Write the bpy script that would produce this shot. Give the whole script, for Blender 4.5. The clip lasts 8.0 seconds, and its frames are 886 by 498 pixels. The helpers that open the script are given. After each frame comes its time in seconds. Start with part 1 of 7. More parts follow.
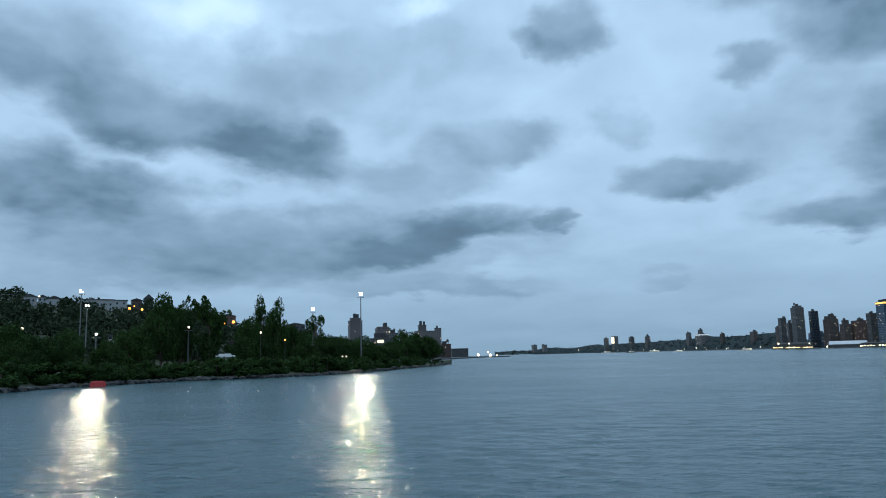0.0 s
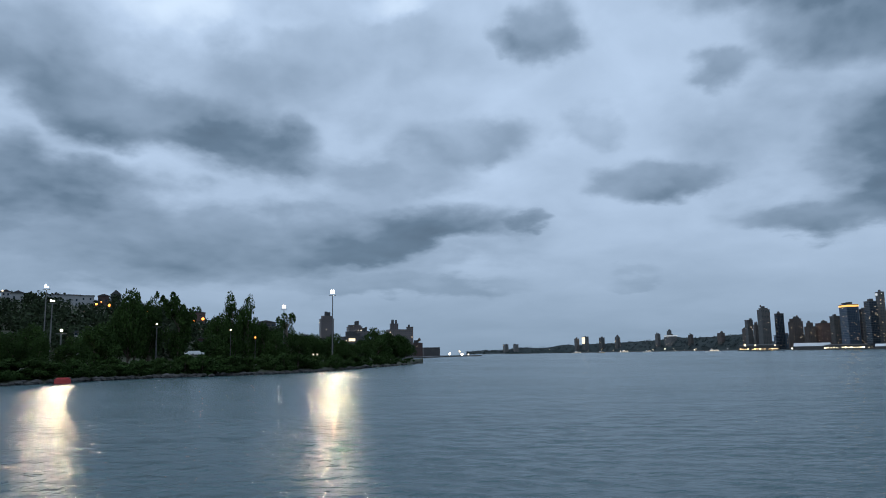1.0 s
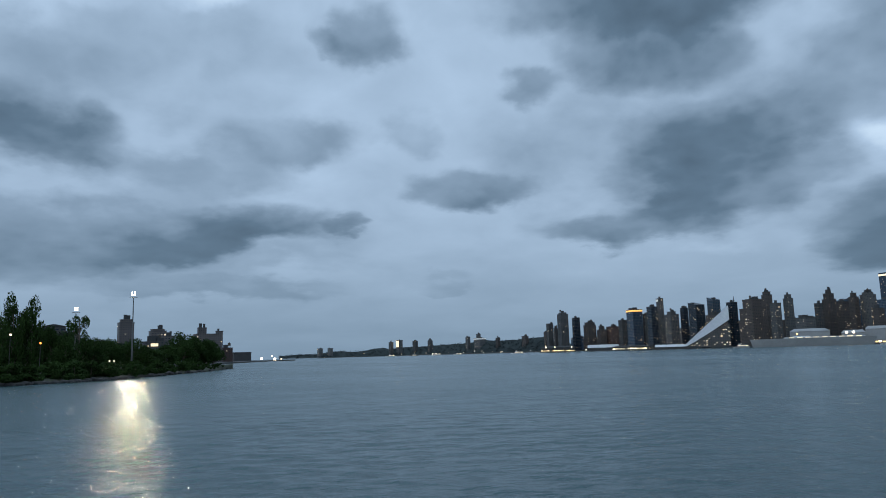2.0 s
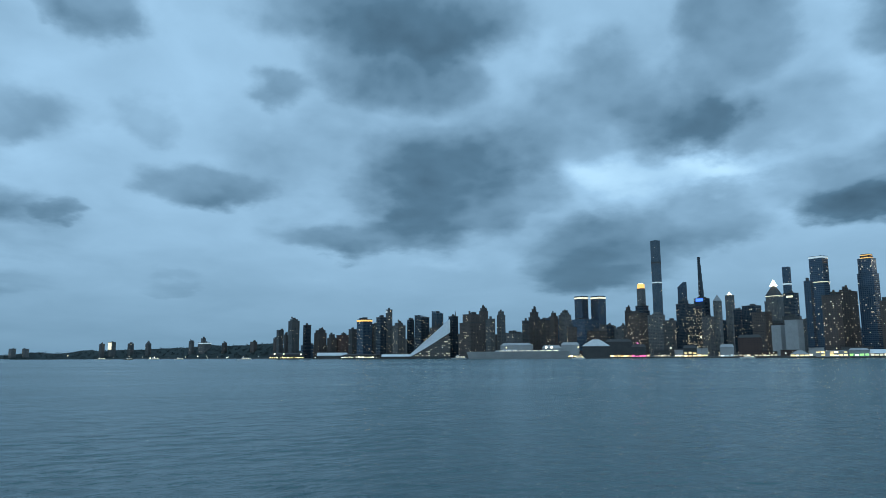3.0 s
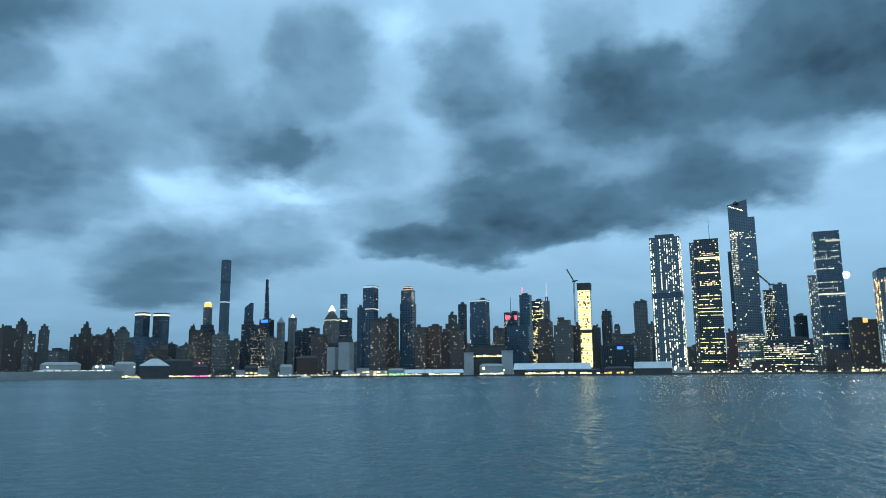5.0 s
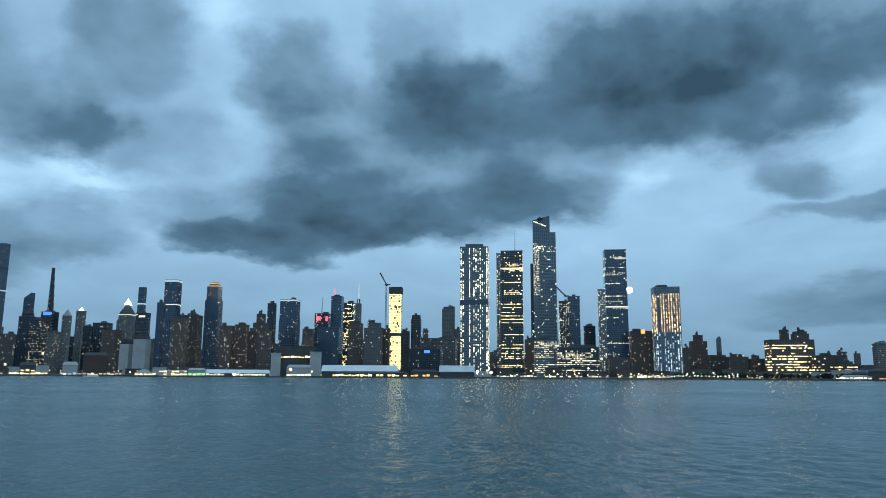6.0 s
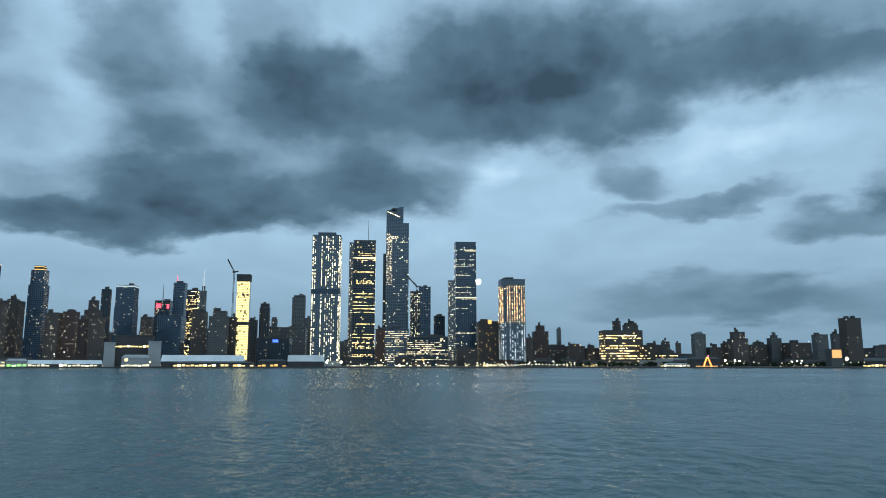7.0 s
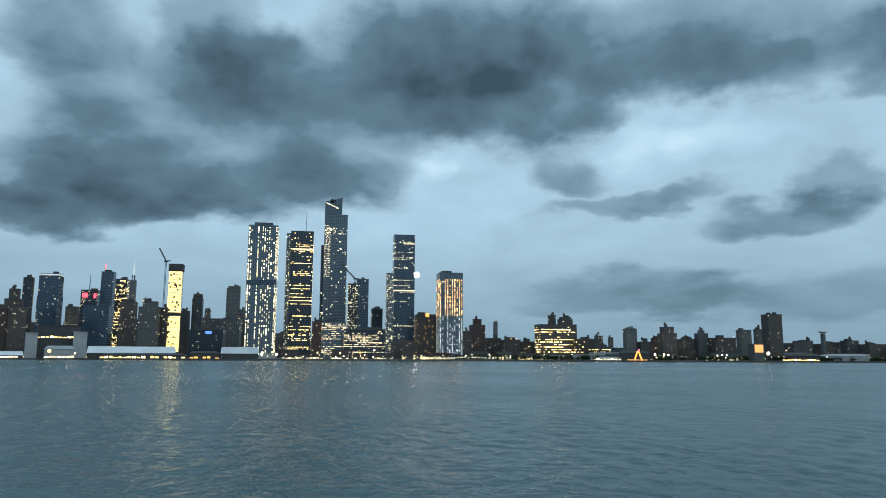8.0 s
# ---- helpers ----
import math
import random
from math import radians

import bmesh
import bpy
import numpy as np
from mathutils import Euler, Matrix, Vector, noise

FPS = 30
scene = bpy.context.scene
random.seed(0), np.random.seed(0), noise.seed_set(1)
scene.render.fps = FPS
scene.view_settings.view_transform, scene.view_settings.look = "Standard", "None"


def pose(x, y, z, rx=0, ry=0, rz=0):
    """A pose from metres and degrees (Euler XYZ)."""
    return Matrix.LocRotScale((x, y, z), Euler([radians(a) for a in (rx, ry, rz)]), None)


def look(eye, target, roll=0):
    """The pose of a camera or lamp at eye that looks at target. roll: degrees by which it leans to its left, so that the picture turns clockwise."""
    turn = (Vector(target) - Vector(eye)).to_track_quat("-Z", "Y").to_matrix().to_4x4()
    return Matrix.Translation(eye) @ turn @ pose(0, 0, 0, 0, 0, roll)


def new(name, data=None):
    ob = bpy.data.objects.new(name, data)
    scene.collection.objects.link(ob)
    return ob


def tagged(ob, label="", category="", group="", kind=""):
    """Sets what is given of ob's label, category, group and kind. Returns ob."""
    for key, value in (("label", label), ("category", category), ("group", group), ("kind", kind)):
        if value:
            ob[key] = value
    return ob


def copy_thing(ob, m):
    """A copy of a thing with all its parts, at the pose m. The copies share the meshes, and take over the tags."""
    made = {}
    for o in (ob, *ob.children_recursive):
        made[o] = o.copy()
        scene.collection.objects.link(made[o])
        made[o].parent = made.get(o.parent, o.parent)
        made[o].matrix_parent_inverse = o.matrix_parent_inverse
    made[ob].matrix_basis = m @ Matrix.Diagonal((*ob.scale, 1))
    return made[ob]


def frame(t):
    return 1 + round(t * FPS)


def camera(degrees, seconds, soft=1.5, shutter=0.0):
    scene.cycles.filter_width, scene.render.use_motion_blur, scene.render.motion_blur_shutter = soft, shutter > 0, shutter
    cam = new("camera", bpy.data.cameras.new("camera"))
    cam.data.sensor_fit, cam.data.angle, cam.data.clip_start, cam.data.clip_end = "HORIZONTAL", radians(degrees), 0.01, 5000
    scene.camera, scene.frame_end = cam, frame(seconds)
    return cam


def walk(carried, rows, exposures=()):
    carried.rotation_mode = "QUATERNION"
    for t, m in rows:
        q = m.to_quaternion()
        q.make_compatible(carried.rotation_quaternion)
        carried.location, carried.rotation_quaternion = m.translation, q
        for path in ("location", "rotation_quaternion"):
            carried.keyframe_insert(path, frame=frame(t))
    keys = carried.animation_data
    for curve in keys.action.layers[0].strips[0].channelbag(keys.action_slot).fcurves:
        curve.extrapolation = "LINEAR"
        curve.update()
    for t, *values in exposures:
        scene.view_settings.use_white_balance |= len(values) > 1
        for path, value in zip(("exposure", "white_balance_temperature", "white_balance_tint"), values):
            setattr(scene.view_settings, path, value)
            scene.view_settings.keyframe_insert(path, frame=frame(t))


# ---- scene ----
cam = camera(62.64, 8.0, soft=0.95)
EYE = 5.0
# seconds, yaw to the left, pitch up, roll
ROWS = [
    (0.0, 0.000, 8.349, -1.447),
    (0.5, -0.662, 8.358, -1.342),
    (1.0, -2.148, 8.224, -1.022),
    (1.2, -3.916, 8.187, -1.348),
    (2.3, -23.341, 8.169, -1.333),
    (2.5, -28.148, 8.161, -1.025),
    (3.0, -37.300, 8.398, -0.300),
    (3.5, -45.100, 8.926, -0.381),
    (4.0, -54.614, 9.720, -0.719),
    (4.5, -61.854, 9.889, -0.592),
    (5.0, -70.473, 9.707, -0.488),
    (5.2, -73.736, 9.739, -0.288),
    (6.3, -88.589, 9.615, 0.350),
    (6.5, -90.707, 9.370, 0.285),
    (7.0, -96.815, 9.056, 0.016),
    (7.5, -99.501, 8.842, 0.229),
    (8.0, -101.677, 8.518, 0.252),
]
walk(cam, [(t, pose(0, 0, EYE, 90 + pitch, 0, yaw) @ pose(0, 0, 0, 0, 0, roll)) for t, yaw, pitch, roll in ROWS],
     exposures=[
         (0.0, 0.26, 6800, 7),
         (0.5, 0.16, 7300, 15),
         (1.0, 0.10, 7350, 17),
         (2.5, -0.10, 6800, 7),
         (3.5, 0.05, 5900, -6),
         (4.5, 0.05, 5900, -6),
         (6.5, -0.02, 6450, 0),
         (8.0, 0.10, 7250, 2),
     ])

# ---- sky and light: a clouded dusk sky ----
world = bpy.data.worlds.new("dusk_sky")
scene.world = world
world.use_nodes = True
wt = world.node_tree
wt.nodes.clear()


def wnode(kind, **values):
    n = wt.nodes.new(kind)
    for key, value in values.items():
        if key == "op":
            n.operation = value
    return n


def wmath(op, a, b=None, c=None):
    n = wnode("ShaderNodeMath", op=op)
    for i, value in enumerate((a, b, c)):
        if value is None:
            continue
        if isinstance(value, (int, float)):
            n.inputs[i].default_value = value
        else:
            wt.links.new(value, n.inputs[i])
    return n.outputs[0]


def wmix(fac, a, b):
    n = wt.nodes.new("ShaderNodeMix")
    n.data_type = "RGBA"
    wt.links.new(fac, n.inputs["Factor"])
    for socket, value in ((n.inputs[6], a), (n.inputs[7], b)):
        if isinstance(value, tuple):
            socket.default_value = (*value, 1)
        else:
            wt.links.new(value, socket)
    return n.outputs[2]


coord = wnode("ShaderNodeTexCoord")
split = wnode("ShaderNodeSeparateXYZ")
wt.links.new(coord.outputs["Generated"], split.inputs[0])
azimuth = wmath("MULTIPLY", wmath("ARCTAN2", split.outputs[0], split.outputs[1]), 57.2958)
elevation = wmath("MULTIPLY", wmath("ARCSINE", split.outputs[2]), 57.2958)
# coordinates in which clouds lie flatter towards the horizon
sheet = wnode("ShaderNodeCombineXYZ")
wt.links.new(wmath("MULTIPLY", azimuth, 0.085), sheet.inputs[0])
wt.links.new(wmath("ADD", wmath("MULTIPLY", wmath("LOGARITHM", wmath("ADD", wmath("MULTIPLY", wmath("MAXIMUM", elevation, 0.0), 0.30), 1.0), 2.71828), 1.7), wmath("MULTIPLY", elevation, 0.055)), sheet.inputs[1])


def wnoise(scale, detail, rough, warp=0.0, z=0.0):
    n = wt.nodes.new("ShaderNodeTexNoise")
    n.noise_dimensions = "3D"
    n.inputs["Scale"].default_value, n.inputs["Detail"].default_value = scale, detail
    n.inputs["Roughness"].default_value, n.inputs["Distortion"].default_value = rough, warp
    shift = wt.nodes.new("ShaderNodeVectorMath")
    shift.operation = "ADD"
    shift.inputs[1].default_value = (0, 0, z)
    wt.links.new(sheet.outputs[0], shift.inputs[0])
    wt.links.new(shift.outputs[0], n.inputs["Vector"])
    return n


# the clouds' outlines are drawn out by noise
bend = wnoise(1.7, 5, 0.52, z=3.0)
bend_split = wt.nodes.new("ShaderNodeSeparateColor")
wt.links.new(bend.outputs["Color"], bend_split.inputs[0])
az_bent = wmath("ADD", azimuth, wmath("MULTIPLY", wmath("SUBTRACT", bend_split.outputs[0], 0.5), 8.5))
el_bent = wmath("ADD", elevation, wmath("MULTIPLY", wmath("SUBTRACT", bend_split.outputs[1], 0.5), 6.0))
cover = {"thick": None, "thin": None, "last": None}


def cloud(az, el, wide, high, amount, turn=0.0):
    """One bank of cloud: centre and half axes in degrees; a negative amount thins the cover."""
    m = wt.nodes.new("ShaderNodeMapping")
    m.vector_type = "TEXTURE"
    m.inputs["Location"].default_value = (az, el, 0)
    m.inputs["Rotation"].default_value = (0, 0, radians(turn))
    m.inputs["Scale"].default_value = (wide, high, 1e7)
    g = wt.nodes.new("ShaderNodeTexGradient")
    g.gradient_type = "SPHERICAL"
    # the banks are worked out one after another, which keeps the sky light to draw
    spot = wnode("ShaderNodeCombineXYZ")
    wt.links.new(az_bent, spot.inputs[0])
    wt.links.new(el_bent, spot.inputs[1])
    if cover["last"] is not None:
        wt.links.new(cover["last"], spot.inputs[2])
    wt.links.new(spot.outputs[0], m.inputs["Vector"])
    wt.links.new(m.outputs[0], g.inputs["Vector"])
    edge = wt.nodes.new("ShaderNodeMapRange")
    edge.interpolation_type = "SMOOTHSTEP"
    edge.inputs["From Max"].default_value = 0.62 if amount > 0 else 0.9
    wt.links.new(g.outputs["Fac"], edge.inputs["Value"])
    if amount < 0:
        cover["thin"] = wmath("MULTIPLY_ADD", edge.outputs[0], -amount, 0.0 if cover["thin"] is None else cover["thin"])
        cover["last"] = cover["thin"]
        return
    # the underside of a bank is its dense part
    xyz = wt.nodes.new("ShaderNodeSeparateXYZ")
    wt.links.new(m.outputs[0], xyz.inputs[0])
    dense = wmath("MULTIPLY", edge.outputs[0], wmath("MULTIPLY_ADD", xyz.outputs[1], -0.45 * amount, amount))
    cover["thick"] = wmath("ADD", dense, 0.0 if cover["thick"] is None else cover["thick"])
    cover["last"] = cover["thick"]


cloud(-17.1, 24.4, 8.6, 3.2, -0.32, 0)
cloud(-1.6, 26.7, 5.3, 1.4, -0.26, 0)
cloud(-10.0, 24.9, 3.4, 1.1, -0.12, 0)
cloud(-19.9, 17.7, 16.2, 3.8, 0.28, -12)
cloud(-13.5, 16.0, 7.6, 2.0, 0.16, 0)
cloud(-29.6, 21.4, 10.2, 3.9, 0.14, 0)
cloud(-28.1, 12.4, 10.2, 4.2, 0.30, -8)
cloud(-12.6, 9.2, 25.8, 4.3, 0.28, 0)
cloud(-1.1, 9.5, 12.8, 2.5, 0.18, 6)
cloud(-22.7, 6.3, 15.1, 2.3, 0.10, 0)
cloud(4.6, 17.1, 7.7, 2.4, 0.16, 0)
cloud(-0.9, 14.2, 7.7, 2.9, 0.14, 0)
cloud(14.1, 17.5, 3.2, 2.5, 0.12, 0)
cloud(11.4, 24.3, 4.2, 3.3, 0.22, 0)
cloud(8.2, 23.8, 2.0, 1.1, 0.12, 0)
cloud(23.5, 20.1, 3.7, 1.8, 0.15, 0)
cloud(18.9, 13.1, 6.4, 2.1, 0.23, 0)
cloud(8.8, 10.3, 2.1, 1.0, 0.15, 0)
cloud(1.1, 7.6, 10.0, 1.2, -0.22, 10)
cloud(5.1, 6.3, 11.0, 1.0, -0.08, 0)
cloud(-0.3, 5.2, 11.6, 1.2, 0.12, 0)
cloud(17.1, 5.9, 3.6, 0.7, 0.07, 0)
cloud(-6.3, 21.9, 14.8, 5.7, 0.10, 0)
cloud(-19.8, 14.7, 12.1, 0.9, -0.10, -3)
cloud(33.5, 26.3, 14.4, 4.2, 0.42, 0)
cloud(33.3, 22.0, 9.2, 3.2, 0.30, 0)
cloud(38.5, 14.0, 9.9, 6.7, 0.32, 0)
cloud(32.0, 9.4, 10.0, 1.9, 0.26, 0)
cloud(37.9, 11.4, 7.1, 2.7, 0.16, 0)
cloud(27.6, 12.0, 4.0, 2.7, -0.16, 0)
cloud(56.3, 18.1, 6.1, 4.3, 0.26, 0)
cloud(50.6, 13.6, 6.8, 2.1, -0.24, 0)
cloud(58.0, 13.8, 3.9, 1.9, -0.12, 0)
cloud(49.8, 8.3, 7.5, 3.9, 0.36, 0)
cloud(48.5, 6.4, 3.7, 1.5, 0.14, 0)
cloud(57.4, 10.2, 6.5, 3.0, 0.22, 0)
cloud(36.4, 18.0, 11.2, 5.9, 0.12, 0)
cloud(46.4, 23.3, 3.2, 2.9, -0.10, 0)
cloud(60.3, 24.4, 5.0, 5.9, 0.20, 0)
cloud(57.8, 17.6, 4.3, 3.0, 0.14, 0)
cloud(48.5, 20.7, 6.6, 4.8, 0.16, 0)
cloud(66.3, 24.0, 2.8, 5.6, -0.10, 0)
cloud(72.8, 22.8, 5.6, 4.7, 0.36, 0)
cloud(78.7, 19.2, 8.7, 5.4, 0.28, 0)
cloud(85.5, 22.6, 5.5, 3.6, 0.26, 0)
cloud(72.8, 10.7, 10.2, 2.3, 0.46, 0)
cloud(81.6, 12.6, 8.6, 2.9, 0.34, 12)
cloud(75.2, 14.8, 7.5, 3.6, 0.20, 0)
cloud(59.0, 13.9, 5.4, 1.9, -0.20, 0)
cloud(67.2, 15.5, 2.4, 1.4, -0.10, 0)
cloud(64.4, 12.5, 6.3, 2.2, 0.18, 0)
cloud(37.9, 7.0, 3.9, 0.7, -0.10, 0)
cloud(89.3, 19.6, 7.8, 5.6, 0.30, 0)
cloud(83.8, 13.9, 17.6, 3.1, 0.26, 0)
cloud(78.0, 11.3, 14.3, 1.9, 0.22, 0)
cloud(97.4, 21.2, 7.5, 6.2, 0.28, 0)
cloud(82.6, 25.2, 4.0, 4.5, 0.14, 0)
cloud(66.6, 26.6, 3.6, 3.3, -0.26, 0)
cloud(103.4, 24.1, 14.4, 5.6, 0.40, 0)
cloud(108.5, 19.8, 8.9, 4.6, 0.36, 0)
cloud(88.6, 19.9, 9.8, 5.4, 0.24, 0)
cloud(82.3, 13.5, 18.6, 3.2, 0.32, 0)
cloud(68.6, 10.6, 5.6, 1.5, 0.28, 0)
cloud(93.7, 15.1, 8.5, 3.2, 0.18, 0)
cloud(69.2, 19.0, 2.8, 6.0, -0.12, 0)
cloud(103.8, 21.6, 3.1, 1.7, -0.16, 0)
cloud(118.2, 16.0, 7.7, 3.5, -0.18, 0)
cloud(111.5, 14.3, 5.0, 2.3, 0.20, 0)
cloud(116.0, 11.6, 9.3, 1.2, 0.20, 5)
cloud(100.9, 14.6, 2.4, 2.0, -0.18, 0)
cloud(116.3, 5.0, 12.2, 2.2, 0.24, 0)
cloud(61.7, 12.4, 5.2, 2.9, -0.14, 0)
cloud(127.7, 10.5, 6.2, 2.0, 0.38, 0)
cloud(130.6, 12.2, 3.9, 2.8, 0.16, 0)
cloud(128.0, 4.6, 13.4, 2.4, 0.16, 0)
cloud(118.3, 22.9, 24.1, 4.4, 0.26, 0)
cloud(130.2, 20.9, 11.7, 2.9, 0.28, 0)
cloud(123.4, 16.3, 9.9, 2.5, -0.16, 0)
cloud(116.9, 9.2, 10.4, 1.6, -0.08, 0)
cloud(102.4, 15.2, 3.4, 1.9, -0.10, 0)
cloud(107.0, 20.3, 14.2, 4.2, 0.34, 0)
cloud(116.9, 21.6, 14.5, 3.4, 0.30, 0)
cloud(97.7, 23.7, 9.3, 3.6, 0.18, 0)
cloud(106.1, 22.7, 7.6, 3.6, 0.20, 0)
cloud(60.2, 22.2, 12.4, 7.3, 0.06, 0)
cloud(64.4, 17.2, 9.6, 3.8, 0.10, 0)
cloud(27.7, 14.6, 10.1, 5.4, 0.10, 0)
cloud(48.9, 18.1, 8.1, 4.5, 0.10, 0)
cloud(47.4, 13.7, 5.8, 2.0, -0.08, 0)
fine = wnoise(1.9, 6, 0.5, 0.3, z=8.0)
broad = wnoise(0.6, 4, 0.5, 0.0, z=1.0)
billow = wnoise(1.1, 5, 0.5, 0.5, z=15.0)
lumps = wt.nodes.new("ShaderNodeTexVoronoi")
lumps.feature, lumps.voronoi_dimensions = "SMOOTH_F1", "2D"
lumps.inputs["Scale"].default_value, lumps.inputs["Detail"].default_value, lumps.inputs["Roughness"].default_value = 1.7, 3.0, 0.55
bumped = wt.nodes.new("ShaderNodeMix")
bumped.data_type = "VECTOR"
bumped.inputs["Factor"].default_value = 0.22
wt.links.new(sheet.outputs[0], bumped.inputs[4])
wt.links.new(bend.outputs["Color"], bumped.inputs[5])
wt.links.new(bumped.outputs[1], lumps.inputs["Vector"])
# where banks pile up they darken less and less
heaped = wmath("SUBTRACT", 1.0, wmath("POWER", 2.71828, wmath("MULTIPLY", cover["thick"], -1.65)))
heaped = wmath("MULTIPLY", heaped, wmath("MULTIPLY_ADD", billow.outputs["Fac"], 1.1, 0.45))
heaped = wmath("MULTIPLY", heaped, wmath("MULTIPLY_ADD", lumps.outputs["Distance"], -0.55, 1.22))
total = wmath("SUBTRACT", heaped, wmath("MULTIPLY", cover["thin"], 0.58))
total = wmath("ADD", total, wmath("MULTIPLY", wmath("SUBTRACT", fine.outputs["Fac"], 0.5), 0.22))
total = wmath("ADD", total, wmath("MULTIPLY", wmath("SUBTRACT", broad.outputs["Fac"], 0.5), 0.18))
# the sky thins out towards the west, where the sun went down
west = wmath("MULTIPLY", wmath("MAXIMUM", wmath("ADD", wmath("MULTIPLY", split.outputs[0], -0.75), wmath("MULTIPLY", split.outputs[1], -0.45)), 0.0), 0.28)
total = wmath("SUBTRACT", total, west)
ramp = wt.nodes.new("ShaderNodeValToRGB")
wt.links.new(wmath("MULTIPLY_ADD", total, 0.88, 0.245), ramp.inputs[0])
stops = ramp.color_ramp.elements
stops[0].position, stops[0].color = 0.0, (0.67, 0.92, 1.19, 1)
stops[1].position, stops[1].color = 1.0, (0.043, 0.082, 0.132, 1)
for at, colour in ((0.2, (0.405, 0.60, 0.855, 1)), (0.40, (0.24, 0.375, 0.55, 1)), (0.62, (0.110, 0.196, 0.304, 1))):
    e = stops.new(at)
    e.color = colour
# air near the horizon is duller and bluer
low = wt.nodes.new("ShaderNodeMapRange")
low.inputs["From Min"].default_value, low.inputs["From Max"].default_value = 0.0, 11.0
low.inputs["To Min"].default_value, low.inputs["To Max"].default_value = 0.74, 0.0
wt.links.new(elevation, low.inputs["Value"])
hazed = wmix(low.outputs[0], ramp.outputs[0], (0.14, 0.243, 0.36))
nishita = wt.nodes.new("ShaderNodeTexSky")
nishita.sky_type, nishita.sun_disc = "NISHITA", False
nishita.sun_elevation, nishita.sun_rotation = radians(1.0), radians(-115)
thin = wt.nodes.new("ShaderNodeMix")
thin.data_type, thin.blend_type = "RGBA", "ADD"
thin.inputs["Factor"].default_value = 0.001
wt.links.new(hazed, thin.inputs[6])
wt.links.new(nishita.outputs[0], thin.inputs[7])
background = wt.nodes.new("ShaderNodeBackground")
# an overcast sky is brighter overhead than along the horizon
zenith = wt.nodes.new("ShaderNodeMapRange")
zenith.interpolation_type = "SMOOTHSTEP"
zenith.inputs["From Min"].default_value, zenith.inputs["From Max"].default_value = 26.0, 75.0
zenith.inputs["To Min"].default_value, zenith.inputs["To Max"].default_value = 1.0, 1.75
wt.links.new(elevation, zenith.inputs["Value"])
wt.links.new(zenith.outputs[0], background.inputs["Strength"])
wt.links.new(thin.outputs[2], background.inputs[0])
wout = wt.nodes.new("ShaderNodeOutputWorld")
wt.links.new(background.outputs[0], wout.inputs[0])

# the last daylight behind the cloud, from the west
sun = new("sun", bpy.data.lights.new("sun", "SUN"))
sun.data.energy, sun.data.angle, sun.data.color = 0.12, radians(30), (1.0, 0.93, 0.88)
sun.matrix_world = look((-300, -140, 120), (0, 0, 0))

# ---- materials ----


def material(name):
    m = bpy.data.materials.new(name)
    m.use_nodes = True
    t = m.node_tree
    return m, t, t.nodes["Principled BSDF"]


def link(t, a, b):
    t.links.new(a, b)


def noise_node(t, scale, detail=4.0, rough=0.55, vector=None):
    n = t.nodes.new("ShaderNodeTexNoise")
    n.inputs["Scale"].default_value, n.inputs["Detail"].default_value, n.inputs["Roughness"].default_value = scale, detail, rough
    if vector is not None:
        link(t, vector, n.inputs["Vector"])
    return n


def mixed(t, fac, a, b):
    n = t.nodes.new("ShaderNodeMix")
    n.data_type = "RGBA"
    if isinstance(fac, float):
        n.inputs["Factor"].default_value = fac
    else:
        link(t, fac, n.inputs["Factor"])
    for socket, value in ((n.inputs[6], a), (n.inputs[7], b)):
        if isinstance(value, tuple):
            socket.default_value = (*value, 1)
        else:
            link(t, value, socket)
    return n.outputs[2]


def surface(name, colour, other, scale=0.3, rough=0.8, bump=0.3, island=False):
    """Two tones at two scales with fine relief."""
    m, t, b = material(name)
    where = t.nodes.new("ShaderNodeTexCoord").outputs["Object"]
    a, f = noise_node(t, scale, 5, 0.6, where), noise_node(t, scale * 9, 4, 0.6, where)
    fac = t.nodes.new("ShaderNodeMath")
    fac.operation = "MULTIPLY_ADD"
    link(t, f.outputs["Fac"], fac.inputs[0])
    fac.inputs[1].default_value = 0.5
    link(t, a.outputs["Fac"], fac.inputs[2])
    fac.use_clamp = True
    step = t.nodes.new("ShaderNodeMapRange")
    step.inputs["From Min"].default_value, step.inputs["From Max"].default_value = 0.5, 1.0
    link(t, fac.outputs[0], step.inputs["Value"])
    out = mixed(t, step.outputs[0], colour, other)
    if island:
        g = t.nodes.new("ShaderNodeNewGeometry")
        dim = t.nodes.new("ShaderNodeMapRange")
        dim.inputs["To Min"].default_value, dim.inputs["To Max"].default_value = 0.6, 1.3
        link(t, g.outputs["Random Per Island"], dim.inputs["Value"])
        v = t.nodes.new("ShaderNodeVectorMath")
        v.operation = "SCALE"
        link(t, out, v.inputs[0])
        link(t, dim.outputs[0], v.inputs["Scale"])
        out = v.outputs[0]
    link(t, out, b.inputs["Base Color"])
    b.inputs["Roughness"].default_value = rough
    if bump:
        n = t.nodes.new("ShaderNodeBump")
        n.inputs["Strength"].default_value = bump
        link(t, f.outputs["Fac"], n.inputs["Height"])
        link(t, n.outputs[0], b.inputs["Normal"])
    return m


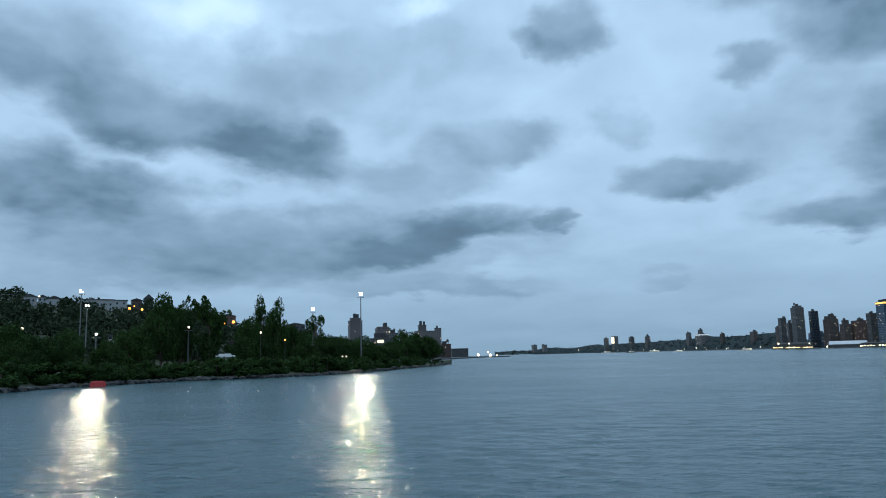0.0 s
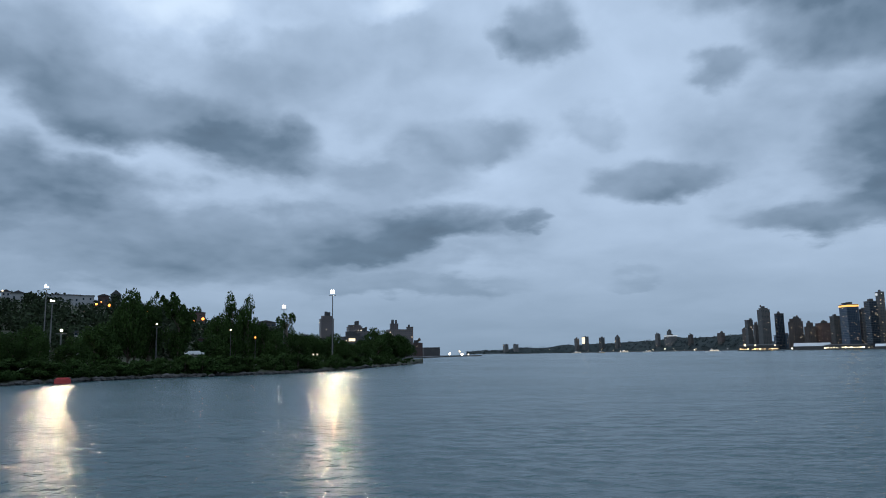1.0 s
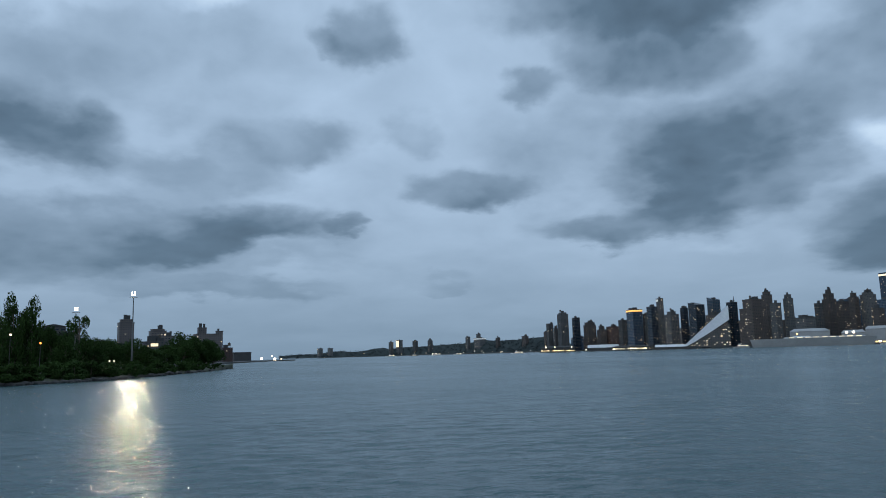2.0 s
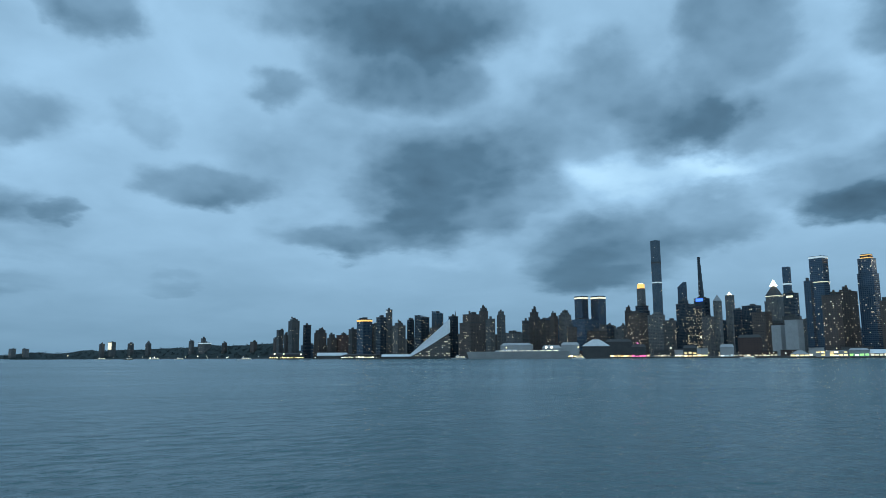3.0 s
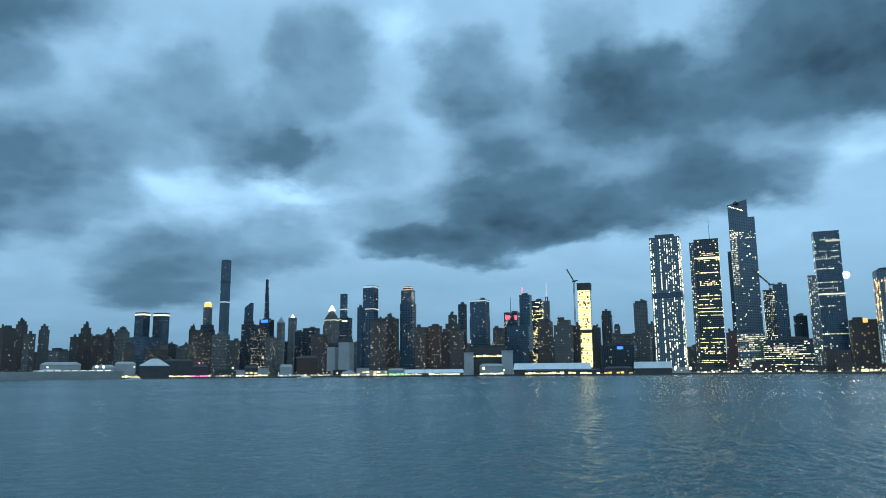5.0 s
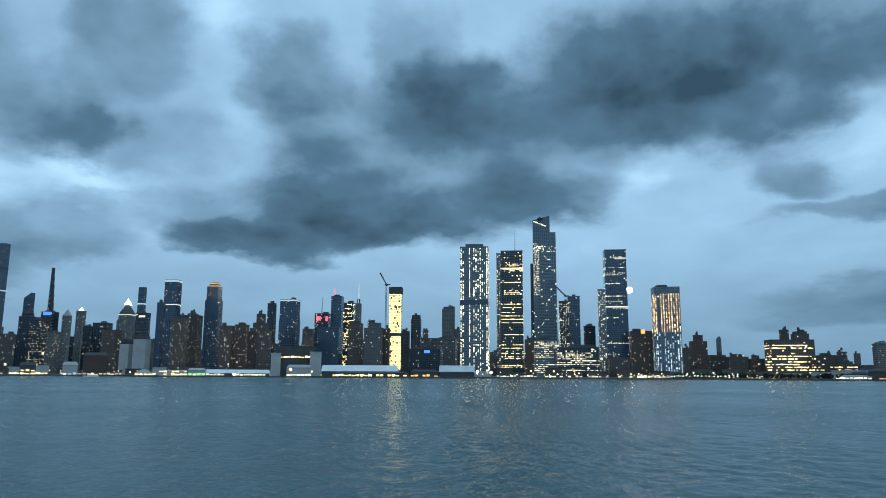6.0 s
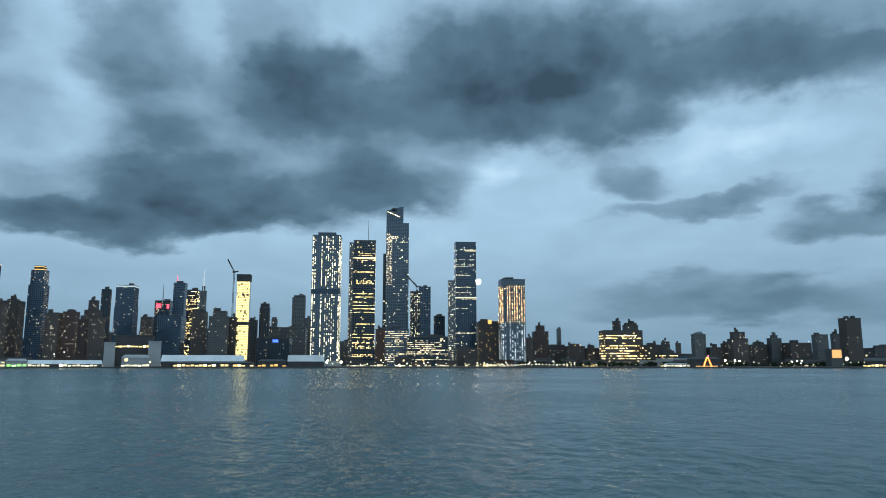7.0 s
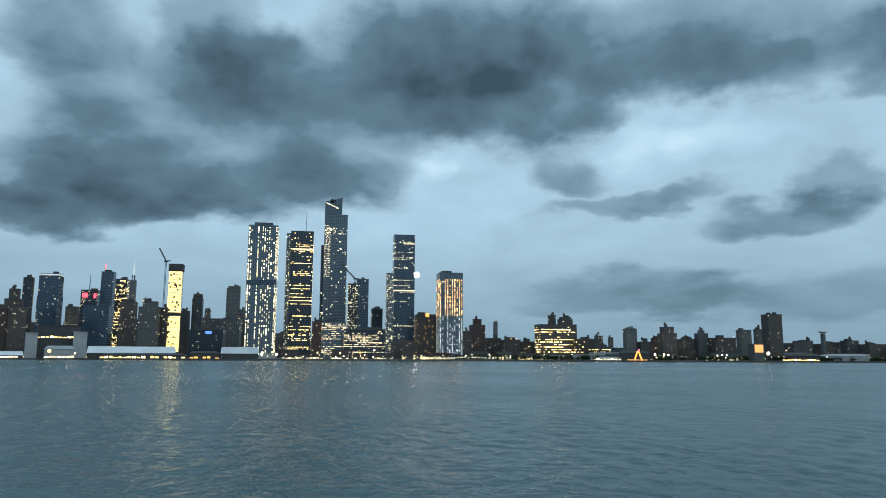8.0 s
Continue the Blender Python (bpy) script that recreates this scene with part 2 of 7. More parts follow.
def facade(name, wall, glass, wide=3.2, floor=3.6, joint=0.45, rough=0.7, gloss=0.15, metal=0.0):
    """Wall with rows of dark panes: storeys and bays at their true size."""
    m, t, b = material(name)
    where = t.nodes.new("ShaderNodeTexCoord").outputs["Object"]
    s = t.nodes.new("ShaderNodeSeparateXYZ")
    link(t, where, s.inputs[0])
    along = t.nodes.new("ShaderNodeMath")
    along.operation = "ADD"
    link(t, s.outputs[0], along.inputs[0])
    link(t, s.outputs[1], along.inputs[1])
    c = t.nodes.new("ShaderNodeCombineXYZ")
    link(t, along.outputs[0], c.inputs[0])
    link(t, s.outputs[2], c.inputs[1])
    k = t.nodes.new("ShaderNodeTexBrick")
    k.offset, k.squash = 0.0, 1.0
    k.inputs["Scale"].default_value = 1.0
    k.inputs["Brick Width"].default_value, k.inputs["Row Height"].default_value = wide, floor
    k.inputs["Mortar Size"].default_value, k.inputs["Mortar Smooth"].default_value = joint, 0.05
    k.inputs["Color1"].default_value = (*glass, 1)
    k.inputs["Color2"].default_value = (*[min(1, g * 1.6) for g in glass], 1)
    n = noise_node(t, 0.05, 5, 0.6, where)
    tone = mixed(t, n.outputs["Fac"], tuple(w * 0.65 for w in wall), tuple(w * 1.35 for w in wall))
    info = t.nodes.new("ShaderNodeObjectInfo")
    lift = t.nodes.new("ShaderNodeMapRange")
    lift.inputs["To Min"].default_value, lift.inputs["To Max"].default_value = 0.33, 0.78
    link(t, info.outputs["Random"], lift.inputs["Value"])
    v = t.nodes.new("ShaderNodeVectorMath")
    v.operation = "SCALE"
    link(t, tone, v.inputs[0])
    link(t, lift.outputs[0], v.inputs["Scale"])
    link(t, c.outputs[0], k.inputs["Vector"])
    link(t, v.outputs[0], k.inputs["Mortar"])
    link(t, k.outputs["Color"], b.inputs["Base Color"])
    r = t.nodes.new("ShaderNodeMapRange")
    r.inputs["To Min"].default_value, r.inputs["To Max"].default_value = gloss, rough
    link(t, k.outputs["Fac"], r.inputs["Value"])
    link(t, r.outputs[0], b.inputs["Roughness"])
    b.inputs["Metallic"].default_value = metal
    return m


def lamp_material(name, colour, strength, vary=True, least=0.16):
    """Something that gives off light; of many panes few are bright and most are dim, and their tint differs."""
    m, t, b = material(name)
    b.inputs["Base Color"].default_value = (*[0.2 + 0.5 * x for x in colour], 1)
    if not vary:
        b.inputs["Emission Color"].default_value = (*colour, 1)
        b.inputs["Emission Strength"].default_value = strength
        return m

    def step(op, a, second):
        n = t.nodes.new("ShaderNodeMath")
        n.operation = op
        link(t, a, n.inputs[0])
        n.inputs[1].default_value = second
        return n.outputs[0]

    g = t.nodes.new("ShaderNodeNewGeometry").outputs["Random Per Island"]
    level = step("ADD", step("MULTIPLY", step("POWER", g, 3.0), 2.7 * strength), least * strength)
    tint = step("FRACT", step("MULTIPLY", g, 13.7), 0.0)
    pale = tuple(x * 0.55 + 0.45 * y for x, y in zip(colour, (1.0, 0.95, 0.85)))
    link(t, mixed(t, tint, colour, pale), b.inputs["Emission Color"])
    link(t, level, b.inputs["Emission Strength"])
    return m


GLASS_BLUE = facade("blue_glass_curtain_wall", (0.075, 0.110, 0.150), (0.030, 0.052, 0.080), 4.0, 3.9, 0.45, 0.35, 0.12, 0.35)
GLASS_DARK = facade("dark_glass_curtain_wall", (0.040, 0.055, 0.070), (0.012, 0.020, 0.030), 3.6, 3.9, 0.5, 0.4, 0.12, 0.25)
GLASS_PALE = facade("pale_glass_curtain_wall", (0.115, 0.155, 0.195), (0.035, 0.060, 0.085), 4.6, 3.5, 0.8, 0.4, 0.12, 0.2)
BRICK_BROWN = facade("brown_brick_facade", (0.100, 0.080, 0.072), (0.014, 0.019, 0.025), 4.4, 3.1, 1.25)
BRICK_GREY = facade("grey_brick_facade", (0.120, 0.120, 0.118), (0.016, 0.022, 0.030), 4.2, 3.2, 1.15)
BRICK_RED = facade("red_brick_facade", (0.115, 0.066, 0.056), (0.016, 0.020, 0.026), 4.6, 3.0, 1.3)
CONCRETE_WALL = facade("pale_concrete_facade", (0.165, 0.168, 0.165), (0.028, 0.036, 0.046), 4.6, 3.4, 1.1)
# tan brick made paler and pinker, with the western sky's light in its colour
BRICK_WESTLIT = facade("westlit_tan_brick_facade", (0.17, 0.145, 0.14), (0.05, 0.052, 0.06), 3.2, 3.1, 0.9)
PLAIN_PALE = surface("pale_rendered_wall", (0.33, 0.34, 0.345), (0.24, 0.25, 0.255), 0.05)
PLAIN_DARK = surface("dark_roofing", (0.035, 0.037, 0.04), (0.055, 0.055, 0.055), 0.1)
SHED_WHITE = surface("white_shed_sheeting", (0.62, 0.64, 0.65), (0.46, 0.48, 0.49), 0.1, 0.5)
PALE_METAL = surface("brushed_pale_metal", (0.72, 0.74, 0.75), (0.58, 0.60, 0.62), 0.2, 0.38)
PALE_METAL.node_tree.nodes["Principled BSDF"].inputs["Metallic"].default_value = 0.6
STEEL = surface("galvanised_steel", (0.12, 0.125, 0.13), (0.08, 0.083, 0.086), 0.8, 0.45)
DARK_STEEL = surface("dark_painted_steel", (0.03, 0.032, 0.035), (0.05, 0.05, 0.05), 0.6, 0.5)
WARM = lamp_material("warm_window_light", (1.0, 0.72, 0.40), 1.4)
YELLOW = lamp_material("yellow_window_light", (1.0, 0.64, 0.17), 2.7, least=0.4)
CREAM = lamp_material("cream_window_light", (1.0, 0.82, 0.50), 2.6, least=0.28)
COOL = lamp_material("cool_window_light", (0.80, 0.93, 1.0), 1.3)
GOLD = lamp_material("gold_light", (1.0, 0.50, 0.08), 1.25, False)
ORANGE = lamp_material("orange_street_light", (1.0, 0.30, 0.04), 3.5, False)
WHITE = lamp_material("white_street_light", (1.0, 0.9, 0.72), 4.0, False)
AMBER_ROOM = lamp_material("amber_window_light", (1.0, 0.50, 0.09), 2.3)
AMBER = lamp_material("amber_light", (1.0, 0.45, 0.10), 0.9, False)
WORK = lamp_material("work_light", (1.0, 0.80, 0.36), 1.7, False)
RED = lamp_material("red_light", (1.0, 0.04, 0.08), 3.0, False)
PINK = lamp_material("pink_light", (1.0, 0.12, 0.40), 1.8, False)
BLUE = lamp_material("blue_light", (0.05, 0.18, 1.0), 1.6, False)
GREEN = lamp_material("green_light", (0.35, 1.0, 0.12), 2.5)
FLOOD = lamp_material("floodlight_glass", (1.0, 0.90, 0.70), 60.0, False)
MOON = lamp_material("moonlight", (1.0, 0.80, 0.62), 34.0, False)
LEAVES = surface("foliage", (0.017, 0.042, 0.010), (0.034, 0.066, 0.016), 0.5, 0.95, 0.0, True)
WOODS = surface("far_foliage", (0.014, 0.026, 0.012), (0.028, 0.042, 0.020), 0.05, 0.9, 0.0, True)
# the ridge's distance haze is mixed into its leaf colour as blue-grey
HAZED_WOODS = surface("haze_tinted_foliage", (0.026, 0.036, 0.038), (0.040, 0.052, 0.052), 0.05, 0.95, 0.0, True)
for leafy in (LEAVES, WOODS, HAZED_WOODS):
    leafy.node_tree.nodes["Principled BSDF"].inputs["Specular IOR Level"].default_value = 0.12
BARK = surface("bark", (0.06, 0.047, 0.036), (0.10, 0.085, 0.07), 2.0, 0.9, 0.6)
EARTH = surface("weedy_earth", (0.026, 0.036, 0.016), (0.050, 0.050, 0.030), 0.15, 0.95, 0.5)
ROCK = surface("shore_rock", (0.020, 0.020, 0.019), (0.058, 0.055, 0.052), 0.6, 0.9, 0.6, True)
PAVING = surface("city_ground", (0.05, 0.05, 0.052), (0.08, 0.078, 0.075), 0.02, 0.9, 0.0)
RED_PAINT = surface("red_paint", (0.50, 0.035, 0.03), (0.38, 0.03, 0.03), 1.5, 0.45)

# river: long swell, wind ripples and fine chop
WATER, tw, bw = material("river_water")
bw.inputs["Base Color"].default_value = (0.020, 0.060, 0.068, 1)
bw.inputs["IOR"].default_value = 1.333
where = tw.nodes.new("ShaderNodeTexCoord").outputs["Object"]
heights = None
for scale, squeeze, strength, turn in ((0.02, 2.6, 1.6, 20), (0.32, 1.7, 0.42, 8), (1.1, 1.4, 0.17, 65), (3.6, 1.2, 0.045, 30)):
    m = tw.nodes.new("ShaderNodeMapping")
    m.inputs["Rotation"].default_value = (0, 0, radians(turn + 35))
    m.inputs["Scale"].default_value = (1.0, squeeze, 1.0)
    link(tw, where, m.inputs["Vector"])
    n = noise_node(tw, scale, 3, 0.5, m.outputs[0])
    k = tw.nodes.new("ShaderNodeMath")
    k.operation = "MULTIPLY_ADD"
    link(tw, n.outputs["Fac"], k.inputs[0])
    k.inputs[1].default_value = strength
    if heights is None:
        k.inputs[2].default_value = 0.0
    else:
        link(tw, heights, k.inputs[2])
    heights = k.outputs[0]
relief = tw.nodes.new("ShaderNodeBump")
relief.inputs["Strength"].default_value, relief.inputs["Distance"].default_value = 1.0, 1.0
link(tw, heights, relief.inputs["Height"])
link(tw, relief.outputs[0], bw.inputs["Normal"])
calm = noise_node(tw, 0.012, 3, 0.5, where)
slick = tw.nodes.new("ShaderNodeMapRange")
slick.inputs["From Min"].default_value, slick.inputs["From Max"].default_value = 0.35, 0.65
slick.inputs["To Min"].default_value, slick.inputs["To Max"].default_value = 0.21, 0.27
link(tw, calm.outputs["Fac"], slick.inputs["Value"])
link(tw, slick.outputs[0], bw.inputs["Roughness"])

# ---- building blocks ----
GRID = 2.0  # the city's street grid, degrees clockwise


def place(az, d, z=0.0):
    """A point at a bearing (degrees clockwise from +y) and distance from the viewer."""
    return Vector((d * math.sin(radians(az)), d * math.cos(radians(az)), z))


def part(name, bm, mat, parent, label="", kind=""):
    me = bpy.data.meshes.new(name)
    bm.to_mesh(me)
    bm.free()
    me.materials.append(mat)
    ob = new(name, me)
    ob.parent = parent
    return tagged(ob, label, kind=kind)


def root(name, at, turn, label, category, group="", kind=""):
    ob = new(name)
    ob.empty_display_size = 1.0
    ob.matrix_basis = Matrix.Translation(at) @ Matrix.Rotation(radians(turn), 4, "Z")
    return tagged(ob, label, category, group, kind)


def block(bm, x0, x1, y0, y1, z0, z1, lean=(1.0, 1.0)):
    """A box whose top is scaled about its middle by lean."""
    cx, cy = (x0 + x1) / 2, (y0 + y1) / 2
    v = []
    for z, sx, sy in ((z0, 1, 1), (z1, *lean)):
        for x, y in ((x0, y0), (x1, y0), (x1, y1), (x0, y1)):
            v.append(bm.verts.new((cx + (x - cx) * sx, cy + (y - cy) * sy, z)))
    for f in ((3, 2, 1, 0), (4, 5, 6, 7), (0, 1, 5, 4), (1, 2, 6, 5), (2, 3, 7, 6), (3, 0, 4, 7)):
        bm.faces.new([v[i] for i in f])
    return v


def prism(bm, cx, cy, z0, z1, r0, r1, n=8):
    low = [bm.verts.new((cx + r0 * math.cos(2 * math.pi * i / n), cy + r0 * math.sin(2 * math.pi * i / n), z0)) for i in range(n)]
    top = [bm.verts.new((cx + r1 * math.cos(2 * math.pi * i / n), cy + r1 * math.sin(2 * math.pi * i / n), z1)) for i in range(n)]
    for i in range(n):
        bm.faces.new((low[i], low[(i + 1) % n], top[(i + 1) % n], top[i]))
    bm.faces.new(top)
    bm.faces.new(low[::-1])


def ball(bm, c, r, n=8, m=5):
    bmesh.ops.create_uvsphere(bm, u_segments=n, v_segments=m, radius=r, matrix=Matrix.Translation(c))


def lit_windows(bm, rng, w, dep, z0, z1, share, bay=3.2, floor=3.6, rows=0.0, sizes=(1.5, 1.6), sides=(1, 1, 1), columns=False):
    """Panes with the light on, on the river front and both flanks, standing 0.15 m proud. rows: the share of storeys lit from end to end."""
    pw, ph = sizes
    weight = [rng.random() ** 2 * 2.4 for k in range(200)]
    count = max(1, int((z1 - z0) / floor))
    for i in range(count):
        z = z0 + (i + 0.5) * (z1 - z0) / count
        whole = rng.random() < rows
        run = rng.random()
        for side, length in ((0, dep), (1, w), (2, w)):
            if not sides[side]:
                continue
            bays = max(1, int(length / bay))
            for j in range(bays):
                p = 0.78 if whole and abs(j / bays - run) < 0.55 else share
                if columns:
                    p = 0.8 if j in (0, bays - 1) else share * weight[j + 60 * side]
                if rng.random() > p:
                    continue
                c = -length / 2 + (j + 0.5) * length / bays
                a, b, e, g = c - pw / 2, c + pw / 2, z - ph / 2, z + ph / 2
                if side == 0:
                    block(bm, -w / 2 - 0.15, -w / 2 + 0.2, a, b, e, g)
                elif side == 1:
                    block(bm, a, b, -dep / 2 - 0.15, -dep / 2 + 0.2, e, g)
                else:
                    block(bm, a, b, dep / 2 - 0.2, dep / 2 + 0.15, e, g)


tower_count = [0]


def tower(name, label, az, d, dep, w, top, wall, lit=0.05, glow=WARM, tiers=((1.0, 1.0),), crown=(), rows=0.0, bay=3.2, floor=3.6, sizes=(1.3, 1.4), base=3.0, turn=0.0, group="", roof_boxes=True, extra=(), columns=False):
    """A high building: walls in tiers, parapets, roof plant, lit panes, and what crowns it. dep runs along the river, w away from it."""
    tower_count[0] += 1
    rng = random.Random(tower_count[0] * 17 + 3)
    if lit < 0.12 and not columns:
        lit *= 1.35
    ob = root(name, place(az, d, base), -GRID + turn, label, "building", group)
    h = top - base
    bm, win = bmesh.new(), bmesh.new()
    z = 0.0
    for end, share in tiers:
        z1 = h * end
        a, b = w * share, dep * share
        block(bm, -a / 2, a / 2, -b / 2, b / 2, z, z1)
        cap = bmesh.new()
        block(cap, -a / 2 - 0.35, a / 2 + 0.35, -b / 2 - 0.35, b / 2 + 0.35, z1, z1 + 1.1)
        part("parapet", cap, PLAIN_DARK if wall in (GLASS_DARK, BRICK_BROWN) else wall, ob)
        lit_windows(win, rng, a, b, max(z, 6) + 1, min(z1 - 2, h * extra[0][0] if extra else z1), lit, bay, floor, rows, sizes, columns=columns)
        z = z1
    a, b = w * tiers[-1][1], dep * tiers[-1][1]
    part("wall", bm, wall, ob)
    if len(win.faces):
        part("lit_glazing", win, glow, ob, "lit window panes", "stuff")
    else:
        win.free()
    if roof_boxes:
        for k in range(rng.choice((1, 2, 2, 3))):
            rb = bmesh.new()
            sx, sy, sz = a * rng.uniform(0.2, 0.42), b * rng.uniform(0.18, 0.36), rng.uniform(3.0, 6.5)
            x, y = rng.uniform(-0.25, 0.25) * a, rng.uniform(-0.28, 0.28) * b
            block(rb, x - sx / 2, x + sx / 2, y - sy / 2, y + sy / 2, h + 1, h + 1 + sz)
            part("roof_plant", rb, PLAIN_DARK if wall is not CONCRETE_WALL else wall, ob)
        if wall in (BRICK_BROWN, BRICK_RED, BRICK_GREY) and rng.random() < 0.7:
            tk = bmesh.new()
            x, y = rng.uniform(-0.3, 0.3) * a, rng.uniform(-0.3, 0.3) * b
            for lx, ly in ((-1.3, -1.3), (1.3, -1.3), (1.3, 1.3), (-1.3, 1.3)):
                block(tk, x + lx - 0.15, x + lx + 0.15, y + ly - 0.15, y + ly + 0.15, h + 1, h + 4)
            prism(tk, x, y, h + 4, h + 8, 2.2, 2.2, 10)
            prism(tk, x, y, h + 8, h + 9.8, 2.4, 0.1, 10)
            part("water_tank", tk, BARK, ob, "wooden roof water tank")
    for lo, hi, share, mat in extra:
        eb = bmesh.new()
        lit_windows(eb, rng, w + 0.3, dep + 0.3, h * lo, h * hi, share, bay, floor, 0.0, sizes, columns=columns)
        part("lit_glazing", eb, mat, ob, "storeys with the lights on", "stuff")
    for item in crown:
        what, mat = item[0], item[1]
        cb = bmesh.new()
        if what == "band":        # lit storey or cornice: low, high as shares of the height
            lo, hi = h * item[2], h * item[3]
            block(cb, -a / 2 - 0.5, a / 2 + 0.5, -b / 2 - 0.5, b / 2 + 0.5, lo, hi)
            part("lit_band", cb, mat, ob, "band of light below the roof")
        elif what == "pyramid":
            block(cb, -a / 2, a / 2, -b / 2, b / 2, h + 1.1, h + item[2], (0.08, 0.08))
            part("roof", cb, mat, ob, "steep pyramid roof")
        elif what == "tip":       # lit lantern at height over the roof
            prism(cb, 0, 0, h + item[2], h + item[3], item[4], 0.3, 8)
            part("lantern", cb, mat, ob, "lit lantern on the roof")
        elif what == "mast":
            x, y = item[4] * a, item[5] * b
            prism(cb, x, y, h, h + item[2], item[3], item[3] * 0.25, 6)
            part("mast", cb, mat, ob)
        elif what == "sign":      # lit panel on the river front: y0, y1 as shares of the width, z0, z1 as shares of the height
            block(cb, -w / 2 - 0.6, -w / 2 + 0.1, item[2] * dep, item[3] * dep, h * item[4], h * item[5])
            part("lit_sign", cb, mat, ob)
        elif what == "slant":     # roof that rises along the river front
            v = block(cb, -a / 2, a / 2, -b / 2, b / 2, h, h + item[2])
            for k in (4, 5) if item[3] > 0 else (6, 7):
                v[k].co.z = h + 0.6
            part("sloped_roof", cb, mat, ob)
        elif what == "box":       # narrower top: share, height
            block(cb, -a * item[2] / 2, a * item[2] / 2, -b * item[2] / 2, b * item[2] / 2, h, h + item[3])
            part("top_storeys", cb, mat, ob)
        elif what == "dome":
            for k in range(4):
                r0, r1 = math.cos(k * math.pi / 8), math.cos((k + 1) * math.pi / 8)
                prism(cb, 0, 0, h + item[2] * math.sin(k * math.pi / 8), h + item[2] * math.sin((k + 1) * math.pi / 8), b / 2 * r0, max(0.3, b / 2 * r1), 12)
            part("dome", cb, mat, ob)
        else:
            cb.free()
    return ob

# ---- the river and the land ----


def sheet_object(name, bm, mat, label, category, kind="structure"):
    ob = part(name, bm, mat, None, "", "")
    return tagged(ob, label, category, kind=kind)


# the river is one sheet: waves in the shape itself as far as 480 m, flat beyond to the horizon
ANGLES, RINGS = 1250, 420
turn = np.linspace(radians(-48), radians(146), ANGLES)
reach = 18.0 * (480.0 / 18.0) ** np.linspace(0, 1, RINGS)
X, Y = np.outer(reach, np.sin(turn)), np.outer(reach, np.cos(turn))
gap = np.outer(np.gradient(reach), np.ones(ANGLES))
wave_rng = np.random.default_rng(17)
Z = np.zeros_like(X)
patch = np.ones_like(X)
for k in range(7):
    a, b, c = wave_rng.uniform(-0.09, 0.09), wave_rng.uniform(-0.05, 0.05), wave_rng.random() * 6.28
    patch += 0.32 * np.sin(a * X + b * Y + c)
patch = np.clip(patch, 0.25, 2.2)
for k in range(34):
    length = 0.4 * (3.4 / 0.4) ** wave_rng.random()
    way = radians(205) + wave_rng.normal() * 1.0
    phase = wave_rng.random() * 6.28
    # gusts: each train of waves swells and dies away over tens of metres
    g1, g2, p1, p2 = wave_rng.uniform(0.01, 0.05), wave_rng.uniform(0.01, 0.05), wave_rng.random() * 6.28, wave_rng.random() * 6.28
    gust = 0.55 + 0.45 * np.sin(g1 * X + 0.6 * g2 * Y + p1) * np.sin(g2 * Y - 0.5 * g1 * X + p2)
    fade = np.clip((length / gap - 2.2) / 3.0, 0, 1)
    run = (X * math.sin(way) + Y * math.cos(way)) * 2 * math.pi / length + phase + 0.8 * gust
    Z += 0.0060 * length ** 0.95 * gust * patch * fade * (np.sin(run) + 0.22 * np.sin(2 * run + 0.7))
Z *= np.outer(np.clip((480 - reach) / 120, 0, 1), np.ones(ANGLES))
far_turn = np.linspace(radians(146), radians(312), 60)
inner = np.stack([X, Y, Z], -1).reshape(-1, 3)
outer = np.array([(5200 * math.sin(a), 5200 * math.cos(a), 0.0) for a in turn])
verts = np.concatenate([inner, outer, np.array([(0.0, 0.0, 0.0)]), np.array([(5200 * math.sin(a), 5200 * math.cos(a), 0.0) for a in far_turn])])
index = np.arange(RINGS * ANGLES).reshape(RINGS, ANGLES)
index = np.concatenate([index, (RINGS * ANGLES + np.arange(ANGLES))[None]])
quads = np.stack([index[:-1, :-1], index[1:, :-1], index[1:, 1:], index[:-1, 1:]], -1).reshape(-1, 4)[:, ::-1]
hub = (RINGS + 1) * ANGLES
rest = [(hub, int(index[0, k + 1]), int(index[0, k])) for k in range(ANGLES - 1)]
rest += [(hub, hub + 2 + k, hub + 1 + k) for k in range(59)]
# the two side edges of the fan, so that the sheet has no gap
rest += [(hub, hub + 1, int(index[-1, -1])), (hub, int(index[-1, 0]), hub + 60)]
rest = np.array(rest)
me = bpy.data.meshes.new("water")
me.vertices.add(len(verts))
me.vertices.foreach_set("co", verts.astype(np.float32).ravel())
loops = np.concatenate([quads.ravel(), rest.ravel()]).astype(np.int32)
me.loops.add(len(loops))
me.loops.foreach_set("vertex_index", loops)
me.polygons.add(len(quads) + len(rest))
me.polygons.foreach_set("loop_start", np.concatenate([np.arange(len(quads)) * 4, len(quads) * 4 + np.arange(len(rest)) * 3]).astype(np.int32))
me.polygons.foreach_set("use_smooth", np.ones(len(quads) + len(rest), dtype=bool))
me.update(calc_edges=True)
me.validate()
me.materials.append(WATER)
tagged(new("water", me), "wide rippled blue-grey river at dusk", "river", kind="structure")

SHORE_AZ = (7, 14, 22, 30, 38, 48, 60, 75, 92, 105, 115, 125, 140)
SHORE_D = (4500, 3900, 3200, 2500, 2000, 1650, 1400, 1250, 1190, 1230, 1300, 1400, 1500)


def shore(az):
    return float(np.interp(az, SHORE_AZ, SHORE_D))


bm = bmesh.new()
ring = []
for k in range(0, 134):
    az = 7 + k
    ring.append([bm.verts.new(place(az, dd, z)) for dd, z in ((shore(az), -2), (shore(az), 2.6), (shore(az) + 30, 3.0), (4950, 3.0))])
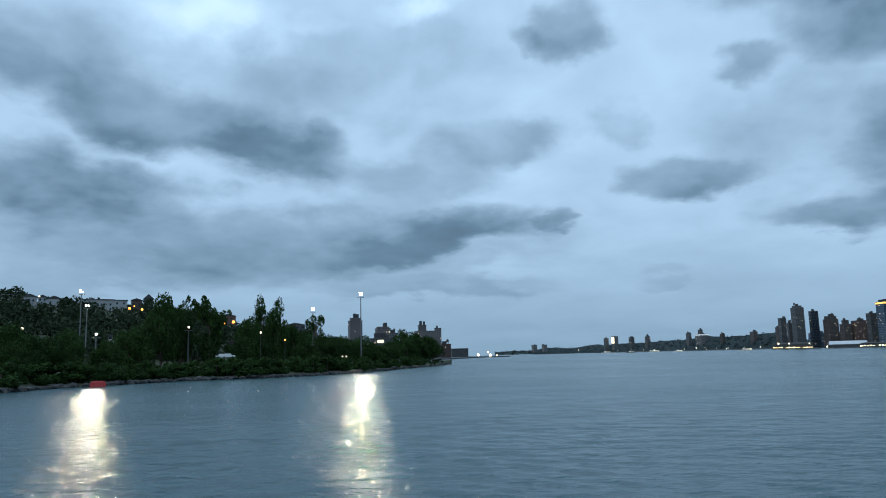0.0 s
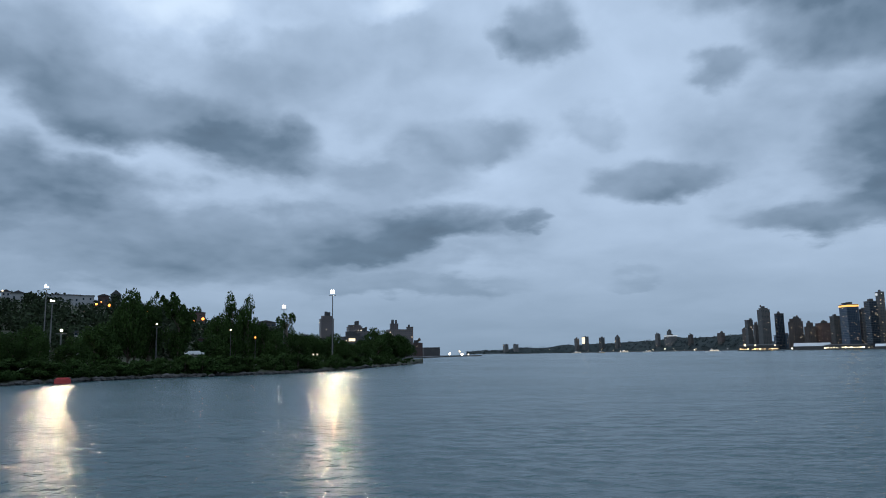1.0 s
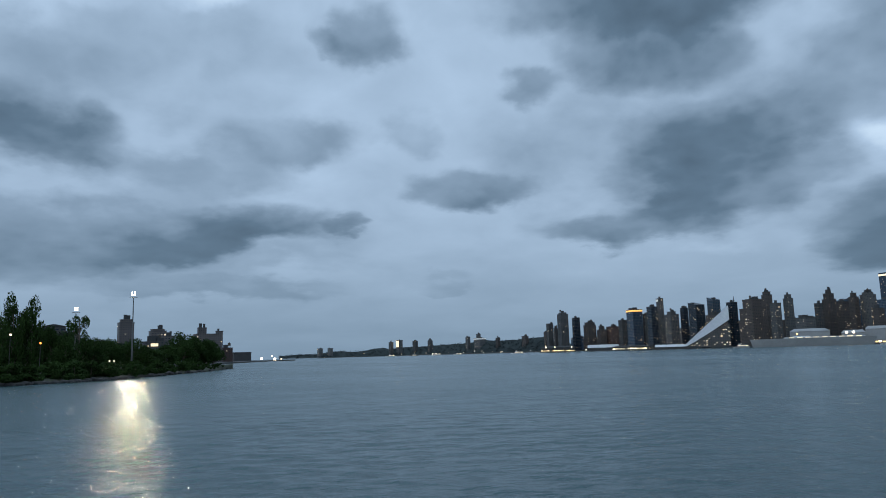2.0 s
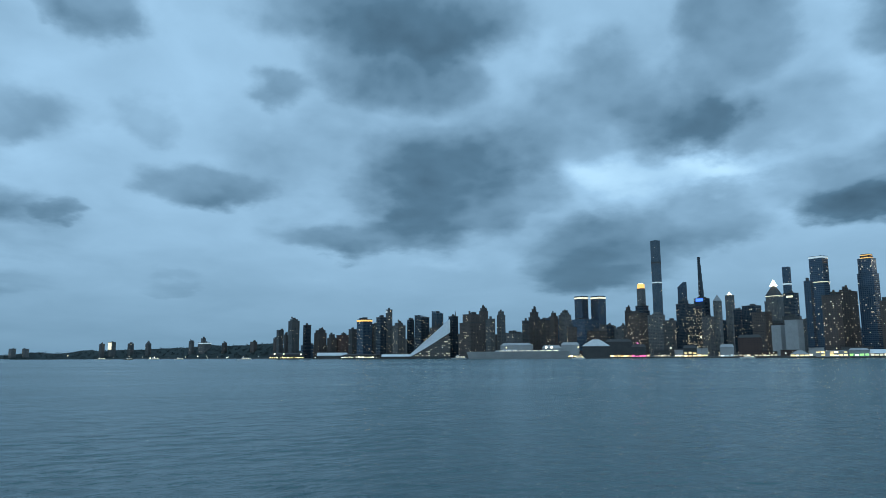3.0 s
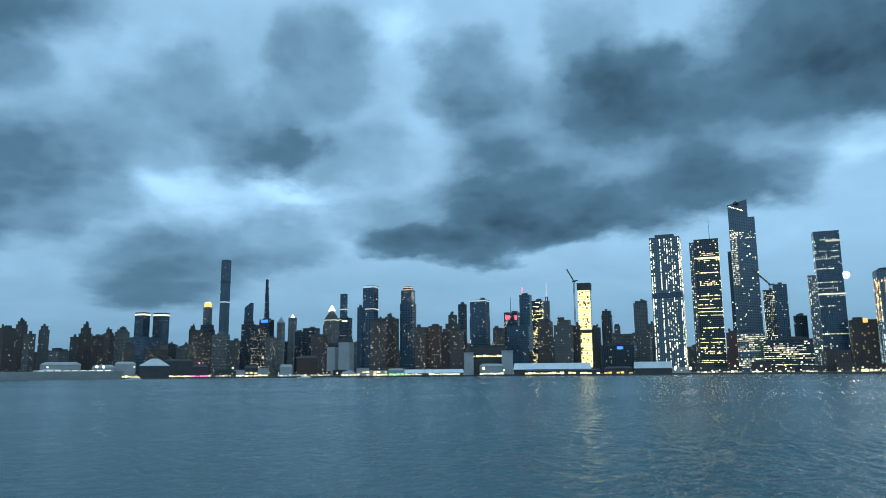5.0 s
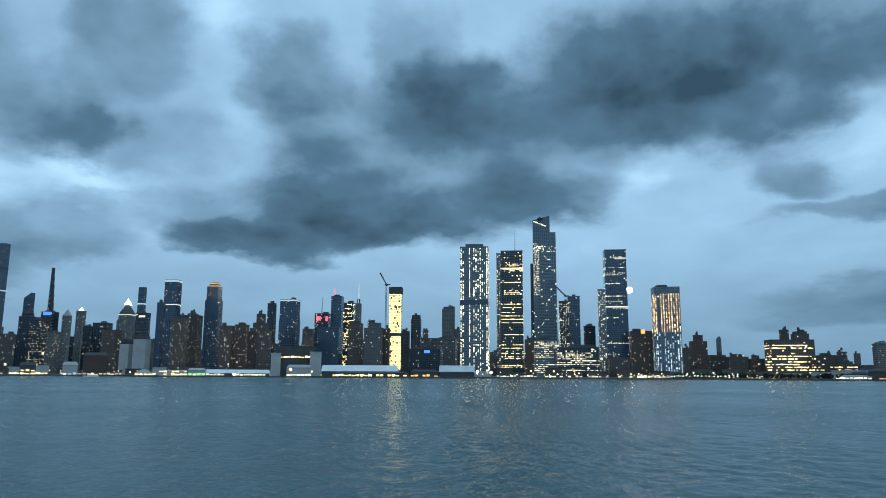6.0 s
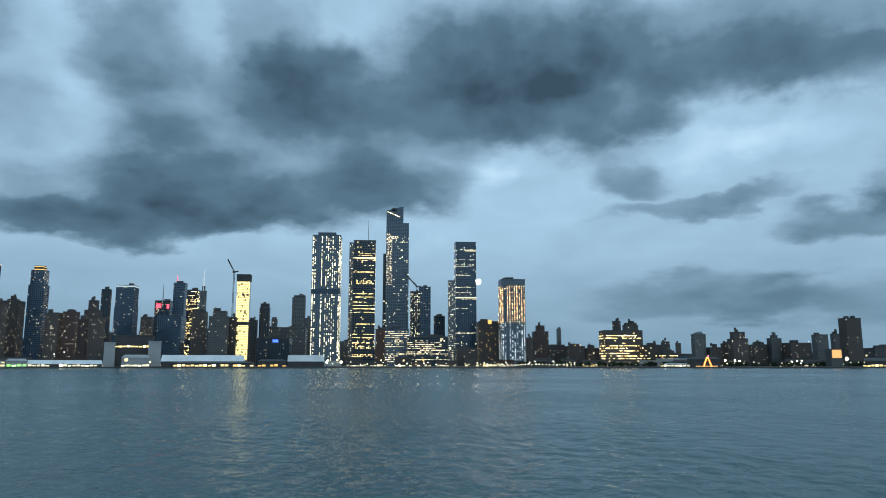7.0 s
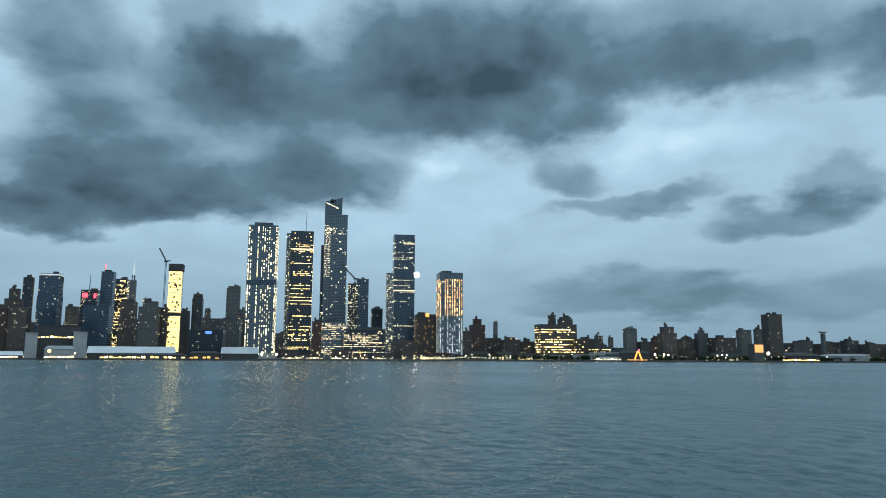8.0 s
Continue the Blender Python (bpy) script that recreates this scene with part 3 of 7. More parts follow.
for a, b in zip(ring, ring[1:]):
    for i in range(3):
        bm.faces.new((a[i], a[i + 1], b[i + 1], b[i]))
sheet_object("ground", bm, PAVING, "flat city ground behind a river bulkhead", "ground")

# near bank: a low wooded spit with a stony edge
BANK_AZ = (-60, -45, -31.1, -28.9, -25.6, -20.2, -14.4, -10.3, -7.3, -4.3, -1.7, 0.45)
BANK_D = (112, 126, 166, 181, 190, 211, 216, 229, 247, 290, 340, 434)
BACK_D = (900, 900, 900, 900, 900, 900, 900, 700, 560, 500, 470, 440)


def bank(az):
    return float(np.interp(az, BANK_AZ, BANK_D))


bm = bmesh.new()
ring = []
steps = 180
for k in range(steps + 1):
    az = -60 + 60.45 * k / steps
    d0, d1 = bank(az), float(np.interp(az, BANK_AZ, BACK_D))
    row = []
    for i, (share, z) in enumerate(((0.0, -0.6), (0.02, 0.35), (0.06, 1.1), (0.16, 2.0), (0.4, 2.6), (0.8, 2.4), (1.0, -0.6))):
        dd = d0 + (min(d1 - d0, 140) if share < 1 else d1 - d0) * share
        p = place(az, dd)
        row.append(bm.verts.new((p.x, p.y, z + (0.5 * noise.noise(p * 0.11) if 0 < i < 6 else 0))))
    ring.append(row)
for a, b in zip(ring, ring[1:]):
    for i in range(6):
        bm.faces.new((a[i], a[i + 1], b[i + 1], b[i]))
sheet_object("ground_spit", bm, EARTH, "weedy low spit of land by the river", "ground")


# the near bank further up the river, and a pier that reaches out from it
bm = bmesh.new()
ring = []
for k in range(41):
    az = -14 + 19.0 * k / 40
    d0 = float(np.interp(az, (-14, -8, -3, 1, 3, 5), (700, 760, 830, 1080, 1420, 1440)))
    d1 = float(np.interp(az, (-14, 1, 2, 5), (1700, 1700, 1560, 1540)))
    ring.append([bm.verts.new(place(az, dd, z)) for dd, z in ((d0, -1), (d0, 1.8), (d1, 2.0), (d1, -1))])
for a, b in zip(ring, ring[1:]):
    for i in range(3):
        bm.faces.new((a[i], a[i + 1], b[i + 1], b[i]))
bm.faces.new(ring[-1])
sheet_object("ground_bank", bm, PAVING, "low built-up bank with a long pier", "ground")


# ---- kinds of things ----


def shed(name, label, az, d, length, top, mat, glow, gable):
    """A long low hall on a deck by the water: walls, roof, deck, lit bays."""
    deep = min(60, max(18, length * 0.35))
    ob = root(name, place(az, d), -(az - 90), label, "building", "waterfront halls")
    bm = bmesh.new()
    eave = top - gable * min(20, top * 0.9)
    roofed = mat is SHED_WHITE and name == "pier_shed"
    if roofed:
        eave = top * 0.52
    block(bm, 0, deep, -length / 2, length / 2, 2.0, eave)
    part("wall", bm, PLAIN_DARK if roofed or (gable > 0.5 and glow is None) else mat, ob)
    bm = bmesh.new()
    v = block(bm, -0.8, deep + 0.8, -length / 2 - 0.8, length / 2 + 0.8, eave, max(top, eave + 0.6))
    if gable > 0.08:
        for k in range(4, 8):
            v[k].co.y *= 0.97 if roofed else 0.75 if gable < 0.5 else 0.25
            v[k].co.x = deep / 2 + (v[k].co.x - deep / 2) * 0.6
    part("roof", bm, SHED_WHITE if mat is SHED_WHITE else (PLAIN_PALE if mat is PLAIN_PALE else PLAIN_DARK), ob)
    bm = bmesh.new()
    block(bm, -6, deep + 4, -length / 2 - 4, length / 2 + 4, -1.5, 2.0)
    part("deck", bm, PAVING, ob)
    if glow is not None:
        rng = random.Random(int(az * 100))
        bays = max(3, int(length / 5.6))
        bm = bmesh.new()
        lift = eave - 21 if name == "depot" else 0.0
        for storey in range(2 if "storeys" in label else 1):
            for k in range(bays):
                if rng.random() < (0.0 if name == "depot" else 0.1):
                    continue
                y = -length / 2 + (k + 0.5) * length / bays
                block(bm, -0.15, 0.1, y - rng.uniform(1.9, 2.75), y + rng.uniform(1.9, 2.75), lift + 3.0 + storey * 4.5, min(eave - 0.4, lift + rng.uniform(4.2, 6.2) + storey * 4.5))
        part("lit_frontage", bm, glow, ob, "lit bays along the river front", "stuff")
    return ob


def boat(name, label, az, d, length, low):
    """Hull with raked bow, deckhouse, wheelhouse, funnel, lit cabin windows."""
    ob = root(name, place(az, d), -(az - 90) + 90, label, "boat", "boats on the river")
    wide, free = length * 0.22, max(1.6, length * 0.07)
    bm = bmesh.new()
    rings = []
    for x, k in ((-0.5, 0.85), (-0.2, 1.0), (0.25, 0.95), (0.42, 0.55), (0.5, 0.06)):
        rings.append([bm.verts.new((x * length * (1.0 if z > 0 else 0.95), s * wide / 2 * k * (1 if z > 0 else 0.8), z)) for s, z in ((-1, -0.5), (-1, free), (1, free), (1, -0.5))])
    for a, b in zip(rings, rings[1:]):
        for i in range(4):
            bm.faces.new((a[i], a[(i + 1) % 4], b[(i + 1) % 4], b[i]))
    bm.faces.new(rings[0][::-1])
    bm.faces.new(rings[-1])
    part("hull", bm, DARK_STEEL if "dark" in label else PLAIN_PALE if "grey" in label else SHED_WHITE, ob)
    h = free + length * 0.09 * low
    bm = bmesh.new()
    block(bm, -0.42 * length, 0.22 * length, -wide * 0.4, wide * 0.4, free, h, (0.96, 0.9))
    part("deckhouse", bm, PLAIN_PALE, ob)
    bm = bmesh.new()
    block(bm, 0.0, 0.15 * length, -wide * 0.28, wide * 0.28, h, h + length * 0.06 * low, (0.85, 0.9))
    part("wheelhouse", bm, SHED_WHITE, ob)
    bm = bmesh.new()
    prism(bm, -0.15 * length, 0, h, h + length * 0.1 * low, 0.4, 0.25, 6)
    part("mast", bm, STEEL, ob)
    bm = bmesh.new()
    for k in range(9):
        x = (-0.39 + 0.065 * k) * length
        for s in (-1, 1):
            block(bm, x, x + 0.045 * length, s * wide * 0.4 - 0.1, s * wide * 0.4 + 0.1, free + (h - free) * 0.35, free + (h - free) * 0.8)
    part("cabin_glazing", bm, CREAM, ob, "row of lit cabin windows", "stuff")
    return ob


def moon(az, el):
    bm = bmesh.new()
    ball(bm, (0, 0, 0), 18, 24, 16)
    ob = part("moon", bm, MOON, None)
    ob.location = place(az, 4700 * math.cos(radians(el)), EYE + 4700 * math.sin(radians(el)))
    return tagged(ob, "low full moon glowing warm white", "moon")


def viewing_tower(az, d, top):
    ob = root("viewing_tower", place(az, d, 3), 0, "slim tower with a pale disc top", "tower")
    bm = bmesh.new()
    prism(bm, 0, 0, 0, top - 9, 6, 4.5, 10)
    part("shaft", bm, CONCRETE_WALL, ob)
    bm = bmesh.new()
    prism(bm, 0, 0, top - 8, top - 6, 5, 9, 16)
    prism(bm, 0, 0, top - 6, top - 4, 9, 8, 16)
    part("disc", bm, SHED_WHITE, ob, "pale round disc")


def ride_frame(az, d, top):
    ob = root("fountain_frame", place(az, d, 2.5), -(az - 90), "orange lit pointed frame on a pier", "light sculpture")
    for s in (-1, 1):
        bm = bmesh.new()
        a, b = Vector((0, s * 6, 0)), Vector((0, s * 0.6, top - 6))
        for k in range(6):
            p, q = a.lerp(b, k / 6), a.lerp(b, (k + 1) / 6)
            block(bm, -0.5, 0.5, min(p.y, q.y), max(p.y, q.y) + 0.9, p.z, q.z + 0.4)
        part("leg", bm, ORANGE, ob)
    bm = bmesh.new()
    block(bm, -4, 4, -14, 18, 0.3, 1.5)
    part("lit_base", bm, AMBER, ob)
    return ob


def shore_lamp(az, d, z, mat, r):
    ob = root("lamp_post", place(az, d, 1.8 if az < 6 else 2.5), 0, "lit lamp post on the waterfront", "lamp post", "waterfront lamps")
    bm = bmesh.new()
    prism(bm, 0, 0, 0, max(1.0, z - 2.5 - r), 0.16, 0.1, 6)
    part("post", bm, DARK_STEEL, ob)
    bm = bmesh.new()
    ball(bm, (0, 0, max(1.2, z - 2.5)), r)
    part("globe", bm, mat, ob, "glowing lamp globe")
    return ob


def street_lamp(az, d, z, mat, r):
    ob = root("street_lamp", place(az, d, max(1.5, z - 14)), 0, "lit street lamp on the near bank", "street lamp", "street lamps on the bank")
    bm = bmesh.new()
    prism(bm, 0, 0, 0, z - max(1.5, z - 14), 0.12, 0.08, 6)
    part("post", bm, DARK_STEEL, ob)
    bm = bmesh.new()
    ball(bm, (0, 0, z - max(1.5, z - 14)), r)
    part("globe", bm, mat, ob, "glowing lamp globe")
    return ob


def notched_tower(az, d, dep, w, top, slant_low, slant_high, wing):
    """The tallest tower: a shaft with shoulders and a sloped glass crown with a deck."""
    ob = root("observation_tower", place(az, d, 3), -GRID, "tallest blue glass tower with a sloped crown", "building", "new towers by the rail yards")
    rng = random.Random(9)
    h = top - 3
    bm = bmesh.new()
    block(bm, -w / 2, w / 2, -0.5 * dep, 0.389 * dep, 0, h)
    part("shaft", bm, GLASS_PALE, ob)
    bm = bmesh.new()
    block(bm, -w / 2 + 1, w / 2 - 2, 0.389 * dep, 0.5 * dep, 0, wing - 3)
    part("shoulder", bm, GLASS_DARK, ob)
    bm = bmesh.new()
    v = block(bm, -w / 2, w / 2 - 6, -0.278 * dep, 0.389 * dep, h, h + 10)
    for k in (4, 5):
        v[k].co.z = slant_high - 3
    for k in (6, 7):
        v[k].co.z = slant_low - 3
    part("crown", bm, GLASS_PALE, ob, "sloped glass crown")
    bm = bmesh.new()
    n = 10
    for k in range(n):
        y0 = dep * (0.36 - 0.5 * k / n)
        z = slant_low - 3 - 3 - (k / n) * 13
        block(bm, -w / 2 - 0.5, -w / 2 + 0.3, y0 - 0.05 * dep, y0, z - 1.6, z + 0.6)
    part("lit_edge", bm, CREAM, ob, "lit slanting line on the crown")
    bm = bmesh.new()
    v = block(bm, -w / 2 - 14, -w / 2, -0.02 * dep, 0.2 * dep, slant_low - 2, slant_low + 1.5)
    v[0].co.y = v[3].co.y = v[4].co.y = v[7].co.y = 0.12 * dep
    part("viewing_deck", bm, DARK_STEEL, ob)
    for share, z0, z1, mat, y0, y1 in ((0.62, 0.56, 0.93, WARM, 0.15, 0.38), (0.30, 0.86, 0.92, CREAM, -0.5, 0.38), (0.05, 0.3, 0.85, CREAM, -0.5, 0.1), (0.07, 0.05, 0.5, CREAM, 0.2, 0.5)):
        bm = bmesh.new()
        for i in range(int((z1 - z0) * h / 4.2)):
            for j in range(int((y1 - y0) * dep / 2.8)):
                if rng.random() < share:
                    y, z = dep * y0 + 1.4 + 2.8 * j, h * z0 + 4.2 * i
                    block(bm, -w / 2 - 0.2, -w / 2 + 0.2, y - 1.1, y + 1.1, z, z + 1.8)
        part("lit_glazing", bm, mat, ob, "lit window panes", "stuff")
    return ob


def tapered_tower(az, d, dep, w, top):
    """A needle-thin tower that steps back from one side."""
    ob = root("slender_tower", place(az, d, 3), -GRID, "needle-thin dark tower stepping back upwards", "building", "midtown west towers")
    h, n = top - 3, 12
    for k in range(n):
        bm = bmesh.new()
        low = 1 - 0.68 * max(0.0, (k / n - 0.25) / 0.75)
        block(bm, -w / 2 * low, w / 2 * low, dep / 2 - dep * low, dep / 2, h * k / n, h * (k + 1) / n)
        part("setback", bm, GLASS_DARK, ob)
    bm = bmesh.new()
    for k in range(14):
        z = h * (0.1 + 0.05 * k)
        block(bm, -w / 2 - 0.1, -w / 2 + 2, dep * 0.1, dep * 0.2, z, z + 2)
    part("lit_glazing", bm, COOL, ob, "lit window panes", "stuff")
    return ob


def tower_crane(at, turn, h, reach, jib_top, label):
    """A lattice mast with cab, counterweight and a raised jib."""
    crane = root("tower_crane", at, turn, label, "crane", "tower cranes")
    bm = bmesh.new()
    for x, y in ((-1, -1), (1, -1), (1, 1), (-1, 1)):
        block(bm, x - 0.25, x + 0.25, y - 0.25, y + 0.25, 0, h + 3)
    for k in range(int(h / 4)):
        block(bm, -1, 1, -1.1, -0.9, 4 * k, 4 * k + 0.3)
        block(bm, -1.1, -0.9, -1, 1, 4 * k + 2, 4 * k + 2.3)
    part("mast", bm, DARK_STEEL, crane)
    bm = bmesh.new()
    block(bm, -2, 2, -4, 3, h + 3, h + 6)
    part("cab", bm, DARK_STEEL, crane)
    bm = bmesh.new()
    a, b = Vector((0, 0, h + 5)), Vector((0, reach, jib_top))
    for k in range(12):
        p = a.lerp(b, k / 12)
        q = a.lerp(b, (k + 1) / 12)
        block(bm, -0.7, 0.7, p.y - 0.5, q.y + 0.5, p.z, q.z + 0.8)
    part("jib", bm, DARK_STEEL, crane)
    bm = bmesh.new()
    block(bm, -1, 1, -9, -3, h + 4.5, h + 6.5)
    part("counterweight", bm, DARK_STEEL, crane)
    return crane


def building_site_tower(az, d, dep, w, top, jib_top):
    """An unfinished tower, its open storeys lit, with a dark top and a crane."""
    ob = root("unfinished_tower", place(az, d, 3), -GRID, "unfinished tower with brightly lit open storeys", "building", "midtown west towers")
    h = top - 3
    rng = random.Random(21)
    bm = bmesh.new()
    block(bm, -w * 0.42, w * 0.42, -dep * 0.42, dep * 0.42, 0, h * 0.93)
    part("core", bm, CONCRETE_WALL, ob)
    floors = 52
    for k in range(floors):
        bm = bmesh.new()
        z = h * 0.92 * (k + 0.9) / floors
        block(bm, -w / 2, w / 2, -dep / 2, dep / 2, z, z + 0.7)
        part("floor_slab", bm, CONCRETE_WALL, ob)
    bm = bmesh.new()
    for k in range(floors):
        z = h * 0.92 * (k + 0.1) / floors
        if k in (25, 26):
            continue
        for j in range(9):
            if rng.random() < 0.9:
                y = -dep / 2 + (j + 0.5) * dep / 9
                block(bm, -w * 0.42 - 0.3, -w * 0.42 + 0.1, y - dep / 20, y + dep / 20, z, z + 2.6)
                if j < 7:
                    x = -w / 2 + (j + 1) * w / 9
                    block(bm, x - w / 21, x + w / 21, -dep * 0.42 - 0.3, -dep * 0.42 + 0.1, z, z + 2.6)
    part("work_lighting", bm, WORK, ob, "open storeys under work lights", "stuff")
    bm = bmesh.new()
    block(bm, -w / 2 - 0.8, w / 2 + 0.8, -dep / 2 - 0.8, dep / 2 + 0.8, h * 0.925, h)
    part("formwork", bm, PLAIN_DARK, ob, "dark formwork screens")
    tower_crane(place(az, d, 3) + Vector((-w / 2, dep / 2 + 7, 0)), -GRID, h, 14, jib_top - 3, "lattice tower crane beside an unfinished tower")
    return ob


def wedge_building(az, d, dep, w, top):
    """A low block that sweeps up to one corner in a warped pale slope."""
    ob = root("sloping_building", place(az, d, 3), -(az - 90), "pale building sweeping up to one corner", "building")
    h, n = top - 3, 18
    bm = bmesh.new()
    grid = []
    for i in range(n + 1):
        u = i / n
        high = 7 + (h - 7) * u
        low = 2 + (h * 0.62) * u ** 1.1
        grid.append([bm.verts.new((-w / 2 + 14 * v, dep * (0.5 - u), low + (high - low) * v)) for v in (0, 0.33, 0.66, 1)])
    for a, b in zip(grid, grid[1:]):
        for j in range(3):
            bm.faces.new((a[j], b[j], b[j + 1], a[j + 1]))
    bmesh.ops.solidify(bm, geom=bm.faces[:], thickness=1.0)
    part("sloped_facade", bm, PALE_METAL, ob, "pale warped slope")
    bm = bmesh.new()
    sides = [[bm.verts.new((x, dep * y, z)) for y, z in ((0.5, 0), (0.5, 3), (-0.5, h * 0.56), (-0.5, 0))] for x in (-w / 2 + 3, w / 2)]
    bm.faces.new(sides[0])
    bm.faces.new(sides[1][::-1])
    for k in range(4):
        bm.faces.new((sides[0][k], sides[1][k], sides[1][(k + 1) % 4], sides[0][(k + 1) % 4]))
    bmesh.ops.recalc_face_normals(bm, faces=bm.faces[:])
    part("body", bm, BRICK_GREY, ob)
    rng = random.Random(4)
    bm = bmesh.new()
    for i in range(n):
        for k in range(int(h * 0.5 * i / n / 4)):
            if rng.random() < 0.3:
                y, z = dep * (0.5 - (i + 0.5) / n), 3 + 4 * k
                block(bm, -w / 2 + 2.8, -w / 2 + 3.2, y - 1.2, y + 1.2, z, z + 1.6)
    part("lit_glazing", bm, WARM, ob, "lit window panes", "stuff")
    return ob


def leaf_mesh(name, mat, clumps, count, size, seed, flat=1.0):
    """Leaf sprays scattered through round clumps (centre, radius): small bent quads in every direction."""
    rng = np.random.default_rng(seed)
    weight = np.array([c[1] ** 2 for c in clumps])
    pick = rng.choice(len(clumps), count, p=weight / weight.sum())
    centre = np.array([tuple(c[0]) for c in clumps])[pick]
    radius = np.array([c[1] for c in clumps])[pick]
    way = rng.normal(size=(count, 3))
    way /= np.linalg.norm(way, axis=1)[:, None]
    p = centre + way * (radius * rng.uniform(0.45, 1.05, count) ** 0.6)[:, None] * (1, 1, flat)
    a = rng.normal(size=(count, 3))
    a /= np.linalg.norm(a, axis=1)[:, None]
    b = np.cross(a, way + rng.normal(size=(count, 3)) * 0.6)
    b /= np.linalg.norm(b, axis=1)[:, None] + 1e-9
    s = size * rng.uniform(0.5, 1.3, count)[:, None]
    verts = np.stack([p - a * s, p - b * s * 0.55, p + a * s, p + b * s * 0.55], 1).reshape(-1, 3)
    me = bpy.data.meshes.new(name)
    me.from_pydata(verts.tolist(), [], np.arange(count * 4).reshape(-1, 4).tolist())
    me.materials.append(mat)
    return me


protos = {}


def limb(bm, a, b, r0, r1):
    a, b = Vector(a), Vector(b)
    m = (b - a).to_track_quat("Z", "Y").to_matrix().to_4x4()
    n = 6
    rings = [[bm.verts.new(at + m @ Vector((r * math.cos(2 * math.pi * i / n), r * math.sin(2 * math.pi * i / n), 0))) for i in range(n)] for at, r in ((a, r0), (b, r1))]
    for i in range(n):
        bm.faces.new((rings[0][i], rings[0][(i + 1) % n], rings[1][(i + 1) % n], rings[1][i]))


TREE_LABELS = {"broad": "dark green broad-crowned tree on the bank", "poplar": "tall narrow dark green tree", "airy": "thin airy tree with gaps in its crown",
               "spiky": "dark tree with upswept ragged branches", "shrub": "low dark green shrub by the water"}


def tree_proto(kind, variant):
    """A tree of unit height and width: trunk, limbs and a crown of many leaf sprays."""
    rng = random.Random(variant * 31 + len(kind))
    ob = root("shrub" if kind == "shrub" else "tree", (0, 0, 0), 0, TREE_LABELS[kind], "shrub" if kind == "shrub" else "tree", "shrubs on the bank" if kind == "shrub" else "trees on the bank")
    bm = bmesh.new()
    clumps = []
    limb(bm, (0, 0, 0), (0.02, 0.01, 0.45), 0.028, 0.018)
    limb(bm, (0.02, 0.01, 0.45), (0.0, 0.0, 0.88), 0.018, 0.005)
    low = {"broad": 0.22, "poplar": 0.15, "airy": 0.25, "spiky": 0.2, "shrub": 0.05}[kind]
    number = {"broad": 34, "poplar": 26, "airy": 14, "spiky": 26, "shrub": 10}[kind]
    for k in range(number):
        z = rng.uniform(low, 0.93)
        t = (z - low) / (0.95 - low)
        reach = 0.5 * (math.sin(math.pi * min(1, 0.18 + 0.80 * t)) ** 0.7 if kind != "spiky" else 0.35 + 0.5 * t)
        turn = k * 2.4 + rng.uniform(-0.4, 0.4)
        r = reach * rng.uniform(0.35, 0.85)
        c = Vector((r * math.cos(turn), r * math.sin(turn), z))
        size = {"broad": 0.16, "poplar": 0.17, "airy": 0.10, "spiky": 0.11, "shrub": 0.2}[kind] * rng.uniform(0.7, 1.15)
        clumps.append((c, size))
        limb(bm, (0, 0, max(0.08, z - 0.22)), c, 0.010, 0.003)
        if kind == "spiky":
            e = c + Vector((0.12 * math.cos(turn), 0.12 * math.sin(turn), 0.09))
            clumps.append((e, size * 0.6))
    part("trunk", bm, BARK, ob)
    crown = new("crown", leaf_mesh("crown", LEAVES, clumps, {"broad": 7000, "poplar": 5200, "airy": 1500, "spiky": 5000, "shrub": 1600}[kind], 0.026 if kind != "shrub" else 0.06, variant + 5, 1.0))
    crown.parent = ob
    return ob


tree_number = [0]


def tree(az, d, top, wide, kind, base=None):
    tree_number[0] += 1
    variant = tree_number[0] % (3 if kind == "broad" else 1 if kind != "shrub" else 3)
    z = 2.0 if base is None else base
    p = place(az, d, z)
    m = Matrix.Translation(p) @ Matrix.Rotation(tree_number[0] * 1.7, 4, "Z") @ Matrix.Diagonal((wide, wide, top - z, 1))
    key = (kind, variant)
    if key not in protos:
        protos[key] = tree_proto(kind, variant)
        protos[key].matrix_basis = m
        return protos[key]
    s = protos[key].scale
    return copy_thing(protos[key], m @ Matrix.Diagonal((1 / s.x, 1 / s.y, 1 / s.z, 1)))


def floodlight(az, d, z, lamps, label, glass=None, power=0.0):
    ob = root("floodlight", place(az, d, 1.5), -az, label, "floodlight", "floodlights on the bank")
    bm = bmesh.new()
    prism(bm, 0, 0, 0, z - 1.5, 0.32, 0.16, 8)
    part("pole", bm, STEEL, ob)
    bm = bmesh.new()
    block(bm, -1.4, 1.4, 0.1, 0.4, z - 1.4, z - 1.2)
    part("crossarm", bm, STEEL, ob)
    for k in range(lamps):
        x, up = (k % 2 - 0.5 * (lamps > 1)) * 0.9, k // 2 * 0.8
        bm = bmesh.new()
        block(bm, x - 0.28, x + 0.28, -0.25, 0.25, z - 0.55 + up, z + up, (0.8, 0.8))
        part("lamp", bm, glass or FLOOD, ob, "glaring white lamp")
    if power:
        beam = new("flood_beam", bpy.data.lights.new("flood_beam", "SPOT"))
        beam.data.energy, beam.data.color, beam.data.shadow_soft_size = power, (1.0, 0.88, 0.66), 0.9
        beam.data.spot_size, beam.data.spot_blend = radians(75 if z > 15 else 150), 1.0
        at = place(az, d - 1.2, z)
        beam.matrix_world = look(tuple(at), (0, 0, 2))
    return ob


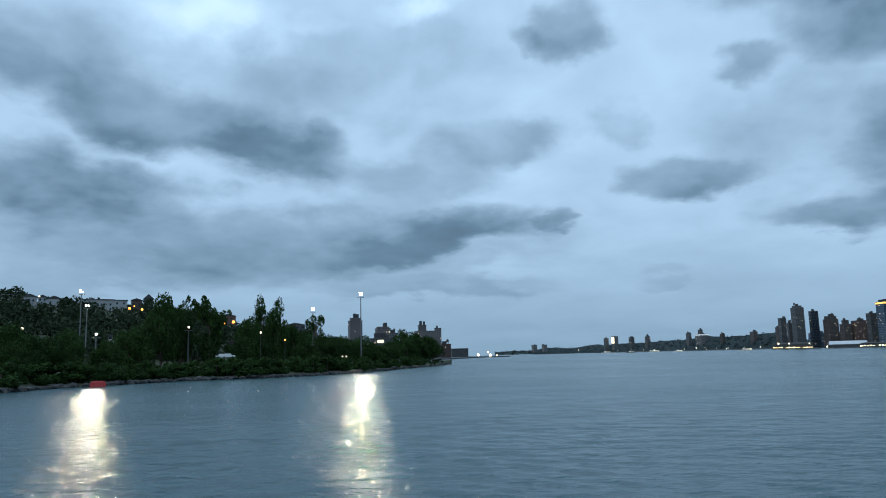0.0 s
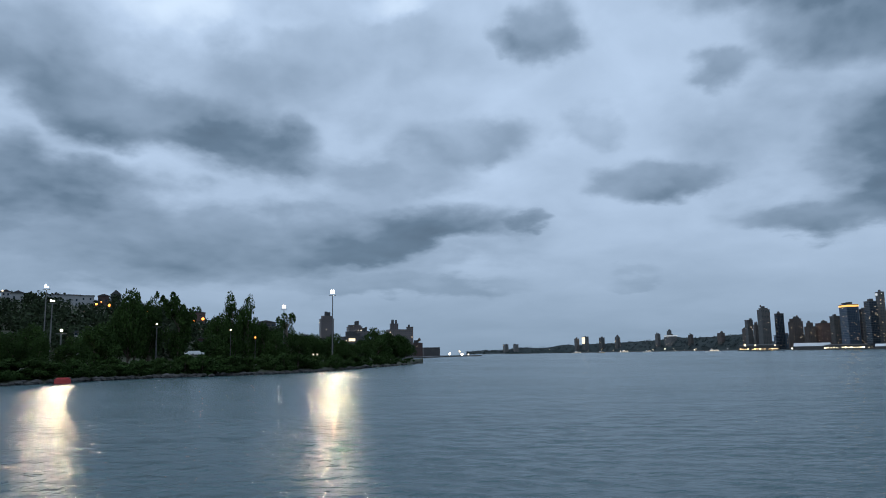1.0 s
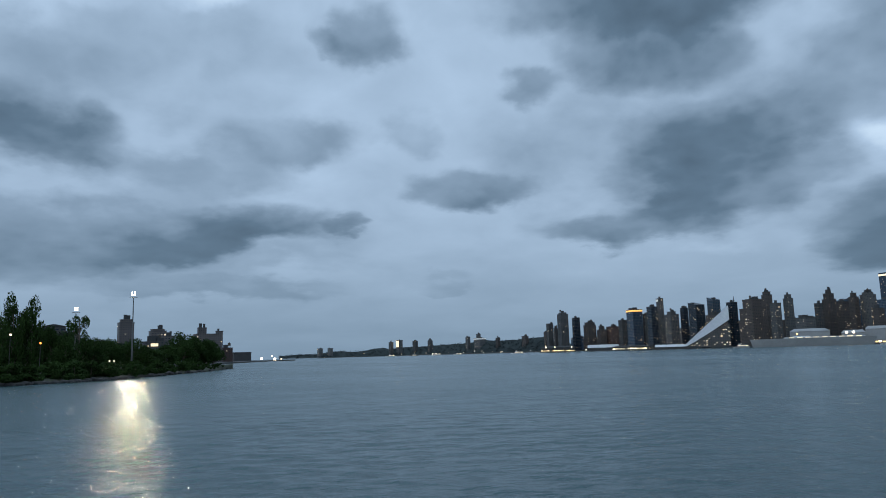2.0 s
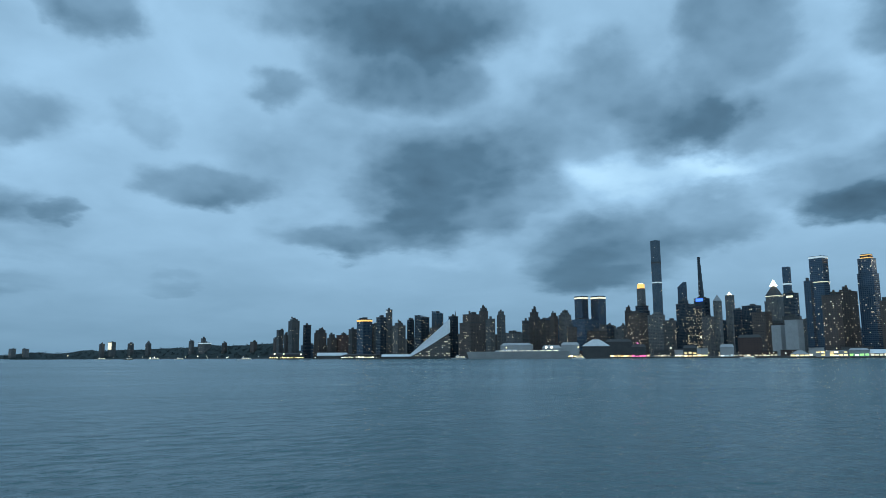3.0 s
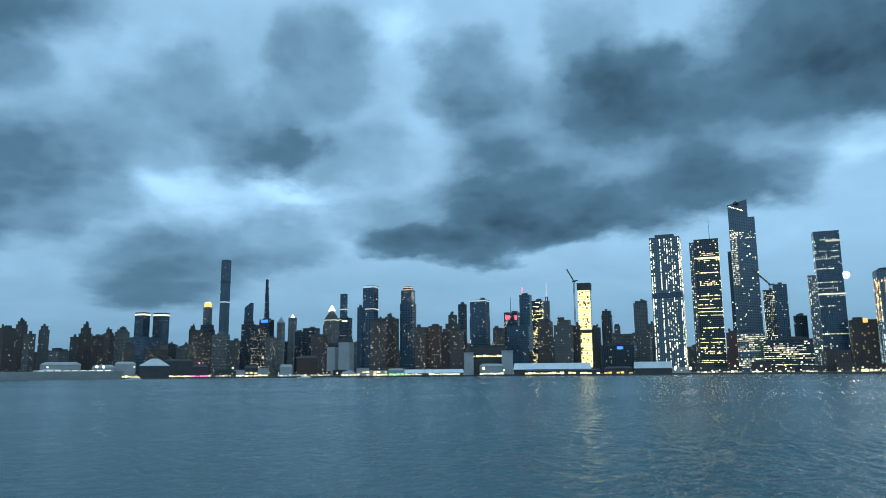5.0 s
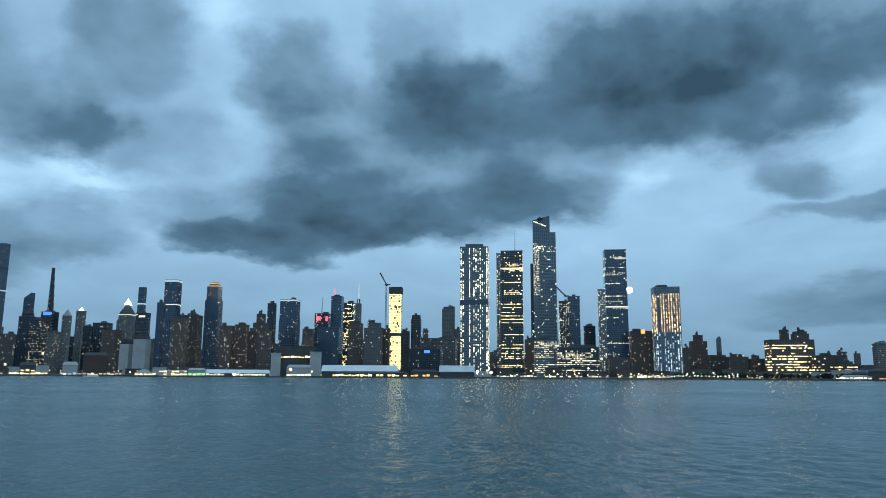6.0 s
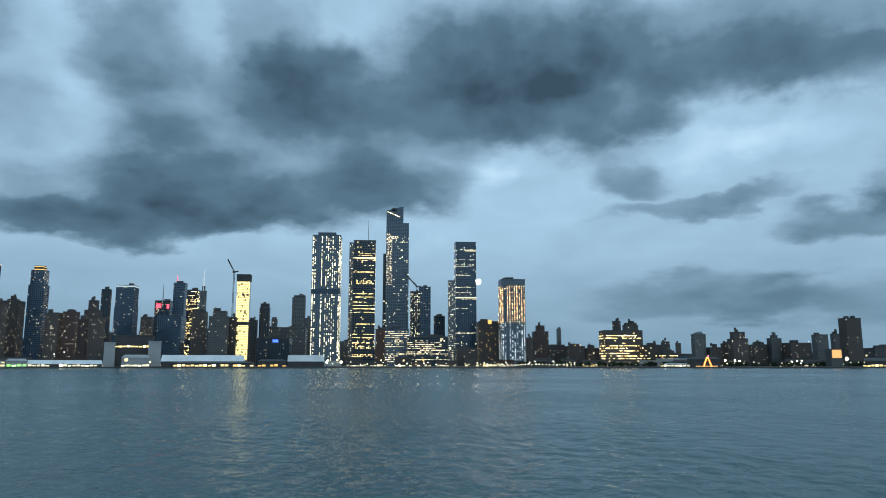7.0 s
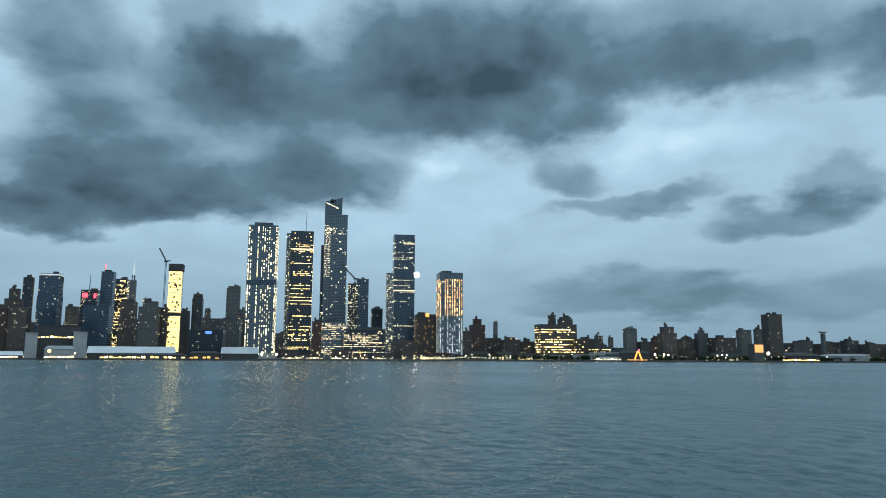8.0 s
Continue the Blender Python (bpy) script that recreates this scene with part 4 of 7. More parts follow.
def far_ridge():
    """The wooded, built-up ridge far up the river, as a bank with many tree crowns."""
    rng = np.random.default_rng(3)
    verts, faces = [], []
    azs = np.arange(RIDGE_AZ[0] - 0.5, RIDGE_AZ[-1] + 2.0, 0.12)
    dist = np.interp(azs, (2, 14, 22, 30), (4300, 3950, 3240, 2540))
    els = np.interp(azs, RIDGE_AZ, RIDGE_EL)
    for k, az in enumerate(azs):
        ztop = EYE + dist[k] * math.tan(radians(els[k])) - 6
        for share in (0.0, 0.15, 0.6, 1.0):
            p = place(az, dist[k] + 20 + 140 * share, 2 + (ztop - 2) * share ** 0.8 + noise.noise((az * 3, share * 4, 0)) * 4 * share)
            verts.append(tuple(p))
        if k:
            for j in range(3):
                a = (k - 1) * 4 + j
                faces.append((a, a + 1, a + 5, a + 4))
    me = bpy.data.meshes.new("ridge")
    me.from_pydata(verts, [], faces)
    # ground and crowns share the foliage colour with haze in it
    me.materials.append(HAZED_WOODS)
    tagged(new("ground_ridge", me), "dark wooded ridge far up the river", "hillside", kind="structure")
    clumps = []
    for k in range(900):
        i = rng.integers(0, len(azs))
        share = rng.uniform(0, 1)
        ztop = EYE + dist[i] * math.tan(radians(els[i])) - 8
        clumps.append((place(azs[i] + rng.uniform(-0.06, 0.06), dist[i] + 20 + 140 * share, 2 + (ztop - 2) * share ** 0.8 + rng.uniform(-1, 4)), rng.uniform(4, 9)))
    tagged(new("far_woods", leaf_mesh("far_woods", HAZED_WOODS, clumps, 16000, 2.4, 8)), "dark far woods along the ridge", "trees", kind="stuff")


def wooded_hill():
    """The steep wooded hillside behind the spit."""
    rng = np.random.default_rng(6)
    verts, faces = [], []
    azs = np.arange(-45, HILL_AZ[-1] + 1.5, 0.5)

    def height(az, share):
        fall = 1.0 if az < HILL_AZ[-1] - 1 else max(0.0, (HILL_AZ[-1] + 1 - az) / 2)
        ztop = (EYE + 600 * math.tan(radians(float(np.interp(az, HILL_AZ, HILL_EL)))) - 4) * fall
        return 2 + (ztop - 2) * share ** 0.7

    for k, az in enumerate(azs):
        for j in range(7):
            share = j / 6
            p = place(az, 380 + 260 * share, height(az, share))
            verts.append((p.x, p.y, p.z + 2.5 * noise.noise(p * 0.03)))
        if k:
            for j in range(6):
                a = (k - 1) * 7 + j
                faces.append((a, a + 1, a + 8, a + 7))
    me = bpy.data.meshes.new("hill")
    me.from_pydata(verts, [], faces)
    me.materials.append(EARTH)
    tagged(new("ground_hill", me), "steep wooded hillside behind the spit", "hillside", kind="structure")
    clumps = []
    for k in range(1300):
        az, share = rng.uniform(-44, HILL_AZ[-1] + 0.5), rng.uniform(0.05, 1.0)
        r = rng.uniform(3.0, 6.0)
        if share > 0.5 and any(abs(az - mid) < half for mid, half in HOUSE_GAPS):
            if share > 0.9:
                continue
            r = 2.4
        clumps.append((place(az, 380 + 258 * share, height(az, share) + r * 0.6), r))
    for k in range(160):
        az, r = rng.uniform(-44, -13), rng.uniform(2.5, 5.5)
        clumps.append((place(az, 656 + rng.uniform(0, 15), height(az, 1.0) + rng.uniform(0.0, 3.5)), r))
    tagged(new("hillside_woods", leaf_mesh("hillside_woods", WOODS, clumps, 88000, 1.15, 9)), "dense dark woods on the hillside", "trees", kind="stuff")


def house(az, d, length, z0, z1, label, mat, gable):
    ob = root("house", place(az, d, 0), -az, label, "house", "houses on the hill")
    deep = 11.0
    h = z1 - z0
    eave = z0 + h * (1 - 0.55 * gable) - 0.3
    bm = bmesh.new()
    block(bm, -length / 2, length / 2, 0, deep, z0 - 8, eave)
    part("wall", bm, mat, ob)
    bm = bmesh.new()
    v = block(bm, -length / 2 - 0.5, length / 2 + 0.5, -0.6, deep + 0.6, eave, max(z1, eave + 0.5))
    if gable > 0.05:
        for k in range(4, 8):
            v[k].co.x *= 0.06
    part("roof", bm, PLAIN_DARK if mat is not SHED_WHITE else PLAIN_PALE, ob)
    n = max(2, int(length / 4))
    for s in range(max(1, int((eave - z0) / 3.4))):
        for k in range(n):
            bm = bmesh.new()
            x = -length / 2 + (k + 0.5) * length / n
            block(bm, x - 0.6, x + 0.6, -0.08, 0.1, z0 + 0.8 + 3.4 * s, z0 + 2.4 + 3.4 * s)
            part("window", bm, GLASS_DARK, ob)
    return ob


def red_float(az, d):
    ob = root("work_float", place(az, d), -az, "red box-shaped work float at the bank", "float")
    bm = bmesh.new()
    block(bm, -1.7, 1.7, -1.0, 1.0, -0.3, 1.0, (0.97, 0.95))
    part("hull", bm, RED_PAINT, ob)
    bm = bmesh.new()
    block(bm, -1.4, 1.4, -0.75, 0.75, 1.0, 1.3, (0.92, 0.9))
    part("hatch", bm, RED_PAINT, ob)
    for x in (-1.5, 1.5):
        bm = bmesh.new()
        prism(bm, x, -0.75, 1.0, 1.4, 0.12, 0.14, 8)
        part("bollard", bm, DARK_STEEL, ob)
    return ob


def parked_car(az, d, z, label):
    ob = root("car", place(az, d, max(2.2, z)), -az + 8, label, "car", "cars by the trees")
    bm = bmesh.new()
    block(bm, -2.2, 2.2, -0.9, 0.9, 0.35, 0.95, (0.97, 0.94))
    block(bm, -1.4, 1.1, -0.8, 0.8, 0.95, 1.5, (0.72, 0.85))
    part("body", bm, SHED_WHITE, ob)
    for x in (-1.35, 1.35):
        for y in (-0.85, 0.85):
            bm = bmesh.new()
            bmesh.ops.create_cone(bm, cap_ends=True, segments=12, radius1=0.34, radius2=0.34, depth=0.22, matrix=Matrix.Translation((x, y, 0.34)) @ Matrix.Rotation(radians(90), 4, "X"))
            part("wheel", bm, DARK_STEEL, ob)
    return ob


# ---- the city across the river, the river traffic and the banks ----
tower("apartment_tower", "tall grey brick riverside apartment tower", 24.73, 2150, 18.0, 14.4, 81.4, BRICK_GREY, group="uptown riverside towers", lit=0.020)
tower("apartment_tower", "brown brick apartment block between two towers", 25.21, 2200, 13.4, 10.7, 69.5, BRICK_BROWN, group="uptown riverside towers", lit=0.027)
tower("apartment_tower", "tallest riverside tower with stepped grey top", 25.75, 2100, 27.4, 22.0, 109.4, BRICK_GREY, group="uptown riverside towers", lit=0.020, tiers=((0.96, 1.0), (1.0, 0.7)))
tower("apartment_tower", "slim dark riverside apartment tower", 26.75, 2100, 19.5, 15.6, 93.8, GLASS_DARK, group="uptown riverside towers", lit=0.020)
tower("apartment_tower", "brown twin-topped riverside apartment block", 27.77, 2080, 29.9, 23.9, 78.4, BRICK_BROWN, group="uptown riverside towers", lit=0.027, tiers=((0.9, 1.0), (1.0, 0.8)))
tower("apartment_tower", "low round-shouldered brown apartment block", 28.65, 2050, 22.6, 18.1, 66.0, BRICK_BROWN, group="uptown riverside towers", lit=0.034, tiers=((0.85, 1.0), (1.0, 0.6)))
tower("apartment_tower", "broad brown brick apartment block", 29.48, 2050, 29.6, 23.7, 63.9, BRICK_RED, group="uptown riverside towers", lit=0.041)
tower("apartment_tower", "grey riverside apartment tower", 30.25, 2000, 19.6, 15.7, 78.4, BRICK_GREY, group="uptown riverside towers", lit=0.034)
tower("office_tower", "blue glass tower with a yellow lit crown", 31.14, 1950, 33.7, 27.0, 101.9, GLASS_BLUE, group="uptown riverside towers", lit=0.041, crown=(("band", GOLD, 0.955, 0.995),))
tower("apartment_tower", "narrow grey tower beside a lit crown", 31.92, 1950, 10.4, 8.3, 90.4, CONCRETE_WALL, group="uptown riverside towers", lit=0.034)
tower("apartment_tower", "flat-topped dark glass apartment tower", 32.45, 1900, 21.9, 17.6, 105.1, GLASS_DARK, group="uptown riverside towers", lit=0.054)
tower("apartment_tower", "slim tower with a white lit top", 33.05, 1950, 14.6, 11.7, 128.3, CONCRETE_WALL, group="uptown riverside towers", lit=0.041, crown=(("sign", COOL, -0.1, 0.5, 0.94, 0.985),))
tower("apartment_tower", "stepped brick apartment block with many lit windows", 33.82, 1850, 27.7, 22.2, 88.6, BRICK_GREY, group="uptown riverside towers", lit=0.081, tiers=((0.92, 1.0), (1.0, 0.6)))
tower("apartment_tower", "dark glass apartment tower", 34.74, 1850, 15.1, 12.0, 96.0, GLASS_DARK, group="uptown riverside towers", lit=0.047)
tower("apartment_tower", "dark glass tower with a slanted roof", 35.62, 1800, 29.7, 23.8, 99.3, GLASS_DARK, group="uptown riverside towers", lit=0.041, crown=(("slant", GLASS_DARK, 7, 1),))
tower("apartment_tower", "pale tower with a sloped roof line", 36.84, 1850, 23.8, 19.0, 111.7, GLASS_PALE, group="uptown riverside towers", lit=0.034, crown=(("slant", GLASS_PALE, 8, 1),))
tower("apartment_tower", "dark tower with a thin chimney mast", 38.08, 1800, 19.3, 15.4, 101.7, GLASS_DARK, group="uptown riverside towers", lit=0.047, crown=(("mast", PLAIN_DARK, 14, 1.6, 0.0, -0.45),))
tower("apartment_tower", "low brick block by the river", 36.96, 1750, 37.4, 29.9, 72.6, BRICK_BROWN, group="uptown riverside towers", lit=0.068)
tower("apartment_tower", "broad dark stepped apartment block", 39.46, 1700, 43.0, 34.4, 100.4, BRICK_BROWN, group="uptown riverside towers", lit=0.068, tiers=((0.8, 1.0), (1.0, 0.72)))
tower("apartment_tower", "slim round-topped brown tower", 40.46, 1800, 17.7, 14.2, 121.4, BRICK_BROWN, group="uptown riverside towers", lit=0.034, tiers=((0.94, 1.0), (1.0, 0.75)))
tower("apartment_tower", "pale block with lit river windows", 40.97, 1650, 16.9, 13.5, 87.4, CONCRETE_WALL, group="uptown riverside towers", lit=0.095)
tower("apartment_tower", "slim grey tower with a narrow top", 41.82, 1800, 16.5, 13.2, 112.6, CONCRETE_WALL, group="uptown riverside towers", lit=0.034, tiers=((0.92, 1.0), (1.0, 0.7)))
tower("apartment_tower", "low dark riverside block", 42.80, 1600, 28.5, 22.8, 53.6, BRICK_GREY, group="uptown riverside towers", lit=0.054)
tower("apartment_tower", "grey brick apartment tower downtown", 43.71, 1700, 12.6, 10.1, 85.0, BRICK_GREY, group="midtown west towers", lit=0.054)
tower("apartment_tower", "stepped brown tower with a ziggurat top", 44.39, 1750, 21.2, 17.0, 114.9, BRICK_BROWN, group="midtown west towers", lit=0.041, tiers=((0.82, 1.0), (0.93, 0.75), (1.0, 0.4)))
tower("apartment_tower", "broad brown brick apartment block", 45.19, 1700, 18.4, 14.7, 86.1, BRICK_BROWN, group="midtown west towers", lit=0.068)
tower("apartment_tower", "slim dark tower with a stepped top", 45.89, 1900, 16.5, 13.2, 113.8, BRICK_BROWN, group="midtown west towers", lit=0.034, tiers=((0.92, 1.0), (1.0, 0.6)))
tower("apartment_tower", "pale brick stepped tower", 46.75, 1900, 25.3, 20.2, 113.5, BRICK_GREY, group="midtown west towers", lit=0.034, tiers=((0.95, 1.0), (1.0, 0.7)))
tower("apartment_tower", "low brick block in front of twin towers", 47.25, 1600, 16.8, 13.5, 65.5, BRICK_BROWN, group="midtown west towers", lit=0.081)
tower("office_tower", "blue glass twin tower with a lit white crown", 48.03, 2850, 40.3, 32.2, 230.0, GLASS_BLUE, group="glass twin towers", lit=0.027, crown=(("band", CREAM, 0.958, 0.984),), roof_boxes=False)
tower("office_tower", "blue glass twin tower with a lit white crown", 49.31, 2850, 43.7, 35.0, 229.3, GLASS_BLUE, group="glass twin towers", lit=0.027, crown=(("band", CREAM, 0.958, 0.984),), roof_boxes=False)
tower("apartment_tower", "dark brick block beside the twin towers", 49.14, 1650, 33.7, 27.0, 58.2, BRICK_BROWN, group="midtown west towers", lit=0.054)
tower("apartment_tower", "dark square glass block", 50.14, 2000, 15.8, 12.6, 84.0, GLASS_DARK, group="midtown west towers", lit=0.020)
tower("apartment_tower", "plain grey brick block", 51.09, 1900, 12.6, 10.1, 77.2, BRICK_GREY, group="midtown west towers", lit=0.041)
tower("apartment_tower", "slim dark tower with a rounded top", 51.52, 2300, 16.2, 13.0, 150.3, BRICK_BROWN, group="midtown west towers", lit=0.027, tiers=((0.93, 1.0), (1.0, 0.65)))
tower("office_tower", "slender tower with a golden lit crown", 52.53, 2700, 23.5, 18.8, 241.3, CONCRETE_WALL, group="midtown west towers", lit=0.027, crown=(("box", GOLD, 0.85, 16), ("box", CREAM, 0.6, 20),), roof_boxes=False)
tower("apartment_tower", "broad dark apartment block", 52.54, 1900, 29.1, 23.2, 127.6, GLASS_DARK, group="midtown west towers", lit=0.047, tiers=((0.9, 1.0), (1.0, 0.85)))
tower("apartment_tower", "brown block with lit windows", 52.16, 1700, 35.1, 28.1, 98.5, BRICK_BROWN, group="midtown west towers", lit=0.081)
tower("office_tower", "very slender square concrete supertall tower", 53.72, 2810, 25.1, 25.1, 428.3, GLASS_PALE, group="midtown west towers", lit=0.0065, crown=(("band", COOL, 0.628, 0.637), ("band", PLAIN_DARK, 0.80, 0.815), ("band", COOL, 0.32, 0.335)), roof_boxes=False, floor=4.5)
tower("apartment_tower", "pale brick block below the supertall tower", 53.55, 1800, 31.4, 25.1, 98.7, CONCRETE_WALL, group="midtown west towers", lit=0.054)
tower("apartment_tower", "stepped grey brick block", 54.49, 1700, 21.5, 17.2, 80.5, BRICK_GREY, group="midtown west towers", lit=0.081)
tower("office_tower", "dark glass tower with a curved top", 55.51, 2700, 24.3, 19.4, 242.0, GLASS_BLUE, group="midtown west towers", lit=0.020, crown=(("slant", GLASS_BLUE, 18, -1),), roof_boxes=False)
tower("office_tower", "dark stepped office tower", 55.53, 2000, 28.9, 23.1, 145.0, GLASS_DARK, group="midtown west towers", lit=0.034, tiers=((0.94, 1.0), (1.0, 0.7)))
tower("office_tower", "office block with warmly lit storeys", 56.24, 1900, 28.9, 23.1, 122.5, GLASS_DARK, group="midtown west towers", lit=0.25, glow=WARM, rows=0.35)
tower("office_tower", "dark block with blue roof lights", 56.85, 2200, 33.3, 26.7, 163.7, GLASS_DARK, group="midtown west towers", lit=0.041, crown=(("sign", BLUE, -0.4, 0.3, 0.95, 1.0),))
tower("apartment_tower", "brick block with lit windows", 57.19, 1700, 19.8, 15.8, 87.3, BRICK_GREY, group="midtown west towers", lit=0.101)
tower("apartment_tower", "slim tower with a pointed roof", 57.92, 2200, 18.1, 14.5, 155.3, CONCRETE_WALL, group="midtown west towers", lit=0.027, crown=(("pyramid", PLAIN_PALE, 18),), roof_boxes=False)
tower("apartment_tower", "slim tower with a bright roof lantern", 58.78, 2300, 20.2, 16.2, 177.6, CONCRETE_WALL, group="midtown west towers", lit=0.027, crown=(("tip", CREAM, 1, 12, 8),), roof_boxes=False)
tower("apartment_tower", "dark block with few lit windows", 59.33, 1900, 18.1, 14.5, 112.4, GLASS_DARK, group="midtown west towers", lit=0.041)
tower("apartment_tower", "broad dark office block", 60.22, 1800, 31.9, 25.6, 114.6, GLASS_DARK, group="midtown west towers", lit=0.047)
tower("apartment_tower", "brown brick apartment block", 60.86, 1600, 29.5, 23.6, 88.8, BRICK_BROWN, group="midtown west towers", lit=0.068)
tower("office_tower", "old stone tower with a pyramid roof and lit tip", 61.76, 2500, 45.9, 36.7, 187.8, CONCRETE_WALL, group="midtown west towers", lit=0.034, tiers=((0.9, 1.0), (1.0, 0.85)), crown=(("pyramid", PLAIN_DARK, 36), ("tip", WHITE, 30, 50, 12), ("band", CREAM, 0.985, 0.995)), roof_boxes=False)
tower("office_tower", "slender tower with stacked glass boxes", 62.67, 2600, 20.3, 16.2, 285.3, GLASS_BLUE, group="midtown west towers", lit=0.034, crown=(("band", COOL, 0.80, 0.815),), roof_boxes=False)
tower("office_tower", "stepped dark office tower with a lit floor", 62.84, 2200, 30.7, 24.5, 170.3, GLASS_DARK, group="midtown west towers", lit=0.041, crown=(("sign", CREAM, -0.4, 0.2, 0.93, 0.96),))
tower("office_tower", "pale windowless equipment building", 61.87, 1500, 18.3, 14.7, 58.0, PLAIN_PALE, group="midtown west towers", lit=0.0, roof_boxes=False)
tower("office_tower", "taller pale windowless equipment building", 62.91, 1480, 24.5, 19.6, 66.6, PLAIN_PALE, group="midtown west towers", lit=0.0, roof_boxes=False)
tower("office_tower", "blue glass side of a stepped apartment tower", 64.01, 1600, 12.9, 10.3, 147.5, GLASS_BLUE, group="midtown west towers", lit=0.034)
tower("office_tower", "tall dark glass tower with a white lit roof edge", 64.75, 1650, 27.5, 22.0, 200.7, GLASS_BLUE, group="midtown west towers", lit=0.054, crown=(("band", COOL, 0.982, 1.0), ("band", CREAM, 0.735, 0.742)), roof_boxes=False)
tower("apartment_tower", "brown brick apartment slab with many lit windows", 65.37, 1450, 24.7, 19.8, 107.5, BRICK_BROWN, group="midtown west towers", lit=0.095)
tower("apartment_tower", "tall brown brick apartment slab", 66.25, 1500, 30.5, 24.4, 119.3, BRICK_BROWN, group="midtown west towers", lit=0.081, tiers=((0.97, 1.0), (1.0, 0.5)))
tower("office_tower", "tall glass tower with a glowing orange crown", 67.69, 1700, 30.8, 24.6, 196.0, GLASS_BLUE, group="midtown west towers", lit=0.054, tiers=((0.84, 1.0), (1.0, 0.86)), crown=(("box", GOLD, 0.72, 3), ("box", GLASS_DARK, 0.70, 7), ("box", GLASS_DARK, 0.64, 10), ("box", GOLD, 0.66, 8.5)), roof_boxes=False)
tower("apartment_tower", "brown apartment slab with red brick walls", 68.77, 1450, 22.8, 18.2, 94.2, BRICK_BROWN, group="midtown west towers", lit=0.081)
tower("apartment_tower", "red brick apartment slab", 69.82, 1450, 22.1, 17.7, 96.9, BRICK_RED, group="midtown west towers", lit=0.095)
tower("apartment_tower", "lower brown brick block", 70.64, 1400, 14.4, 11.5, 81.7, BRICK_RED, group="midtown west towers", lit=0.068)
tower("apartment_tower", "stepped dark brick tower", 71.19, 1600, 26.3, 21.1, 130.3, BRICK_BROWN, group="midtown west towers", lit=0.047, tiers=((0.85, 1.0), (1.0, 0.6)))
tower("office_tower", "dark glass office slab", 71.96, 1750, 17.1, 13.7, 167.5, GLASS_DARK, group="midtown west towers", lit=0.027)
tower("office_tower", "broad glass tower with a white lit roof line", 73.32, 1750, 38.8, 31.0, 176.9, GLASS_BLUE, group="midtown west towers", lit=0.041, tiers=((0.72, 1.05), (1.0, 1.0)), crown=(("band", COOL, 0.982, 1.0),))
tower("apartment_tower", "brown brick block with lit windows", 71.46, 1400, 22.5, 18.0, 85.1, BRICK_BROWN, group="midtown west towers", lit=0.068)
tower("office_tower", "low dark block with warm windows", 74.77, 1700, 22.4, 18.0, 106.3, BRICK_BROWN, group="midtown west towers", lit=0.081)
tower("office_tower", "office tower with a red lit sign and antenna", 75.85, 2300, 43.5, 34.8, 190.6, GLASS_DARK, group="midtown west towers", lit=0.081, rows=0.1, crown=(("sign", RED, 0.08, 0.40, 0.89, 0.955), ("mast", STEEL, 52, 1.5, 0.0, 0.1), ("sign", RED, -0.45, -0.30, 0.88, 0.95)))
tower("office_tower", "plain blue glass slab with a red beacon mast", 76.92, 1900, 27.4, 22.0, 203.2, GLASS_BLUE, group="midtown west towers", lit=0.013, crown=(("mast", RED, 22, 1.5, 0.0, 0.3),))
tower("office_tower", "broad blue glass block", 76.44, 1600, 46.9, 37.6, 103.0, GLASS_BLUE, group="midtown west towers", lit=0.020)
tower("office_tower", "office tower with orange lit storeys", 77.80, 2000, 31.5, 25.2, 196.7, GLASS_DARK, group="midtown west towers", lit=0.12, glow=YELLOW, rows=0.45, sizes=(2.6, 1.5))
tower("office_tower", "tall stone tower with a long lit spire", 78.56, 2700, 27.7, 22.1, 262.6, CONCRETE_WALL, group="midtown west towers", lit=0.034, tiers=((0.72, 1.0), (1.0, 0.7)), crown=(("box", CONCRETE_WALL, 0.5, 18), ("mast", COOL, 78, 5.0, 0.0, 0.0)), roof_boxes=False)
tower("apartment_tower", "dark brick apartment block", 78.39, 1600, 27.9, 22.3, 112.7, BRICK_BROWN, group="midtown west towers", lit=0.068)
tower("apartment_tower", "yellow lit small block", 79.48, 1800, 9.9, 8.0, 135.1, CONCRETE_WALL, group="midtown west towers", lit=0.5, glow=YELLOW)
tower("apartment_tower", "stepped grey apartment tower", 79.84, 1550, 38.0, 30.4, 111.7, BRICK_GREY, group="midtown west towers", lit=0.047, tiers=((0.9, 1.0), (1.0, 0.65)))
tower("apartment_tower", "brown block by a building site", 80.82, 1550, 11.6, 9.3, 100.1, BRICK_BROWN, group="midtown west towers", lit=0.054)
tower("apartment_tower", "grey block behind a building site", 82.24, 1700, 19.1, 15.3, 103.9, BRICK_GREY, group="midtown west towers", lit=0.034)
tower("apartment_tower", "dark slim glass tower", 83.09, 1650, 20.9, 16.7, 137.2, GLASS_DARK, group="midtown west towers", lit=0.041, tiers=((0.93, 1.0), (1.0, 0.85)))
tower("apartment_tower", "stepped grey brick block", 83.83, 1800, 21.6, 17.3, 112.8, BRICK_GREY, group="midtown west towers", lit=0.041, tiers=((0.8, 1.0), (1.0, 0.6)))
tower("office_tower", "low dark block with a blue lit sign", 83.92, 1500, 62.3, 49.9, 56.3, GLASS_DARK, group="midtown west towers", lit=0.034, crown=(("sign", BLUE, -0.16, 0.02, 0.86, 0.96),))
